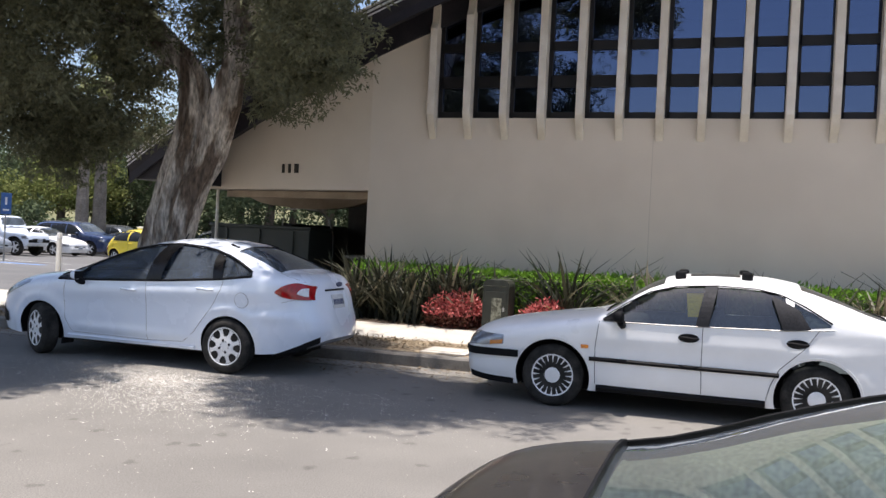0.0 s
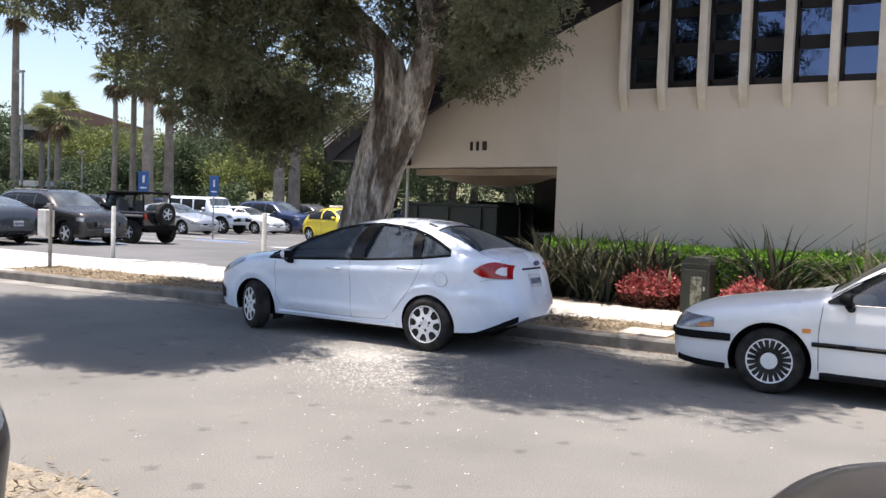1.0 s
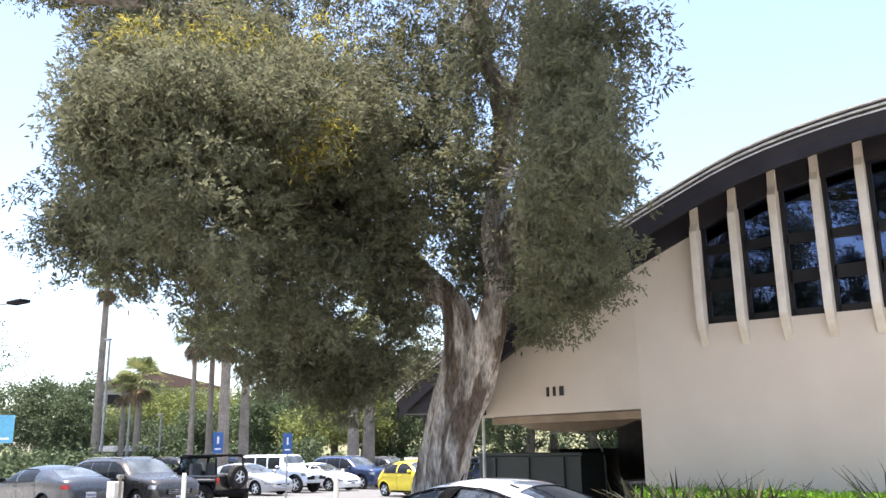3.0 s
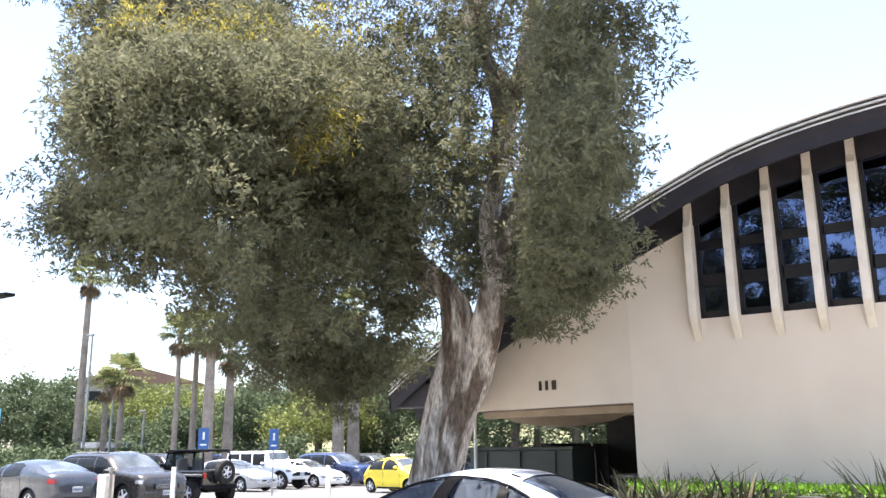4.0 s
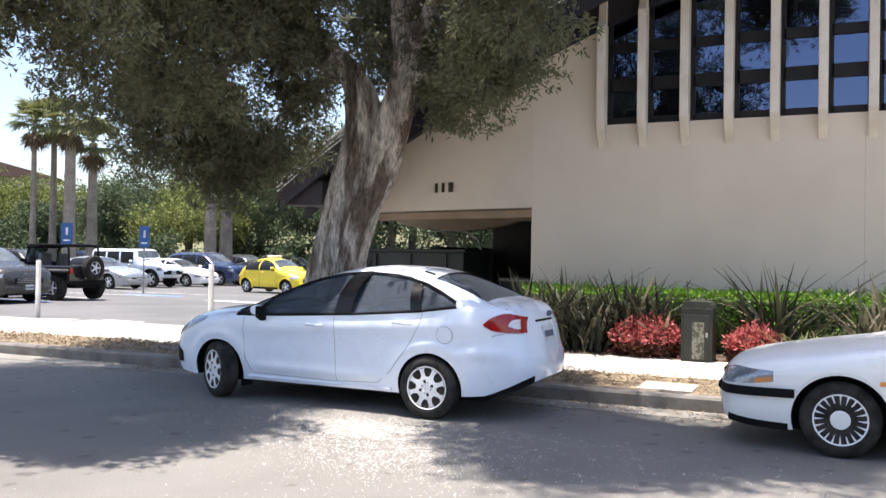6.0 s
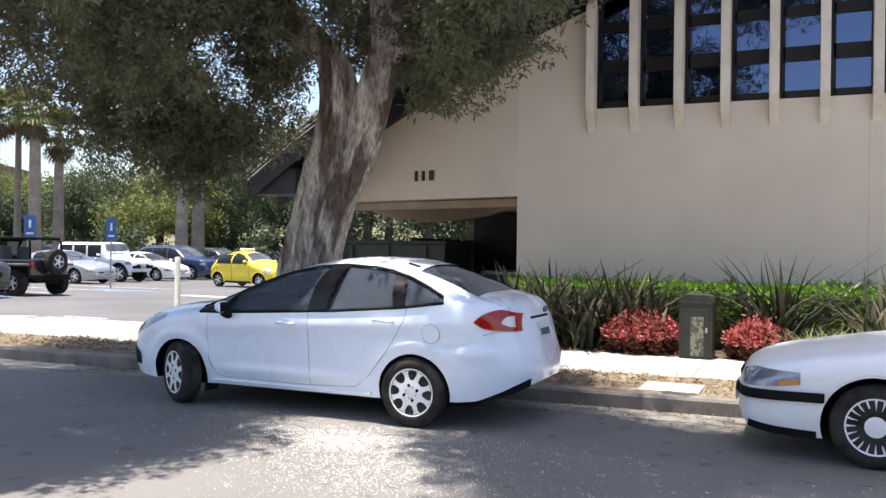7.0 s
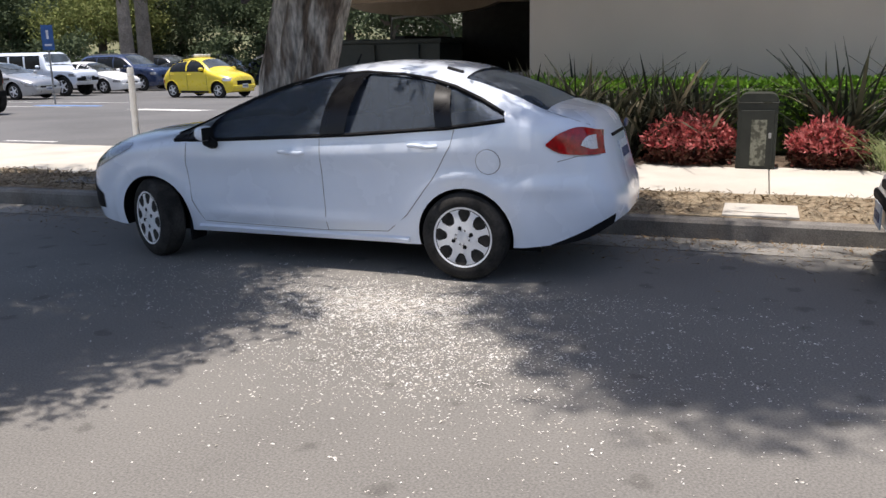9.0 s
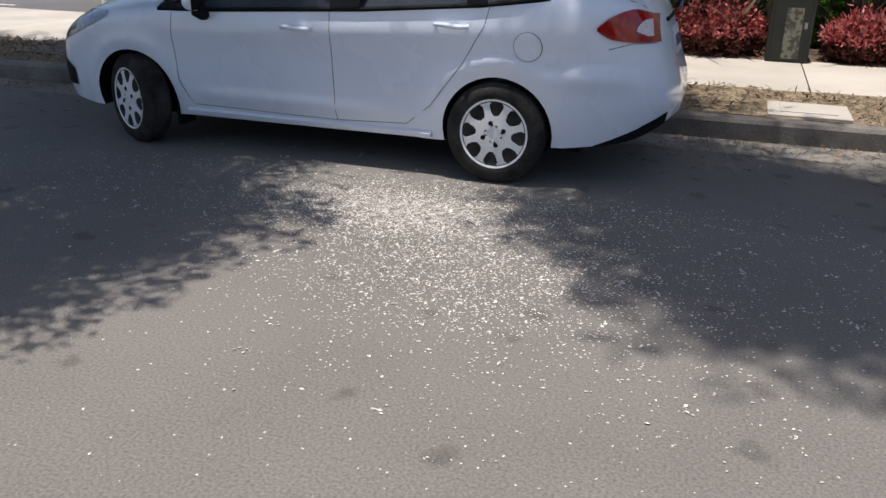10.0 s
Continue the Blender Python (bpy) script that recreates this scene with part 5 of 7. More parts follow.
tagged(put("hillside", mesh_of("hillside", verts, faces, [mat("dry_hill", (0.16, 0.15, 0.07), 0.95, col2=(0.07, 0.085, 0.035), scale=0.08, fine=0.8, fine_amount=0.3)], smooth=True)), "dry brown hillside behind the trees", "hill", kind="structure")
hx, hy = away(53.2, 100)
house = thing("house", "low house with a brown roof on the slope among trees", "house", m=pose(hx, hy, 2.2, 0, 0, 45))
part("wall", box(-6, 6, -4, 4, -2.9, 6.6), house_wall, house)
bm = prism(bmesh.new(), [(-7, 6.6), (7, 6.6), (0, 8.4)], -4.8, 4.8)
part("roof", bm, house_roof, house)
for x in (-4, -1.5, 1.5, 4):
    part("window", box(x - 0.6, x + 0.6, -4.06, -3.98, 4.4, 5.8), far_glass, house)
bx_, by_ = away(54.7, 67)
kiosk = thing("kiosk", "small white flat-roofed hut at the far side of the car park", "hut", m=pose(bx_, by_, -0.6, 0, 0, 30))
part("wall", box(-1.5, 1.5, -1.5, 1.5, 0, 2.6), house_wall, kiosk)
part("roof", box(-1.9, 1.9, -2, 2, 2.6, 3.0), white_post, kiosk)
part("window", box(-0.9, 0.9, -1.56, -1.48, 1.0, 2.0), far_glass, kiosk)


# ---------------------------------------------------------------- cars
class Shape:
    """A car body by its curves along the length (0 at the nose): top line, underside, half width, shoulder height, roundness."""

    def __init__(self, length, top, under, half, shoulder, round_):
        self.L, self.crease, self.flare = length, [], []
        self.zt, self.zb, self.W, self.z0, self.n = (curve(c) for c in (top, under, half, shoulder, round_))

    def side(self, x, z):
        zt, zb, w = self.zt(x), self.zb(x), self.W(x)
        z0 = min(self.z0(x), zt - 0.03)
        if z <= z0:
            t = min(max((z0 - z) / max(z0 - zb, 0.05), 0), 1)
            y = w * (1 - 0.085 * t ** 2.4 - 0.012 * math.sin(math.pi * min(t * 1.3, 1)) ** 2)
            for slope, zc, xa, xb, amount, wide in self.crease:
                fade = min(max((x - xa) / 0.35, 0), 1) * min(max((xb - x) / 0.35, 0), 1)
                y += fade * amount * math.exp(-((z - zc - slope * (x - 2)) / wide) ** 2)
            for xc, zc, rc, amount in self.flare:
                y += amount * math.exp(-((math.hypot(x - xc, z - zc) - rc) / 0.05) ** 2)
            return y
        t = min((z - z0) / (zt - z0), 1.0)
        n = self.n(x)
        return w * max(1 - t ** n, 0.0) ** (1 / n)

    def over(self, x, y):
        zt = self.zt(x)
        z0 = min(self.z0(x), zt - 0.03)
        n = self.n(x)
        return z0 + (zt - z0) * max(1 - min(abs(y) / self.W(x), 1.0) ** n, 0.0) ** (1 / n)

    def hull(self, grow=0.0, stations=64, x0=0.0, x1=None, floor=None, rows=16):
        """The closed skin, offset outwards by grow."""
        bm, rings = bmesh.new(), []
        x1 = x1 or self.L
        for k in range(stations):
            u = k / (stations - 1)
            u = u - 0.12 * math.sin(2 * math.pi * u) if not floor else u
            x = x0 + (x1 - x0) * min(max(u, 0), 1)
            zt, zb = self.zt(x) + grow, (self.zb(x) if floor is None else floor)
            z0 = min(self.z0(x), self.zt(x) - 0.03)
            half = []
            zb = min(zb, z0 - 0.03)
            for j in range(rows + 1):
                z = zb + (z0 - zb) * j / rows
                half.append((max(self.side(x, z) + grow, 0.02), z))
            n, w = self.n(x), max(self.side(x, z0) + grow, 0.02)
            for j in range(1, 13):
                a = math.pi / 2 * j / 12
                half.append((w * max(math.cos(a), 0.0) ** (2 / n), z0 + (zt - z0) * math.sin(a) ** (2 / n)))
            ring = [(-y, z) for y, z in half] + [(y, z) for y, z in half[-2::-1]]
            inner = half[0][0]
            ring += [(inner * 0.5, zb), (0.0, zb), (-inner * 0.5, zb)]
            rings.append([bm.verts.new((x, y, z)) for y, z in ring])
        m = len(rings[0])
        for a, b in zip(rings, rings[1:]):
            for i in range(m):
                bm.faces.new((a[i], a[(i + 1) % m], b[(i + 1) % m], b[i]))
        bm.faces.new(rings[0])
        bm.faces.new(rings[-1][::-1])
        bmesh.ops.recalc_face_normals(bm, faces=bm.faces)
        return bm


def cut(me, cutters):
    """The mesh with the cutters' volumes taken out of it; each cutter's new faces take its material slot."""
    ob = new("cutting", me)
    others = []
    for bm, fill in cutters:
        cm = bpy.data.meshes.new("cutter")
        for f in bm.faces:
            f.material_index = fill
        bm.to_mesh(cm)
        bm.free()
        for m in me.materials:
            cm.materials.append(m)
        c = new("cutter", cm)
        others.append(c)
        mod = ob.modifiers.new("cut", "BOOLEAN")
        mod.operation, mod.object, mod.solver = "DIFFERENCE", c, "EXACT"
    dg = bpy.context.evaluated_depsgraph_get()
    out = bpy.data.meshes.new_from_object(ob.evaluated_get(dg))
    for o in (ob, *others):
        d = o.data
        bpy.data.objects.remove(o)
        bpy.data.meshes.remove(d)
    return out


def smooth_by_angle(me, degrees=32):
    bm = bmesh.new()
    bm.from_mesh(me)
    for f in bm.faces:
        f.smooth = True
    for e in bm.edges:
        e.smooth = not (len(e.link_faces) == 2 and e.calc_face_angle(0) > radians(degrees))
    bm.to_mesh(me)
    bm.free()
    return me


def prism_y(outline, y0, y1):
    return prism(bmesh.new(), outline, y0, y1)


def side_patch(sh, low, high, xa, xb, lift, sgn, cols=14, rows=6, lean=0.0):
    """A panel lying on the car's side between two curves z(x)."""
    bm, grid = bmesh.new(), []
    for i in range(cols + 1):
        x = xa + (xb - xa) * i / cols
        a, b = low(x), max(high(x), low(x) + 0.004)
        grid.append([bm.verts.new((x + lean * j / rows, sgn * (sh.side(x + lean * j / rows, a + (b - a) * j / rows) + lift), a + (b - a) * j / rows)) for j in range(rows + 1)])
    for i in range(cols):
        for j in range(rows):
            q = (grid[i][j], grid[i + 1][j], grid[i + 1][j + 1], grid[i][j + 1])
            bm.faces.new(q if sgn < 0 else q[::-1])
    return bm


def flat_pane(sh, low, high, xa, xb, lift, sgn, cols=14, rows=6):
    """A side window: nearly straight from its sill to its top edge."""
    bm = side_patch(sh, low, high, xa, xb, lift, sgn, cols, rows)
    for v in bm.verts:
        a, b = low(v.co.x), max(high(v.co.x), low(v.co.x) + 0.004)
        t = (v.co.z - a) / (b - a)
        straight = sgn * (sh.side(v.co.x, a) * (1 - t) + sh.side(v.co.x, b) * t + lift)
        v.co.y += 0.75 * (straight - v.co.y)
    return bm


def top_patch(sh, xa, xb, half_a, half_b, lift, cols=10, rows=12):
    """A panel lying on the car's upper skin between two stations, of given half widths."""
    bm, grid = bmesh.new(), []
    for i in range(cols + 1):
        t = i / cols
        x, h = xa + (xb - xa) * t, half_a + (half_b - half_a) * t
        grid.append([bm.verts.new((x, h * (2 * j / rows - 1), sh.over(x, h * (2 * j / rows - 1)) + lift)) for j in range(rows + 1)])
    for i in range(cols):
        for j in range(rows):
            bm.faces.new((grid[i][j], grid[i + 1][j], grid[i + 1][j + 1], grid[i][j + 1]))
    return bm


def line_on_side(sh, pts, sgn, r=0.004, lift=0.0):
    """A thin seam along points (x, z) on the side."""
    path = []
    for (xa, za), (xb, zb) in zip(pts, pts[1:]):
        for k in range(6):
            t = k / 6
            x, z = xa + (xb - xa) * t, za + (zb - za) * t
            path.append((x, sgn * (sh.side(x, z) + lift), z))
    x, z = pts[-1]
    path.append((x, sgn * (sh.side(x, z) + lift), z))
    return add_tube(bmesh.new(), path, r, 5)


def cover_plate(bm, rim_r, face, s, spokes):
    """A dished wheel cover with a ring of rounded holes between its star of spokes."""
    na, nr = spokes * 40, 22
    grid = []
    for i in range(nr + 1):
        q = rim_r * (0.2 + 0.77 * i / nr)
        d = face + s * 0.010 * (1 - (q / rim_r) ** 2)
        grid.append([(q * math.cos(2 * math.pi * k / na), d, q * math.sin(2 * math.pi * k / na)) for k in range(na)])
    made = {}

    def corner(i, k, back):
        key = (i, k % na, back)
        if key not in made:
            x, y, z = grid[i][k % na]
            made[key] = bm.verts.new((x, y - (s * 0.014 if back else 0), z))
        return made[key]

    def solid(i, k):
        q, a = 0.2 + 0.77 * (i + 0.5) / nr, (k + 0.5) / 40 % 1
        if i < 0 or i >= nr:
            return False
        u = (a - 0.5) * 2 * math.pi / spokes * q
        wide = (math.pi / spokes) * q - (0.085 if int((k + 0.5) / 40) % 2 else 0.105)
        return (abs(u) / wide) ** 3 + (abs(q - 0.71) / 0.205) ** 3 >= 1
    for i in range(nr):
        for k in range(na):
            if not solid(i, k):
                continue
            for back in (False, True):
                c = [corner(i, k, back), corner(i + 1, k, back), corner(i + 1, k + 1, back), corner(i, k + 1, back)]
                bm.faces.new(c if back == (s < 0) else c[::-1])
            for (a0, b0), (a1, b1), (ni, nk) in (((i, k), (i, k + 1), (i - 1, k)), ((i + 1, k), (i + 1, k + 1), (i + 1, k)), ((i, k), (i + 1, k), (i, k - 1)), ((i, k + 1), (i + 1, k + 1), (i, k + 1))):
                if not solid(ni, nk % na):
                    bm.faces.new((corner(a0, b0, False), corner(a1, b1, False), corner(a1, b1, True), corner(a0, b0, True)))


def wheel(parent, x, y, sgn, r, rim_r, spokes, style, steer=0.0, wide=0.19):
    """A tyre with its rim: sgn -1 faces -y."""
    m = Matrix.Translation((x, y, r)) @ Matrix.Rotation(radians(steer), 4, "Z") @ Matrix.Rotation(radians(27 if style == "star" else 0), 4, "Y")
    prof = [(-wide / 2 + 0.01, rim_r - 0.01), (-wide / 2, rim_r + 0.01), (-wide / 2, rim_r + 0.035), (-wide / 2 + 0.012, r - 0.03), (-wide / 2 + 0.035, r - 0.006), (0, r), (wide / 2 - 0.035, r - 0.006), (wide / 2 - 0.012, r - 0.03), (wide / 2, rim_r + 0.02), (wide / 2 - 0.01, rim_r - 0.01)]
    tyre = part("wheel", add_lathe(bmesh.new(), prof, "y", 40), rubber, parent, "black rubber tyre", smooth=True, m=m)
    s = sgn
    face = s * (wide / 2 - 0.012)
    part("rim_barrel", add_lathe(bmesh.new(), [(s * 0.0, rim_r * 0.97), (s * 0.03, rim_r * 0.96)], "y", 32), black_plastic, tyre)
    bm = bmesh.new()
    add_lathe(bm, [(face - s * 0.03, rim_r - 0.004), (face, rim_r + 0.006), (face + s * 0.006, rim_r - 0.004), (face, rim_r - 0.022), (face - s * 0.035, rim_r - 0.024)], "y", 40)
    for f in [f for f in bm.faces if len(f.verts) > 4]:
        bm.faces.remove(f)
    for k in range(spokes):
        a = 2 * math.pi * k / spokes
        if style == "star":
            break
        elif style == "thin":
            add_tube(bm, [(rim_r * 0.3 * math.cos(a), face - s * 0.01, rim_r * 0.3 * math.sin(a)), (rim_r * 0.95 * math.cos(a), face - s * 0.004, rim_r * 0.95 * math.sin(a))], [rim_r * 0.042, rim_r * 0.055], 6)
        else:
            add_tube(bm, [(rim_r * 0.15 * math.cos(a), face - s * 0.012, rim_r * 0.15 * math.sin(a)), (rim_r * 0.96 * math.cos(a), face - s * 0.008, rim_r * 0.96 * math.sin(a))], [rim_r * 0.2, rim_r * 0.12], 6)
    if style == "star":
        cover_plate(bm, rim_r, face, s, spokes)
    hub = {"thin": 0.36, "star": 0.2}.get(style, 0.24)
    add_lathe(bm, [(face - s * 0.02, rim_r * hub), (face + s * 0.004, rim_r * hub), (face + s * 0.008, rim_r * (hub - 0.07)), (face + s * 0.006, rim_r * 0.05)], "y", 24)
    part("rim", bm, alloy, tyre, "silver alloy wheel", smooth=True)
    if style == "star":
        for k in range(4):
            a = math.pi / 4 + math.pi / 2 * k
            bm = bmesh.new()
            add_lathe(bm, [(face - s * 0.004, 0.016), (face + s * 0.013, 0.014)], "y", 8, (rim_r * 0.30 * math.cos(a), 0, rim_r * 0.33 * math.sin(a)))
            part("wheel_nut", bm, black_plastic, tyre)
    return tyre


def seat(parent, x, y, material, back=1.0):
    bm = bmesh.new()
    add_box(bm, x, x + 0.48, y - 0.23, y + 0.23, 0.35, 0.52, 0.04)
    a = len(bm.verts)
    add_box(bm, x + 0.42, x + 0.54, y - 0.23, y + 0.23, 0.45, back, 0.04)
    bm.verts.ensure_lookup_table()
    for v in bm.verts:
        if v.co.z > 0.6:
            v.co.x += 0.25 * (v.co.z - 0.6)
    part("seat", bm, material, parent)
    bm = box(x + 0.55, x + 0.64, y - 0.13, y + 0.13, back + 0.03, back + 0.2, 0.03)
    part("headrest", bm, material, parent)


def build_car(name, label, sh, paint, wheels, r, rim_r, spokes, style, windows, screens, hollow=True, glass=None, group="", category="car", seats=None, steer=0.0, arch=0.06, lining=None, under=0.16, stations=64, rows=16, inset=0.105):
    """A car: body with wheel arches and window openings, panes, wheels and cabin. windows: (xa, xb, low, high) on the sides; screens: (xa, xb, half a, half b)."""
    car = thing(name, label, category, group)
    me = bpy.data.meshes.new("body")
    bm = sh.hull(stations=stations, rows=rows)
    bm.to_mesh(me)
    bm.free()
    me.materials.append(paint)
    me.materials.append(black_plastic)
    me.materials.append(lining or trim_grey)
    cutters = []
    for x in wheels:
        for s in (-1, 1):
            w = sh.side(x, r)
            c = bmesh.new()
            add_lathe(c, [(s * (w - 0.26), r + arch), (s * (w + 0.3), r + arch)], "y", 36, (x, 0, r - 0.005))
            cutters.append((c, 1))
    if hollow:
        zc = min(w_low(0.5 * (xa + xb)) for xa, xb, w_low, _ in windows) - 0.35
        xa, xb = min(min(w[0] for w in windows), *(s[0] for s in screens)) - 0.08, max(max(w[1] for w in windows), *(s[1] for s in screens)) + 0.05
        cutters.append((sh.hull(grow=-0.045, stations=40, x0=xa, x1=xb, floor=zc), 2))
        for xa, xb, low, high in windows:
            n = 12
            xs_ = [xa + (xb - xa) * k / n for k in range(n + 1)]
            out = [(x, low(x)) for x in xs_] + [(x, max(high(x), low(x) + 0.004)) for x in xs_[::-1]]
            cutters.append((prism_y(out, -1.2, -0.3), 1))
            cutters.append((prism_y(out, 0.3, 1.2), 1))
        for xa, xb, ha, hb in screens:
            c, zc2 = bmesh.new(), min(sh.zt(xa), sh.zt(xb)) - 0.22
            poly = [(xa, -ha), (xb, -hb), (xb, hb), (xa, ha)]
            lo, hi = [c.verts.new((x, y, zc2)) for x, y in poly], [c.verts.new((x, y, 2.2)) for x, y in poly]
            c.faces.new(lo)
            c.faces.new(hi[::-1])
            for i in range(4):
                c.faces.new((lo[i], hi[i], hi[(i + 1) % 4], lo[(i + 1) % 4]))
            bmesh.ops.recalc_face_normals(c, faces=c.faces)
            cutters.append((c, 1))
    me = smooth_by_angle(cut(me, cutters))
    put("body", me, car)
    g = glass or (car_glass if hollow else far_glass)
    lift = -0.012 if hollow else 0.004
    for xa, xb, low, high in windows:
        for s in (-1, 1):
            e = 0.004 if hollow else 0
            part("side_window", flat_pane(sh, lambda x: low(x) - e, lambda x: high(x) + e, xa - e, xb + e, lift, s) if hollow else side_patch(sh, low, high, xa, xb, lift, s), g, car, smooth=True)
    for k, (xa, xb, ha, hb) in enumerate(screens):
        part("windscreen" if k == 0 else "rear_window", top_patch(sh, xa, xb, ha, hb, lift), g if hollow else far_screen, car, smooth=True)
    part("floor_pan", box(wheels[0] - 0.35, wheels[1] + 0.45, -0.55, 0.55, under, under + 0.14), black_plastic, car)
    for i, x in enumerate(wheels):
        for s in (-1, 1):
            wheel(car, x, s * (sh.side(x, r) - inset), s, r, rim_r, spokes, style, steer if i == 0 else 0.0)
    if seats:
        for x, y, m, b in seats:
            seat(car, x, y, m, b)
    return car


def mirror(parent, sh, x, z, s, shell, size=1.0):
    """A rounded mirror shell on a black foot, its glass to the rear."""
    y = s * (sh.side(x, z) + 0.10)
    bm = bmesh.new()
    bmesh.ops.create_uvsphere(bm, u_segments=18, v_segments=12, radius=1.0)
    for v in bm.verts:
        v.co = Vector((min(v.co.x * 0.085, 0.025) * size, math.copysign(abs(v.co.y) ** 0.8, v.co.y) * 0.095 * size, math.copysign(abs(v.co.z) ** 0.8, v.co.z) * 0.066 * size)) + Vector((x, y, z + 0.01))
    p = part("wing_mirror", bm, shell, parent, smooth=True)
    part("mirror_arm", add_tube(bmesh.new(), [(x + 0.02, s * (sh.side(x, z - 0.08) - 0.01), z - 0.075), (x + 0.02, y - s * 0.045, z - 0.07), (x + 0.01, y, z - 0.04)], [0.03, 0.035, 0.04], 10), black_plastic, p, smooth=True)
    part("mirror_glass", box(x + 0.024 * size, x + 0.034 * size, y - 0.082 * size, y + 0.082 * size, z - 0.045 * size, z + 0.062 * size, 0.004), black_plastic, p)


def reshape(car, shift):
    """Moves the skin and all that lies on it along the car by shift(x, z); wheels stay."""
    for ob in car.children_recursive:
        up = ob
        while up.parent is not car:
            up = up.parent
        if up.name.startswith("wheel") or ob.type != "MESH" or ob.matrix_local != Matrix.Identity(4):
            continue
        for v in ob.data.vertices:
            v.co.x += shift(v.co.x, v.co.z)
        ob.data.update()


def handle(parent, sh, x, z, s, material, length=0.2):
    path = [(x + length * (k / 6 - 0.5), s * (sh.side(x, z) + (0.004, 0.03, 0.036, 0.037, 0.036, 0.03, 0.004)[k]), z + 0.004 * math.sin(k)) for k in range(7)]
    h = part("door_handle", add_tube(bmesh.new(), path, [0.012, 0.014, 0.015, 0.015, 0.015, 0.014, 0.012], 8), material, parent, smooth=True)
    return h


def plate(parent, x, z, nx, w=0.3, h=0.15):
    """A number plate on an end of the car, with plain bars for its characters."""
    p = part("number_plate", box(min(x, x + nx * 0.012), max(x, x + nx * 0.012), -w / 2, w / 2, z - h / 2, z + h / 2, 0.003), plate_mat, parent)
    for k in range(7):
        y = -w / 2 + 0.035 + k * (w - 0.07) / 6
        part("plate_bar", box(min(x + nx * 0.012, x + nx * 0.016), max(x + nx * 0.012, x + nx * 0.016), y - 0.012, y + 0.012, z - 0.035, z + 0.025), plate_ink, p)


# ---- the white sedan parked at the kerb
sh = Shape(4.25,
           [(0, 0.62), (0.04, 0.73), (0.13, 0.82), (0.45, 0.92), (0.95, 0.985), (1.12, 1.02), (1.5, 1.185), (1.9, 1.335), (2.25, 1.41), (2.6, 1.435), (2.95, 1.42), (3.25, 1.36), (3.6, 1.235), (3.84, 1.135), (3.95, 1.11), (4.08, 1.09), (4.18, 1.04), (4.23, 0.95), (4.25, 0.80)],
           [(0, 0.36), (0.06, 0.27), (0.4, 0.22), (0.9, 0.215), (3.3, 0.22), (3.75, 0.24), (4.05, 0.29), (4.25, 0.40)],
           [(0, 0.40), (0.04, 0.55), (0.12, 0.665), (0.27, 0.75), (0.5, 0.815), (0.85, 0.852), (1.4, 0.855), (2.4, 0.86), (3.3, 0.864), (3.6, 0.85), (3.82, 0.805), (4.0, 0.725), (4.12, 0.62), (4.2, 0.48), (4.25, 0.25)],
           [(0, 0.52), (0.2, 0.66), (0.5, 0.75), (0.8, 0.80), (1.1, 0.84), (1.5, 0.86), (2.5, 0.91), (3.5, 0.965), (3.8, 0.97), (4.0, 0.93), (4.16, 0.85), (4.25, 0.60)],
           [(0, 2.2), (0.8, 2.6), (1.2, 2.5), (2.0, 2.45), (3.0, 2.45), (3.7, 2.6), (4.0, 3.4), (4.25, 3.0)])
sh.crease = [(0.045, 0.80, 1.0, 3.9, 0.015, 0.075), (0.0, 0.36, 1.15, 2.95, 0.018, 0.05), (0.02, 0.60, 3.45, 4.2, 0.022, 0.06)]
sh.flare = [(0.805, 0.3, 0.38, 0.014), (3.295, 0.3, 0.40, 0.022)]
belt = curve([(1.05, 0.895), (1.5, 0.915), (2.5, 0.968), (3.2, 1.02), (3.58, 1.07)])
arcw = curve([(1.05, 0.91), (1.3, 1.04), (1.6, 1.172), (1.9, 1.265), (2.2, 1.325), (2.5, 1.348), (2.8, 1.33), (3.0, 1.303), (3.2, 1.252), (3.4, 1.175), (3.58, 1.085)])
w_front = (1.34, 2.385, lambda x: belt(x), lambda x: arcw(x))
w_rear = (2.42, 3.14, lambda x: belt(x), lambda x: arcw(x))
w_quarter = (3.143, 3.57, lambda x: belt(x) + 0.002, lambda x: arcw(x) + 0.004)
sedan = build_car("white_sedan", "white four-door sedan parked at the kerb with its front wheels turned", sh, white_paint, (0.805, 3.295), 0.298, 0.206, 8, "star",
                  [w_front, w_rear, w_quarter], [(1.18, 1.98, 0.68, 0.54), (3.22, 3.83, 0.53, 0.60)], glass=dark_car_glass, steer=-27, arch=0.03, inset=0.03, stations=84, rows=28,
                  seats=[(1.75, -0.36, seat_cloth, 1.05), (1.75, 0.36, seat_cloth, 1.05), (2.7, -0.3, seat_cloth, 1.0), (2.7, 0.3, seat_cloth, 1.0)])
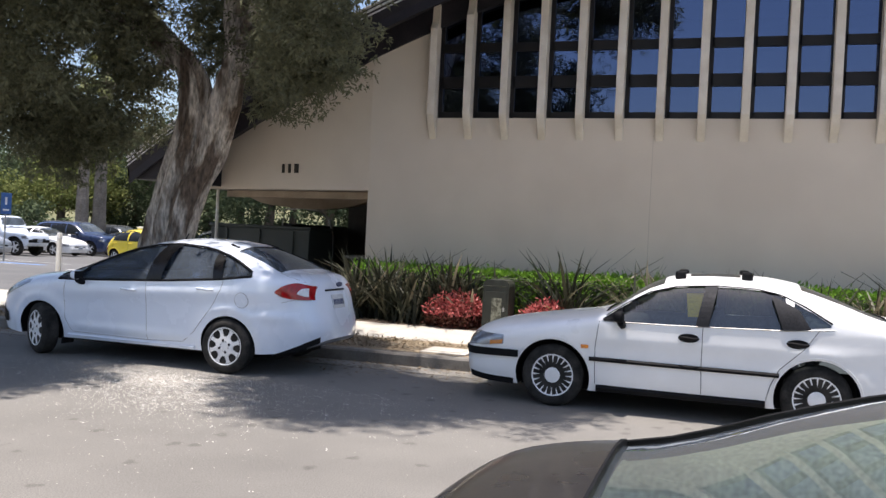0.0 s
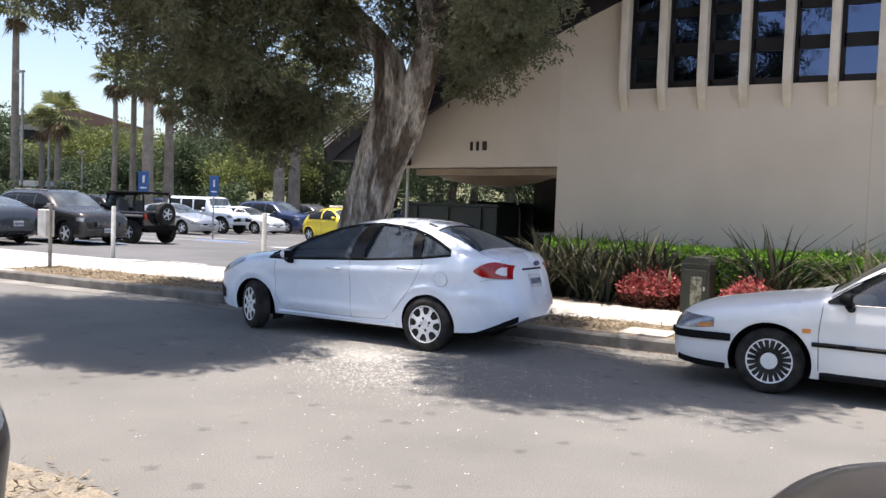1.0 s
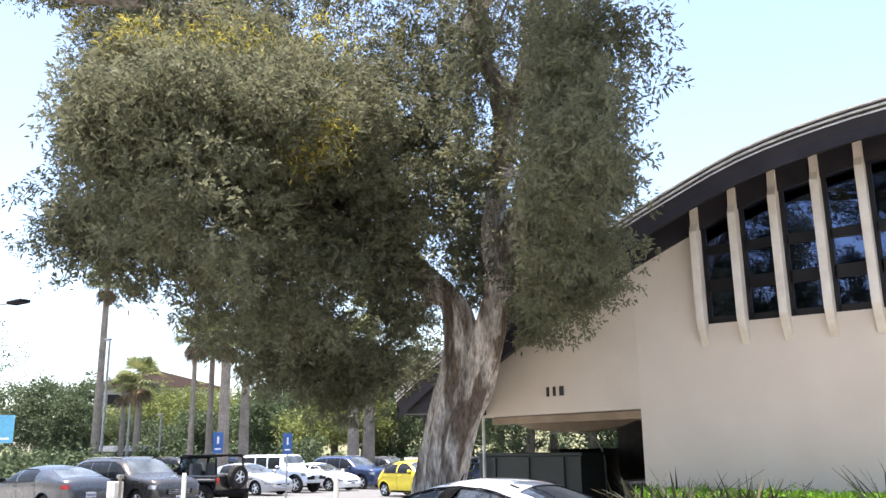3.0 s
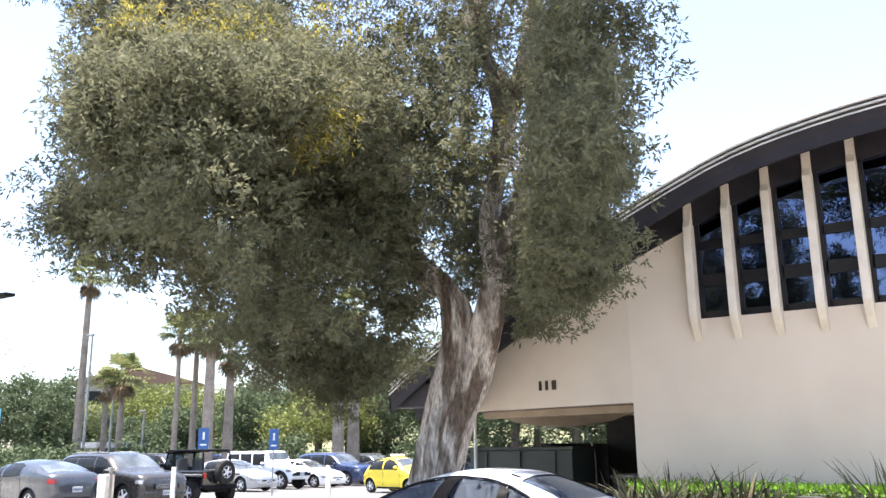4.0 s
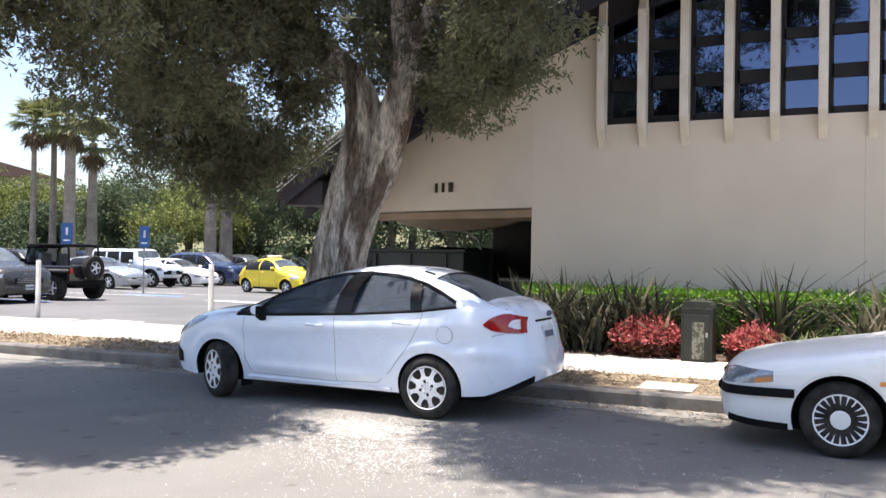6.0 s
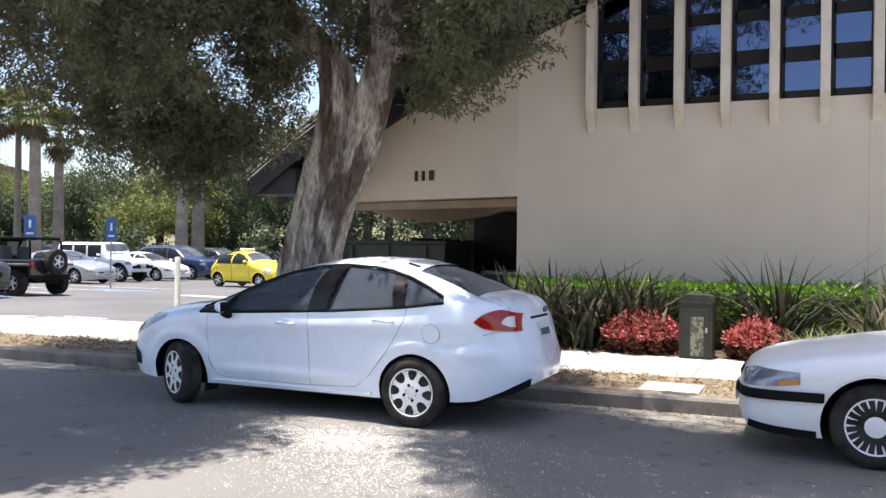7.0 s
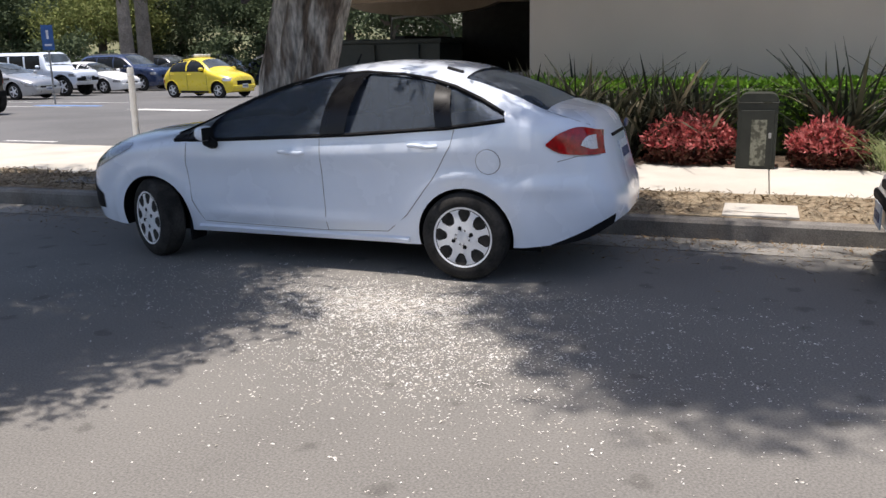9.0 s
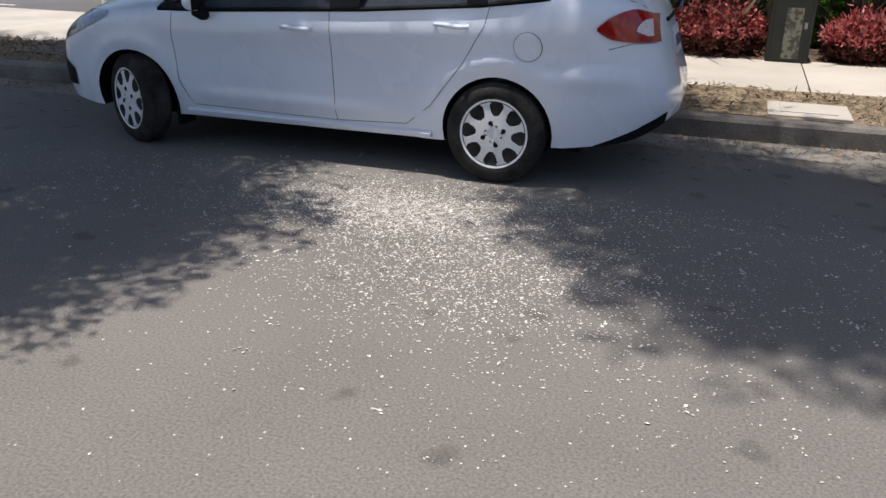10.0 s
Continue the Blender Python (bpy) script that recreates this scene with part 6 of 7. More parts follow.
for s in (-1, 1):
    # black window surround with the front quarter and the pillar
    part("window_seal", line_on_side(sh, [(1.06, 0.89), (1.5, 0.905), (2.5, 0.955), (3.2, 1.01), (3.58, 1.06)], s, 0.014), black_plastic, sedan)
    part("window_seal", line_on_side(sh, [(x, arcw(x) + 0.008) for x in (1.07, 1.3, 1.6, 1.9, 2.2, 2.5, 2.8, 3.0, 3.2, 3.4, 3.56)], s, 0.015), black_plastic, sedan)
    part("front_quarter", side_patch(sh, lambda x: belt(x), lambda x: arcw(x) + 0.006, 1.06, 1.36, 0.012, s, 8, 4), gloss_black, sedan, "black plastic triangle at the mirror")
    part("door_pillar", side_patch(sh, lambda x: belt(x), lambda x: arcw(x) + 0.008, 2.275, 2.465, 0.014, s, 4, 8, 0.07), gloss_black, sedan, "black pillar between the side windows", smooth=True)
    part("rear_pillar", side_patch(sh, lambda x: belt(x), lambda x: arcw(x) + 0.008, 3.125, 3.24, 0.014, s, 4, 8, -0.06), gloss_black, sedan, smooth=True)
    part("door_seam", line_on_side(sh, [(1.17, 0.89), (1.15, 0.72), (1.17, 0.45), (1.25, 0.30)], s, 0.003), seam_grey, sedan)
    part("door_seam", line_on_side(sh, [(2.27, 0.945), (2.27, 0.6), (2.28, 0.285)], s, 0.003), seam_grey, sedan)
    part("door_seam", line_on_side(sh, [(3.25, 1.02), (3.22, 0.90), (3.09, 0.68), (2.90, 0.43), (2.74, 0.30), (2.25, 0.28), (1.25, 0.295)], s, 0.003), seam_grey, sedan)
    part("sill", line_on_side(sh, [(1.2, 0.25), (2.0, 0.247), (2.9, 0.25)], s, 0.02), white_paint, sedan)
    handle(sedan, sh, 2.05, 0.83, s, white_paint)
    handle(sedan, sh, 3.03, 0.895, s, white_paint)
    mirror(sedan, sh, 1.40, 0.945, s, white_paint, 0.82)
    # tail lamp wrapping round the corner
    lo = curve([(3.86, 0.90), (3.94, 0.855), (4.05, 0.838), (4.22, 0.828)])
    hi = curve([(3.86, 0.915), (3.95, 0.975), (4.08, 1.01), (4.22, 0.965)])
    lamp = part("tail_lamp", side_patch(sh, lo, hi, 3.86, 4.205, 0.012, s, 18, 8), red_lens, sedan, "red tail lamp", smooth=True)
    part("reversing_lens", side_patch(sh, lambda x: 0.895 - 0.028 * min((x - 4.085) / 0.06, 1), lambda x: 0.90 + 0.055 * min((x - 4.085) / 0.05, 1) ** 0.6, 4.085, 4.175, 0.019, s, 8, 4), clear_lamp, lamp, "white lens", smooth=True)
    lo = curve([(0.05, 0.60), (0.3, 0.69), (0.66, 0.83)])
    hi = curve([(0.05, 0.70), (0.2, 0.80), (0.4, 0.85), (0.66, 0.86)])
    lamp = part("headlamp", side_patch(sh, lo, hi, 0.05, 0.64, 0.006, s, 14, 5), lamp_mirror, sedan, "swept-back clear headlamp", smooth=True)
    part("lens", side_patch(sh, lo, hi, 0.045, 0.645, 0.014, s, 14, 5), clear_lens, lamp, smooth=True)
    part("lamp_bowl", side_patch(sh, lambda x: lo(x) + 0.03, lambda x: hi(x) - 0.03, 0.16, 0.32, 0.009, s, 6, 4), black_plastic, lamp, "dark lamp bowl")
    part("fog_lamp_surround", side_patch(sh, lambda x: 0.33, lambda x: 0.54 - 0.5 * (x - 0.06), 0.07, 0.25, 0.008, s, 6, 4), black_plastic, sedan, "black fog lamp surround")
    part("bumper_skirt", side_patch(sh, lambda x: sh.zb(x) - 0.005, lambda x: sh.zb(x) + 0.004 + 0.06 * min((x - 3.85) / 0.25, 1), 3.85, 4.2, 0.006, s, 14, 2), black_plastic, sedan, "black lower bumper skirt")
    part("bumper_seam", line_on_side(sh, [(3.92, 0.80), (4.05, 0.83), (4.18, 0.825)], s, 0.0025), seam_grey, sedan)
    part("mud_flap", box(1.11, 1.125, s * 0.72 - 0.09, s * 0.72 + 0.09, 0.14, 0.32), black_plastic, sedan)
bm = bmesh.new()
add_lathe(bm, [(0.0, 0.078), (0.004, 0.078), (0.005, 0.07)], "y", 28)
for v in bm.verts:
    v.co = Vector((3.47 + v.co.x, -(sh.side(3.47 + v.co.x, 0.80 + v.co.z) + 0.0015 + v.co.y), 0.80 + v.co.z))
bmesh.ops.recalc_face_normals(bm, faces=bm.faces)
cap = part("fuel_flap", bm, white_paint, sedan)
ring = [(3.47 + 0.08 * math.cos(a), 0.80 + 0.08 * math.sin(a)) for a in [2 * math.pi * k / 24 for k in range(25)]]
part("flap_gap", add_tube(bmesh.new(), [(x, -(sh.side(x, z) + 0.001), z) for x, z in ring], 0.003, 5, False), seam_grey, cap)
part("boot_seam", add_tube(bmesh.new(), [(x, y, sh.over(x, y) + 0.001) for x, y in [(3.84, -0.62), (3.95, -0.63), (4.06, -0.6), (4.14, -0.52)]], 0.003, 5), seam_grey, sedan)
part("boot_trim", box(4.20, 4.242, -0.24, 0.24, 0.915, 0.935, 0.004), black_plastic, sedan, "dark strip over the number plate")
part("badge", add_lathe(bmesh.new(), [(0, 0.05), (0.01, 0.045)], "y", 16), plate_ink, sedan, "dark oval badge", m=pose(4.2, 0, 0.99, 0, 0, -90) @ Matrix.Diagonal((1.5, 1, 0.6, 1)))
plate(sedan, 4.245, 0.80, 1)
part("grille", box(-0.008, 0.02, -0.36, 0.36, 0.36, 0.50, 0.02), black_plastic, sedan)
part("dashboard", box(1.2, 1.55, -0.66, 0.66, 0.75, 0.92, 0.06), seat_cloth, sedan)
part("roof_aerial", add_tube(bmesh.new(), [(2.15, 0, 1.39), (2.2, 0, 1.48)], [0.012, 0.004], 6), black_plastic, sedan)
for s in (-1, 1):
    part("roof_rail_cap", line_on_side(sh, [(3.05, 1.375), (3.17, 1.345)], s, 0.016, 0.0), black_plastic, sedan)
reshape(sedan, lambda x, z: -0.12 * min(max((x - 3.5) / 0.75, 0), 1) ** 1.5 * min(max((z - 0.6) / 0.45, 0), 1.1) + 0.03 * min(max((x - 3.7) / 0.5, 0), 1) * math.exp(-((z - 0.48) / 0.14) ** 2)
        + 0.09 * min(max((0.7 - x) / 0.7, 0), 1) ** 1.5 * min(max((z - 0.5) / 0.3, 0), 1))
sedan.matrix_world = pose(-7.74, 8.975, 0.0)

# ---- the off-white hatchback behind it
sh = Shape(4.45,
           [(0, 0.55), (0.05, 0.65), (0.2, 0.735), (0.6, 0.82), (1.0, 0.885), (1.25, 0.925), (1.42, 0.985), (1.65, 1.15), (1.85, 1.265), (2.1, 1.325), (2.45, 1.345), (2.8, 1.34), (3.1, 1.30), (3.4, 1.205), (3.75, 1.07), (4.0, 1.0), (4.25, 0.955), (4.38, 0.9), (4.45, 0.72)],
           [(0, 0.32), (0.08, 0.22), (0.5, 0.19), (3.5, 0.19), (4.05, 0.26), (4.45, 0.42)],
           [(0, 0.46), (0.03, 0.58), (0.12, 0.71), (0.35, 0.80), (0.8, 0.845), (1.6, 0.855), (3.3, 0.855), (3.85, 0.81), (4.18, 0.74), (4.38, 0.6), (4.45, 0.4)],
           [(0, 0.44), (0.3, 0.58), (0.9, 0.70), (1.3, 0.80), (1.8, 0.85), (3.0, 0.88), (3.7, 0.89), (4.15, 0.85), (4.45, 0.58)],
           [(0, 2.6), (0.8, 2.9), (1.3, 2.8), (2.2, 2.8), (3.2, 2.7), (4.0, 2.8), (4.45, 3.0)])
sh.crease = [(0.01, 0.70, 1.0, 3.9, 0.010, 0.06)]
sh.flare = [(0.93, 0.3, 0.40, 0.012), (3.27, 0.3, 0.40, 0.012)]
belt2 = curve([(1.38, 0.868), (2.3, 0.88), (3.1, 0.91), (3.4, 0.945)])
arc2 = curve([(1.38, 0.88), (1.6, 1.03), (1.8, 1.145), (2.05, 1.215), (2.4, 1.238), (2.75, 1.23), (2.95, 1.19), (3.15, 1.10), (3.38, 0.96)])
saab = build_car("white_hatchback", "off-white five-door hatchback parked at the kerb with black roof rack feet", sh, cream_paint, (0.93, 3.27), 0.303, 0.205, 20, "thin",
                 [(1.55, 2.30, lambda x: belt2(x), lambda x: arc2(x)), (2.33, 2.98, lambda x: belt2(x), lambda x: arc2(x)), (3.05, 3.35, lambda x: belt2(x) + 0.01, lambda x: arc2(x) - 0.008)],
                 [(1.40, 1.92, 0.66, 0.56), (3.12, 3.85, 0.54, 0.62)], glass=car_glass, arch=0.055, stations=80, rows=26,
                 seats=[(1.85, -0.36, seat_cloth, 1.0), (1.85, 0.36, seat_cloth, 1.0), (2.75, -0.3, seat_cloth, 0.95), (2.75, 0.3, seat_cloth, 0.95)])
for s in (-1, 1):
    part("window_seal", line_on_side(sh, [(1.40, 0.862), (2.0, 0.868), (3.0, 0.896), (3.38, 0.93)], s, 0.005), galv, saab)
    part("window_seal", line_on_side(sh, [(x, arc2(x) + 0.008) for x in (1.42, 1.6, 1.8, 2.05, 2.4, 2.75, 2.95, 3.15, 3.36)], s, 0.008), black_plastic, saab)
    part("door_pillar", side_patch(sh, lambda x: belt2(x), lambda x: arc2(x) + 0.006, 2.225, 2.335, 0.013, s, 4, 8, 0.07), pillar_trim, saab, "grey pillar between the side windows")
    part("rear_pillar", side_patch(sh, lambda x: belt2(x), lambda x: arc2(x) + 0.004, 2.96, 3.19, 0.013, s, 6, 8, -0.1), pillar_trim, saab)
    part("front_quarter", side_patch(sh, lambda x: belt2(x), lambda x: arc2(x), 1.39, 1.57, 0.010, s, 6, 4), black_plastic, saab)
    part("side_moulding", line_on_side(sh, [(1.28, 0.50), (2.2, 0.495), (2.95, 0.495)], s, 0.021, 0.008), black_plastic, saab, "black rubbing strip")
    part("door_seam", line_on_side(sh, [(1.36, 0.86), (1.33, 0.6), (1.34, 0.27)], s, 0.0035), grey_plastic, saab)
    part("door_seam", line_on_side(sh, [(2.29, 0.895), (2.29, 0.5), (2.3, 0.26)], s, 0.0035), grey_plastic, saab)
    part("door_seam", line_on_side(sh, [(3.26, 0.92), (3.15, 0.75), (2.95, 0.55), (2.88, 0.4), (2.85, 0.26)], s, 0.0035), grey_plastic, saab)
    part("sill", line_on_side(sh, [(1.35, 0.225), (2.2, 0.222), (2.85, 0.225)], s, 0.035), black_plastic, saab, "black sill trim")
    h = handle(saab, sh, 2.17, 0.765, s, black_plastic, 0.17)
    part("handle_cup", side_patch(sh, lambda x: 0.765 - 0.04 * math.sqrt(max(1 - ((x - 2.17) / 0.095) ** 2, 0)), lambda x: 0.765 + 0.04 * math.sqrt(max(1 - ((x - 2.17) / 0.095) ** 2, 0)), 2.075, 2.265, 0.003, s, 10, 3), black_plastic, h)
    h = handle(saab, sh, 3.09, 0.785, s, black_plastic, 0.17)
    part("handle_cup", side_patch(sh, lambda x: 0.785 - 0.04 * math.sqrt(max(1 - ((x - 3.09) / 0.095) ** 2, 0)), lambda x: 0.785 + 0.04 * math.sqrt(max(1 - ((x - 3.09) / 0.095) ** 2, 0)), 2.995, 3.185, 0.003, s, 10, 3), black_plastic, h)
    mirror(saab, sh, 1.56, 0.91, s, black_plastic, 0.85)
    lo = curve([(0.0, 0.525), (0.2, 0.535), (0.46, 0.57)])
    hi = curve([(0.0, 0.60), (0.15, 0.66), (0.46, 0.655)])
    lamp = part("headlamp", side_patch(sh, lo, hi, 0.012, 0.44, 0.004, s, 12, 4), lamp_mirror, saab, "clear wrap-round headlamp", smooth=True)
    part("indicator", side_patch(sh, lambda x: lo(x) + 0.004, lambda x: lo(x) + 0.042, 0.3, 0.43, 0.008, s, 6, 3), orange_lens, lamp, "orange indicator lens", smooth=True)
    part("lens", side_patch(sh, lo, hi, 0.008, 0.445, 0.014, s, 12, 4), clear_lens, lamp, smooth=True)
    part("bumper", side_patch(sh, lambda x: 0.435 + 0.03 * x, lambda x: 0.512 + 0.02 * x, 0.0, 0.60, 0.028, s, 14, 3), black_plastic, saab, "black front bumper strip", smooth=True)
    part("chin", side_patch(sh, lambda x: sh.zb(x) - 0.01, lambda x: sh.zb(x) + 0.05, 0.02, 0.55, 0.006, s, 8, 2), black_plastic, saab)
    part("side_repeater", side_patch(sh, lambda x: 0.595, lambda x: 0.63, 1.2, 1.27, 0.012, s, 3, 2), orange_lens, saab, "orange side repeater")
    part("arch_lip", line_on_side(sh, [(0.93 + 0.375 * math.cos(a), max(0.305 + 0.375 * math.sin(a), 0.25)) for a in [math.pi * k / 14 for k in range(15)]], s, 0.005), cream_paint, saab)
    part("arch_lip", line_on_side(sh, [(3.27 + 0.375 * math.cos(a), max(0.305 + 0.375 * math.sin(a), 0.25)) for a in [math.pi * k / 14 for k in range(15)]], s, 0.005), cream_paint, saab)
    part("tail_lamp", side_patch(sh, lambda x: 0.70, lambda x: 0.84, 4.12, 4.4, 0.006, s, 8, 3), red_lens, saab, "red tail lamp", smooth=True)
    for x in (2.06, 2.66):
        part("rack_foot", box(x - 0.05, x + 0.05, s * 0.44 - 0.04, s * 0.44 + 0.04, sh.over(x, 0.44) - 0.01, sh.over(x, 0.44) + 0.07, 0.02), black_plastic, saab, "black roof rack foot")
part("sunroof", top_patch(sh, 2.15, 2.6, 0.36, 0.36, 0.004, 4, 6), far_glass, saab, "dark sunroof panel")
part("bumper_front", box(-0.02, 0.03, -0.48, 0.48, 0.437, 0.51, 0.02), black_plastic, saab)
part("grille", box(0.0, 0.03, -0.26, 0.26, 0.54, 0.60, 0.01), black_plastic, saab)
part("dashboard", box(1.42, 1.72, -0.66, 0.66, 0.70, 0.86, 0.06), seat_cloth, saab)
plate(saab, -0.03, 0.4, -1)
saab.matrix_world = pose(-1.87, 9.07, 0.0)
card = tagged(put("window_card", mesh_of("window_card", [(0.17, -0.81, 0.95), (0.30, -0.81, 0.955), (0.35, -0.73, 1.175), (0.15, -0.73, 1.165)], [(0, 1, 2, 3)], [yellow_card]), None, pose(0.11, 9.14, 0.0)), "yellow card standing inside the car's side window", "card")

# ---- dark sedans parked on the near side
dark_shape = Shape(4.6,
                   [(0, 0.60), (0.05, 0.70), (0.3, 0.80), (0.9, 0.92), (1.2, 0.97), (1.6, 1.17), (2.0, 1.35), (2.3, 1.40), (2.7, 1.425), (3.25, 1.39), (3.55, 1.325), (3.84, 1.225), (4.02, 1.15), (4.14, 1.115), (4.27, 1.10), (4.38, 1.08), (4.48, 1.025), (4.55, 0.94), (4.6, 0.78)],
                   [(0, 0.32), (0.08, 0.2), (0.5, 0.17), (3.6, 0.18), (4.3, 0.28), (4.6, 0.42)],
                   [(0, 0.48), (0.04, 0.62), (0.15, 0.74), (0.5, 0.84), (1.2, 0.875), (3.5, 0.88), (4.0, 0.84), (4.35, 0.77), (4.53, 0.66), (4.6, 0.5)],
                   [(0, 0.5), (0.4, 0.66), (1.2, 0.84), (2.5, 0.92), (3.7, 0.95), (4.2, 0.935), (4.45, 0.88), (4.6, 0.62)],
                   [(0, 2.4), (0.8, 2.7), (1.3, 2.6), (2.2, 2.5), (3.4, 2.5), (4.0, 3.2), (4.6, 3.2)])
belt3 = curve([(1.15, 0.94), (2.5, 0.98), (3.75, 1.05)])
arc3 = curve([(1.15, 0.95), (1.6, 1.15), (2.0, 1.28), (2.4, 1.305), (2.9, 1.3), (3.3, 1.22), (3.75, 1.06)])


def dark_sedan(label, m, glass, cloth):
    c = build_car("dark_sedan", label, dark_shape, dusty_black, (0.9, 3.6), 0.315, 0.21, 5, "wide",
                  [(1.4, 2.25, lambda x: belt3(x), lambda x: arc3(x)), (2.35, 3.2, lambda x: belt3(x), lambda x: arc3(x))], [(1.25, 2.05, 0.70, 0.55), (3.42, 4.18, 0.58, 0.71)], glass=glass, lining=cloth, stations=70, group="dark cars on the near side",
                  seats=[(1.8, -0.36, cloth, 1.05), (1.8, 0.36, cloth, 1.05), (2.85, -0.36, cloth, 1.08), (2.85, 0.36, cloth, 1.08)])
    for s in (-1, 1):
        lo = curve([(0.02, 0.60), (0.3, 0.69), (0.6, 0.80)])
        hi = curve([(0.02, 0.68), (0.25, 0.80), (0.6, 0.83)])
        lamp = part("headlamp", side_patch(dark_shape, lo, hi, 0.02, 0.6, 0.004, s, 12, 5), lamp_mirror, c, "clear headlamp with bright reflector", smooth=True)
        part("lens", side_patch(dark_shape, lo, hi, 0.015, 0.605, 0.014, s, 12, 5), clear_lens, lamp, smooth=True)
        part("indicator", side_patch(dark_shape, lambda x: lo(x) + 0.02, lambda x: lo(x) + 0.05, 0.42, 0.52, 0.009, s, 4, 2), orange_lens, lamp)
        part("tail_lamp", side_patch(dark_shape, lambda x: 0.60, lambda x: 0.76, 4.3, 4.56, 0.006, s, 8, 3), red_lens, c, smooth=True)
        handle(c, dark_shape, 2.1, 0.86, s, black_paint)
        handle(c, dark_shape, 3.1, 0.9, s, black_paint)
        mirror(c, dark_shape, 1.35, 1.0, s, black_paint)
        part("pillar", side_patch(dark_shape, lambda x: belt3(x), lambda x: arc3(x), 2.25, 2.35, 0.003, s, 3, 4), black_plastic, c)
    part("grille", box(-0.012, 0.02, -0.4, 0.4, 0.45, 0.62, 0.02), black_plastic, c)
    part("screen_seal", add_tube(bmesh.new(), [(4.183, y, dark_shape.over(4.183, y) + 0.001) for y in np.linspace(-0.7, 0.7, 13)], 0.004, 5), black_plastic, c)
    for s in (-1, 1):
        part("screen_seal", add_tube(bmesh.new(), [(3.42 + 0.76 * k / 8, s * (0.58 + 0.13 * k / 8), dark_shape.over(3.42 + 0.76 * k / 8, 0.58 + 0.13 * k / 8) - 0.001) for k in range(9)], 0.004, 5), black_plastic, c)
    part("parcel_shelf", box(3.45, 4.12, -0.62, 0.62, 0.9, 0.94), cloth, c)
    plate(c, 4.6, 0.72, 1)
    c.matrix_world = m
    return c


dark_sedan("black sedan parked on the near side, seen from behind", pose(-0.13 + 4.78, 1.5, 0.0, 0, 0, 180) @ Matrix.Scale(1.035, 4), screen_glass, seat_pale)
dark_sedan("black sedan parked on the near side beside the leaf drift", pose(-2.81, 1.62, 0.0, 0, 0, 180), dark_car_glass, seat_cloth)


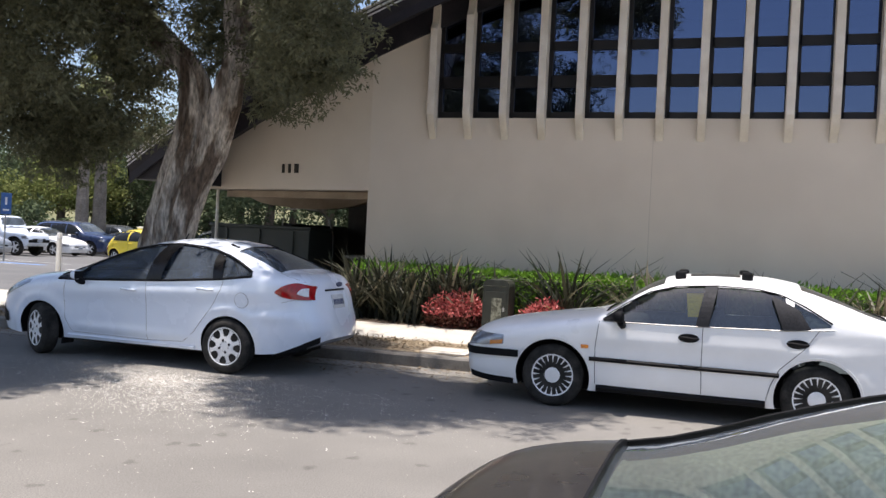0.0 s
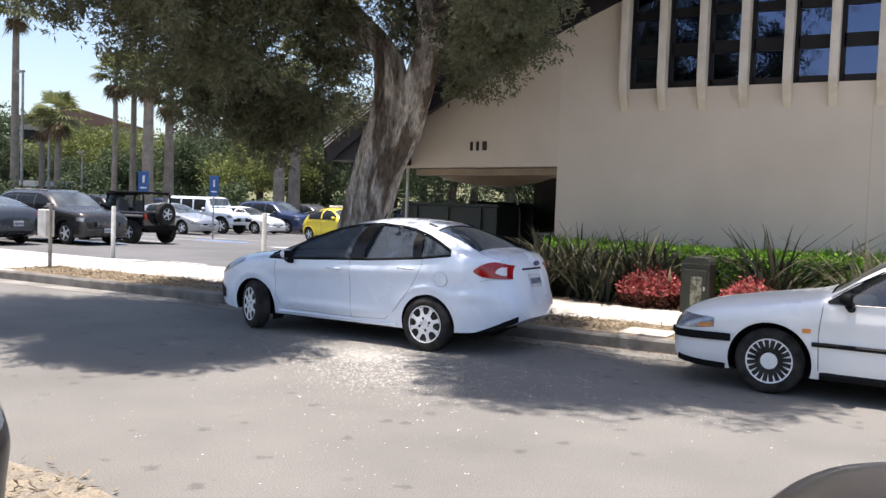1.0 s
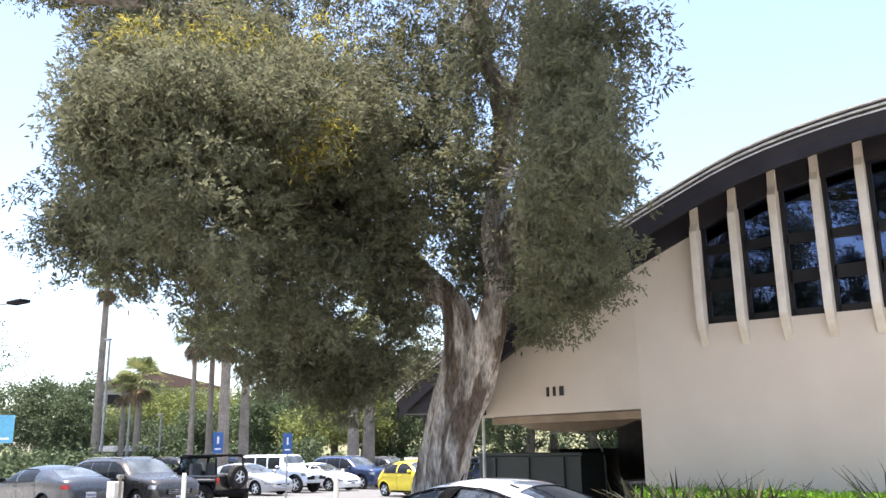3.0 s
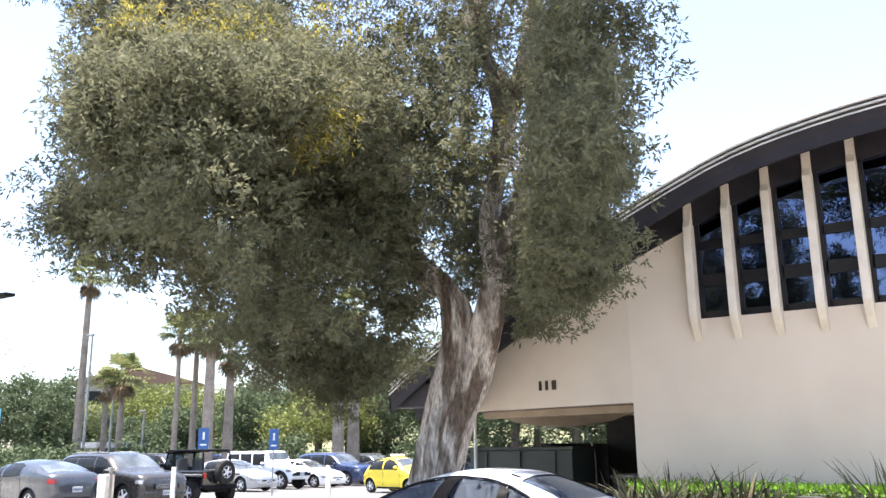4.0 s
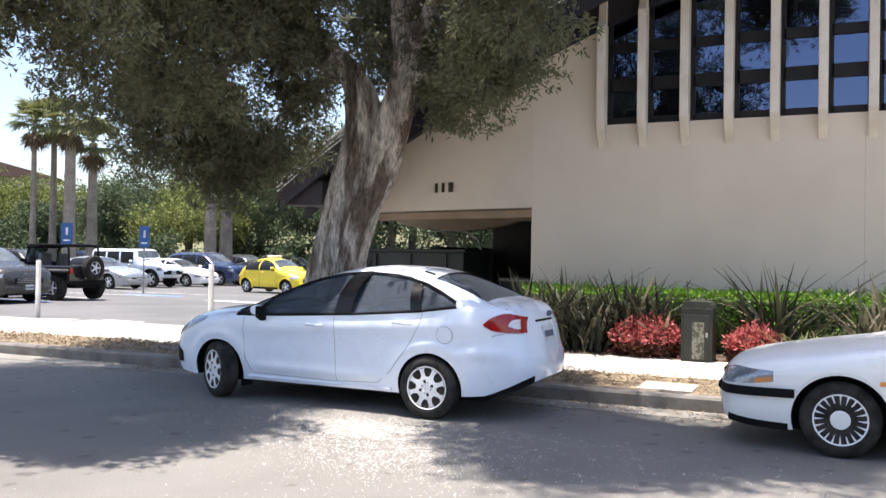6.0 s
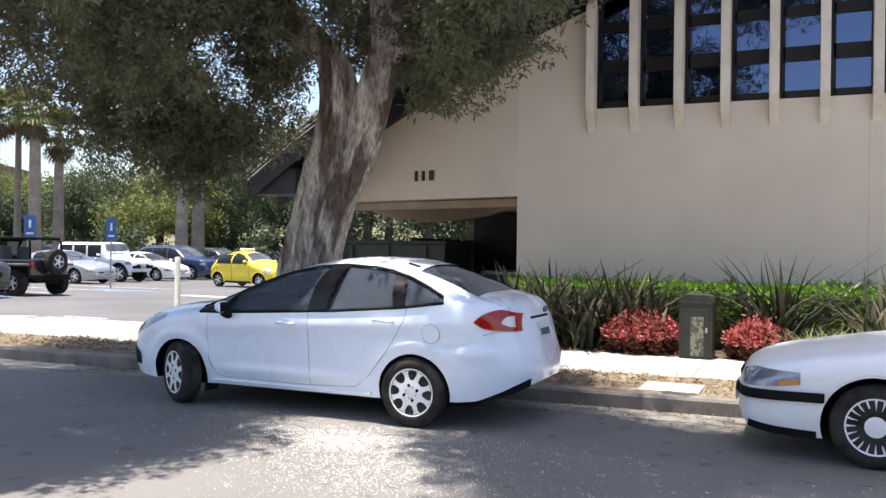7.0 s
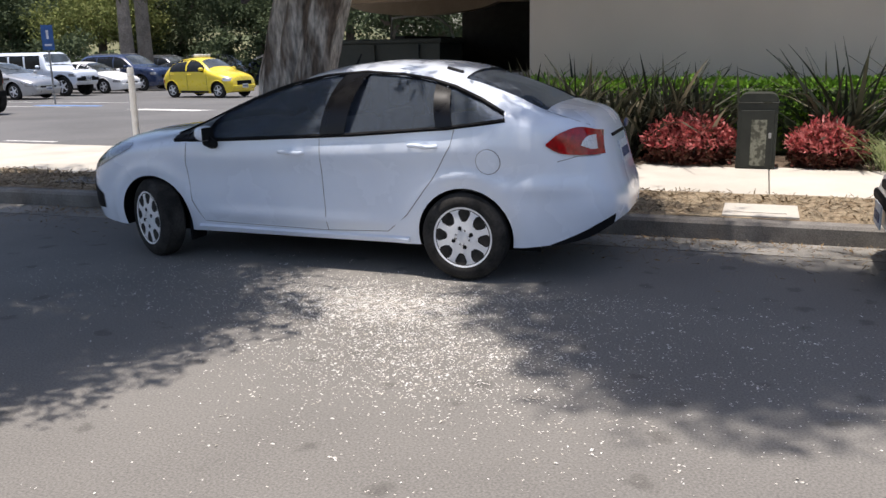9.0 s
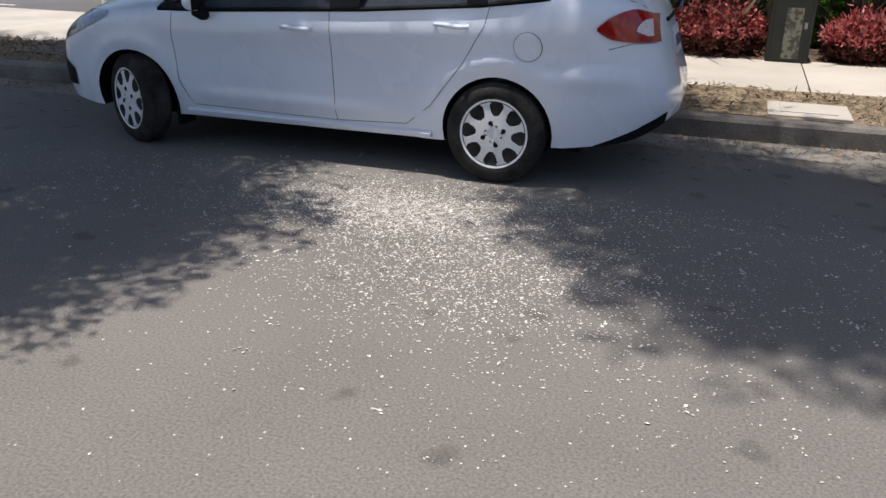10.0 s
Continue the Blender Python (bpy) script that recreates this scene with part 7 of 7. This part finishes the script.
# ---- cars in the car park
def simple_car(name, label, kind, paint, m, group="cars in the car park"):
    if kind == "suv":
        s = Shape(4.9, [(0, 0.75), (0.06, 0.98), (0.3, 1.12), (1.1, 1.2), (1.3, 1.24), (1.72, 1.54), (2.05, 1.73), (2.5, 1.79), (3.6, 1.79), (4.4, 1.73), (4.72, 1.5), (4.82, 1.15), (4.9, 0.8)],
                  [(0, 0.4), (0.1, 0.28), (0.6, 0.24), (4.2, 0.26), (4.9, 0.45)], [(0, 0.72), (0.05, 0.84), (0.3, 0.94), (1.0, 0.985), (4.2, 0.98), (4.7, 0.9), (4.9, 0.75)],
                  [(0, 0.6), (0.3, 0.92), (1.3, 1.04), (4.4, 1.12), (4.9, 0.7)], [(0, 4.2), (1.2, 4.0), (2.0, 3.8), (4.5, 3.8), (4.9, 3.5)])
        b, t = (lambda x: 1.12), curve([(1.4, 1.13), (1.8, 1.42), (2.1, 1.58), (2.6, 1.64), (3.9, 1.63), (4.4, 1.5), (4.6, 1.2)])
        wins, scr, ax, r = [(1.62, 2.45, b, t), (2.52, 3.45, b, t), (3.52, 4.5, b, t)], [(1.38, 2.0, 0.8, 0.66), (4.5, 4.8, 0.62, 0.72)], (0.95, 3.95), 0.38
    elif kind == "hatch":
        s = Shape(3.55, [(0, 0.60), (0.03, 0.78), (0.12, 0.87), (0.4, 0.95), (0.75, 1.02), (0.95, 1.09), (1.25, 1.31), (1.5, 1.43), (1.85, 1.49), (2.4, 1.47), (2.85, 1.37), (3.15, 1.2), (3.4, 0.96), (3.5, 0.8), (3.55, 0.6)],
                  [(0, 0.34), (0.1, 0.22), (0.6, 0.18), (3.0, 0.2), (3.55, 0.4)], [(0, 0.5), (0.05, 0.64), (0.2, 0.75), (0.6, 0.81), (2.8, 0.815), (3.25, 0.75), (3.48, 0.62), (3.55, 0.45)],
                  [(0, 0.5), (0.6, 0.76), (1.2, 0.9), (2.8, 0.95), (3.55, 0.55)], [(0, 2.2), (1.0, 2.4), (2.0, 2.4), (3.55, 2.2)])
        b, t = (lambda x: 0.99), curve([(1.1, 1.0), (1.4, 1.22), (1.7, 1.34), (2.1, 1.385), (2.5, 1.36), (2.8, 1.26), (3.0, 1.02)])
        wins, scr, ax, r = [(1.22, 2.05, b, t), (2.12, 2.92, b, t)], [(1.05, 1.5, 0.66, 0.56), (2.95, 3.25, 0.5, 0.58)], (0.62, 2.92), 0.29
    elif kind == "wagon4x4":
        s = Shape(4.5, [(0, 0.8), (0.05, 1.0), (0.2, 1.08), (1.35, 1.14), (1.42, 1.2), (1.62, 1.72), (1.8, 1.82), (4.35, 1.82), (4.45, 1.7), (4.5, 0.9)],
                  [(0, 0.6), (0.2, 0.46), (4.2, 0.46), (4.5, 0.6)], [(0, 0.62), (0.1, 0.68), (1.4, 0.78), (4.3, 0.78), (4.5, 0.74)],
                  [(0, 0.7), (0.2, 0.98), (1.4, 1.05), (1.8, 1.1), (4.4, 1.1), (4.5, 0.8)], [(0, 5), (1.4, 5), (2, 6.5), (4.5, 6.5)])
        b, t = (lambda x: 1.16), (lambda x: 1.66)
        wins, scr, ax, r = [(1.75, 2.55, b, t), (2.65, 3.4, b, t), (3.5, 4.3, b, t)], [(1.45, 1.66, 0.7, 0.66), (4.42, 4.47, 0.6, 0.6)], (0.75, 3.6), 0.41
    else:
        s, b, t = dark_shape, belt3, arc3
        wins, scr, ax, r = [(1.4, 2.25, b, t), (2.35, 3.2, b, t)], [(1.25, 2.05, 0.70, 0.55), (3.5, 4.27, 0.56, 0.66)], (0.9, 3.6), 0.32
    c = build_car(name, label, s, paint, ax, r, r * 0.64, 5, "wide", wins, scr, hollow=False, group=group, category="van" if kind == "van" else "car", under=0.22 if kind != "wagon4x4" else 0.45)
    L = s.L
    for g in (-1, 1):
        hz = s.zt(0.1) - 0.16
        part("headlamp", side_patch(s, lambda x: hz - 0.07, lambda x: hz + 0.05, 0.03, 0.35, 0.008, g, 6, 3), lamp_mirror, c, "clear headlamp", smooth=True)
        tz = s.z0(L - 0.15) - 0.02
        part("tail_lamp", side_patch(s, lambda x: tz - 0.07, lambda x: tz + 0.05, L - 0.24, L - 0.05, 0.008, g, 6, 3), red_lens, c, "red tail lamp", smooth=True)
        mirror(c, s, wins[0][0] + 0.06, wins[0][2](wins[0][0]) + 0.06, g, paint)
    for g in (-1, 1):
        xa, xb, lo, hi = wins[0][0], wins[-1][1], wins[0][2], wins[0][3]
        span = [xa + (xb - xa) * k / 8 for k in range(9)]
        part("window_seal", line_on_side(s, [(x, lo(x) - 0.012) for x in span], g, 0.014), chrome if kind == "suv" else black_plastic, c)
        part("window_seal", line_on_side(s, [(x, max(hi(x), lo(x)) + 0.012) for x in span], g, 0.014), black_plastic, c)
        for x in [w[1] + 0.03 for w in wins[:2]] + [wins[0][0] - 0.12]:
            part("door_seam", line_on_side(s, [(x, lo(x) - 0.02), (x + 0.02, s.zb(x) + 0.3), (x + 0.03, s.zb(x) + 0.12)], g, 0.006), black_plastic, c)
        for w in wins[:2]:
            handle(c, s, w[1] - 0.1, lo(w[1]) - 0.12, g, chrome if kind == "suv" else paint, 0.2)
        part("sill", line_on_side(s, [(ax[0] + 0.45, s.zb(1.5) + 0.05), (ax[1] - 0.45, s.zb(1.5) + 0.05)], g, 0.05), black_plastic, c, "dark sill trim")
        for x in ax:
            part("arch_lip", line_on_side(s, [(x + (r + 0.075) * math.cos(a), max(r + (r + 0.075) * math.sin(a), s.zb(x) + 0.03)) for a in [math.pi * k / 12 for k in range(13)]], g, 0.016), black_plastic if kind in ("suv", "wagon4x4") else paint, c)
    gz = s.zt(0.05) - 0.24
    part("grille", box(-0.012, 0.03, -s.W(0.05) * 0.6, s.W(0.05) * 0.6, gz - 0.1, gz + 0.06, 0.01), black_plastic, c)
    part("bumper", box(-0.03, 0.05, -s.W(0.05) * 0.95, s.W(0.05) * 0.95, s.zb(0.1) + 0.12, s.zb(0.1) + 0.26, 0.03), black_plastic if kind == "wagon4x4" else paint, c)
    if kind == "suv":
        for k in range(3):
            part("grille_slat", box(-0.022, -0.008, -s.W(0.05) * 0.5, s.W(0.05) * 0.5, gz - 0.08 + 0.05 * k, gz - 0.06 + 0.05 * k, 0.003), lamp_mirror, c)
        for g in (-1, 1):
            part("roof_rail", add_tube(bmesh.new(), [(x, g * 0.62, s.over(x, 0.62) + 0.03) for x in (2.3, 2.8, 3.4, 4.0, 4.3)], 0.022, 6), galv, c)
    plate(c, -0.035, s.zb(0.1) + 0.22, -1)
    plate(c, L + 0.0, s.z0(L - 0.1) - 0.2, 1)
    c.matrix_world = m
    return c


def nose_to(x, y, L, ahead=-1):
    """A car whose nose (ahead -1: nose towards -x) or tail end lies at x: the end towards +x is at x."""
    return pose(x - L, y, lot_z(y)) if ahead < 0 else pose(x, y, lot_z(y), 0, 0, 180)


simple_car("grey_sedan", "dark grey sedan parked tail-out in the car park", "sedan", grey_paint, nose_to(-21.95, 15.0, 4.6))
simple_car("dark_suv", "dark grey sport utility vehicle parked nose-out in the car park", "suv", bronze_paint, nose_to(-21.1, 17.3, 4.9, 1) @ Matrix.Scale(0.9, 4))
simple_car("silver_sedan", "silver sedan parked nose-out in the car park", "sedan", silver_paint, nose_to(-28.3, 28.6, 4.6, 1))
simple_car("white_four_wheel_drive", "white boxy four-wheel drive parked nose-out in the car park", "wagon4x4", white_paint, nose_to(-29.3, 31.8, 4.5, 1))
simple_car("white_car", "white sedan parked nose-out in the car park", "sedan", cream_paint, nose_to(-29.6, 34.8, 4.6, 1))
simple_car("blue_suv", "dark blue sport utility vehicle parked in the car park", "suv", blue_paint, nose_to(-30.2, 38.2, 4.9, 1))
simple_car("dark_car", "dark red-brown car parked at the back of the car park", "sedan", black_paint, nose_to(-28.5, 40.7, 4.6, 1))
fiat = simple_car("yellow_hatchback", "small bright yellow hatchback in the car park", "hatch", yellow_paint, pose(-20.8, 30.5, lot_z(30.5), 0, 0, 172))
part("roof_box", box(1.75, 2.25, -0.2, 0.2, 1.485, 1.60, 0.03), white_post, fiat, "small white box on the roof")
paints = [white_paint, silver_paint, grey_paint, cream_paint, red_paint, black_paint, blue_paint]
rngc = random.Random(4)
first = {}
for k in range(17):
    x, y = away(38 + 1.95 * k if k < 9 else 25.5 + 1.55 * (k - 9), 56 + rngc.uniform(-2, 3))
    kind = ("sedan", "suv", "sedan", "hatch", "suv")[k % 5]
    p = paints[rngc.randrange(len(paints))]
    words = {white_paint: "white", silver_paint: "silver", grey_paint: "grey", cream_paint: "off-white", red_paint: "red", black_paint: "black", blue_paint: "blue"}[p]
    m = pose(x, y, lot_z(y), 0, 0, 180 + rngc.uniform(-3, 3) + (12 if k % 2 else 0))
    if (kind, words) in first:
        copy_thing(first[kind, words], m)
    else:
        first[kind, words] = simple_car("parked_car", f"{words} car in the far row of the car park", kind, p, m, "far row of parked cars")

# ---- the open black four-wheel drive with a spare wheel
jeep = thing("open_four_wheel_drive", "black open-topped four-wheel drive with spare wheel on its tailgate", "car", "cars in the car park")
part("tub", box(0.0, 2.1, -0.72, 0.72, 0.55, 1.12, 0.05), black_paint, jeep)
part("bonnet", box(-1.45, 0.0, -0.62, 0.62, 0.72, 1.1, 0.06), black_paint, jeep)
part("rear_bumper", box(2.12, 2.22, -0.7, 0.7, 0.5, 0.66, 0.03), black_plastic, jeep)
part("chassis", box(-1.4, 2.1, -0.45, 0.45, 0.4, 0.56), black_plastic, jeep)
for s in (-1, 1):
    part("front_wing", box(-1.35, -0.35, s * 0.82 - 0.14, s * 0.82 + 0.14, 0.92, 1.0, 0.03), black_plastic, jeep)
    part("rear_wing", box(1.1, 2.1, s * 0.82 - 0.14, s * 0.82 + 0.14, 0.92, 1.0, 0.03), grey_plastic, jeep)
    part("roll_bar", add_tube(bmesh.new(), [(2.0, s * 0.6, 1.1), (1.95, s * 0.58, 1.68), (1.8, s * 0.55, 1.74), (0.9, s * 0.55, 1.76), (0.2, s * 0.58, 1.7), (0.0, s * 0.62, 1.15)], 0.035, 8), black_plastic, jeep)
    part("tail_lamp", box(2.1, 2.15, s * 0.62 - 0.06, s * 0.62 + 0.06, 0.85, 1.02, 0.01), red_lens, jeep)
    part("seat", box(0.55, 0.7, s * 0.35 - 0.22, s * 0.35 + 0.22, 0.9, 1.5, 0.05), seat_cloth, jeep)
    mirror(jeep, Shape(4, [(0, 1.7), (4, 1.7)], [(0, 0.5), (4, 0.5)], [(0, 0.72), (4, 0.72)], [(0, 1.5), (4, 1.5)], [(0, 4), (4, 4)]), 0.12, 1.25, s, black_plastic)
    for x in (-0.85, 1.6):
        wheel(jeep, x, s * 0.76, s, 0.41, 0.21, 5, "wide", wide=0.27)
part("soft_top", box(0.15, 1.95, -0.6, 0.6, 1.74, 1.80, 0.03), black_plastic, jeep, "black fabric top panel")
part("cross_bar", add_tube(bmesh.new(), [(0.95, -0.55, 1.74), (0.95, 0.55, 1.74)], 0.035, 8), black_plastic, jeep)
part("windscreen_frame", box(-0.02, 0.06, -0.66, 0.66, 1.1, 1.2, 0.02), black_plastic, jeep)
part("windscreen_frame", box(0.14, 0.2, -0.66, 0.66, 1.66, 1.74, 0.02), black_plastic, jeep)
part("windscreen", mesh_part := prism(bmesh.new(), [(0.02, 1.2), (0.035, 1.2), (0.17, 1.67), (0.155, 1.67)], -0.62, 0.62), car_glass, jeep)
plate(jeep, 2.22, 0.78, 1, 0.3, 0.15)
sp = wheel(jeep, 0, 0, -1, 0.39, 0.2, 5, "wide", wide=0.24)
sp.matrix_local = pose(2.3, 0.08, 1.05, 0, 0, 90)
jeep.matrix_world = pose(-23.45, 19.6, lot_z(19.6)) @ Matrix.Scale(0.94, 4)


# ---------------------------------------------------------------- street furniture
cab = thing("utility_cabinet", "dark olive steel utility cabinet with a worn front panel", "cabinet", m=pose(-2.70, 13.1, 0.13))
bm = bmesh.new()
prof = [(-0.205, 0.0), (0.205, 0.0), (0.205, 0.75)] + [(0.205 - 0.09 * (1 - math.cos(a)), 0.75 + 0.09 * math.sin(a)) for a in (0.4, 0.8, 1.2, 1.57)] + [(-0.115 - 0.09 * math.sin(a), 0.75 + 0.09 * math.cos(a)) for a in (0, 0.4, 0.8, 1.2, 1.57)]
prism(bm, prof, -0.2, 0.22)
part("body", bm, box_green, cab)
part("front_panel", box(-0.17, 0.17, -0.212, -0.2, 0.04, 0.66, 0.004), box_green, cab)
part("worn_patch", box(-0.06, 0.1, -0.216, -0.212, 0.06, 0.56), box_sticker, cab, "worn pale vertical patch")
part("lid_lip", box(-0.212, 0.212, -0.208, 0.228, 0.735, 0.748, 0.004), box_green, cab)
part("latch", box(0.12, 0.15, -0.225, -0.2, 0.36, 0.42, 0.003), galv, cab)
pad = thing("cabinet_pad", "pale concrete pad under the utility cabinet", "pad", m=pose(-2.68, 13.05, 0.085))
part("slab", box(-0.42, 0.42, -0.1, 0.45, 0, 0.06, 0.005), concrete, pad)

meter = thing("meter_post", "grey steel post with a pale box near the kerb", "post", m=pose(-14.2, 10.5, 0.12))
part("post", box(-0.025, 0.025, -0.025, 0.025, 0, 1.2), galv, meter)
part("box", box(-0.24, 0.02, -0.11, 0.08, 0.62, 1.14, 0.02), white_post, meter, "pale metal box")
part("cap", box(-0.05, 0.05, -0.05, 0.05, 1.2, 1.26, 0.01), galv, meter)
b = None
for x, y, h in ((-16.2, 13.55, 1.22), (-11.65, 13.6, 1.22)):
    p = thing("post", "white painted bollard post at the edge of the car park", "post", "white posts along the car park", pose(x, y, 0.1))
    part("shaft", add_lathe(bmesh.new(), [(0, 0.052), (h - 0.02, 0.05), (h, 0.042)], "z", 14), white_post, p, smooth=True)
    part("band", add_lathe(bmesh.new(), [(h - 0.12, 0.054), (h - 0.08, 0.054)], "z", 14), sign_white, p)


def sign(name, label, x, y, h, w, hh, material, post_m=galv, facing=50, symbol=True, z=0.0):
    s = thing(name, label, "sign", m=pose(x, y, z, 0, 0, facing))
    part("post", add_tube(bmesh.new(), [(0, 0, 0), (0, 0, h)], 0.03, 8), post_m, s)
    pl = part("panel", box(-w / 2, w / 2, -0.045, -0.035, h - hh, h, 0.003), material, s)
    if symbol:
        part("symbol", box(-w * 0.1, w * 0.1, -0.05, -0.046, h - hh * 0.55, h - hh * 0.2), sign_white, pl)
        part("text_bar", box(-w * 0.3, w * 0.3, -0.05, -0.046, h - hh * 0.83, h - hh * 0.76), sign_white, pl)
    return s


x, y = away(49.2, 36.5)
sign("parking_sign", "small blue reserved parking sign on a post", x, y, 2.65, 0.42, 0.85, sign_blue, z=lot_z(y))
x, y = away(44.75, 34.5)
sign("parking_sign", "small blue reserved parking sign on a post", x, y, 2.55, 0.36, 0.8, sign_blue, z=lot_z(y))
s = sign("entrance_sign", "pale blue entrance sign on a grey post", -22.6, 12.6, 2.75, 0.68, 0.72, sign_pale_blue, facing=62, symbol=False, z=0.05)
part("text_bar", box(-0.24, 0.24, -0.05, -0.046, 2.12, 2.17), sign_white, s)
lamp = thing("street_lamp", "tall grey lamp post with a flat dark head", "street lamp", m=pose(-30.0, 15.6, 0.0))
part("pole", add_tube(bmesh.new(), [(0, 0, 0), (0, 0, 7.0)], [0.09, 0.06], 10), galv, lamp)
part("arm", add_tube(bmesh.new(), [(0, 0, 6.9), (1.0, 0.6, 7.0)], 0.035, 8), galv, lamp)
part("head", box(0.6, 1.5, 0.35, 0.75, 6.94, 7.06, 0.03), black_plastic, lamp, "flat dark lamp head")
for yaw, d, h in ((56.3, 58, 9.5), (52.9, 64, 5.0), (54.8, 60, 6.2)):
    x, y = away(yaw, d)
    t = thing("lamp_post", "thin grey lamp post beyond the car park", "lamp post", "posts beyond the car park", pose(x, y, -0.5))
    part("pole", add_tube(bmesh.new(), [(0, 0, 0), (0, 0, h)], [0.1, 0.07], 8), galv, t)
    part("head", box(-0.5, 0.1, -0.1, 0.1, h - 0.05, h + 0.08, 0.02), galv, t)
# tuft of weeds rising from the hedge
blade_clump("weed", "thin green weed growing out of the hedge", (-0.35, 14.3, 0.9), 9, 0.4, leaf_hedge, 91, 0.1, 0.02, (0.05, 0.3))
p = thing("post", "thin pale steel post standing in the passage", "post", m=pose(-9.9, 16.3, 0.08))
part("shaft", add_tube(bmesh.new(), [(0, 0, 0), (0, 0, 2.36)], 0.035, 10), white_post, p, smooth=True)
rail = thing("pipe_rail", "thin pale bent pipe rail in the shaded passage", "rail")
part("pipe", add_tube(bmesh.new(), [(-9.55, 18.6, 0.1), (-9.55, 18.6, 1.7), (-9.5, 18.6, 2.1), (-9.0, 18.6, 2.14), (-8.55, 18.6, 2.08), (-8.3, 18.6, 1.9), (-8.18, 18.6, 1.5), (-8.18, 18.6, 0.1)], 0.022, 8), galv, rail, smooth=True)
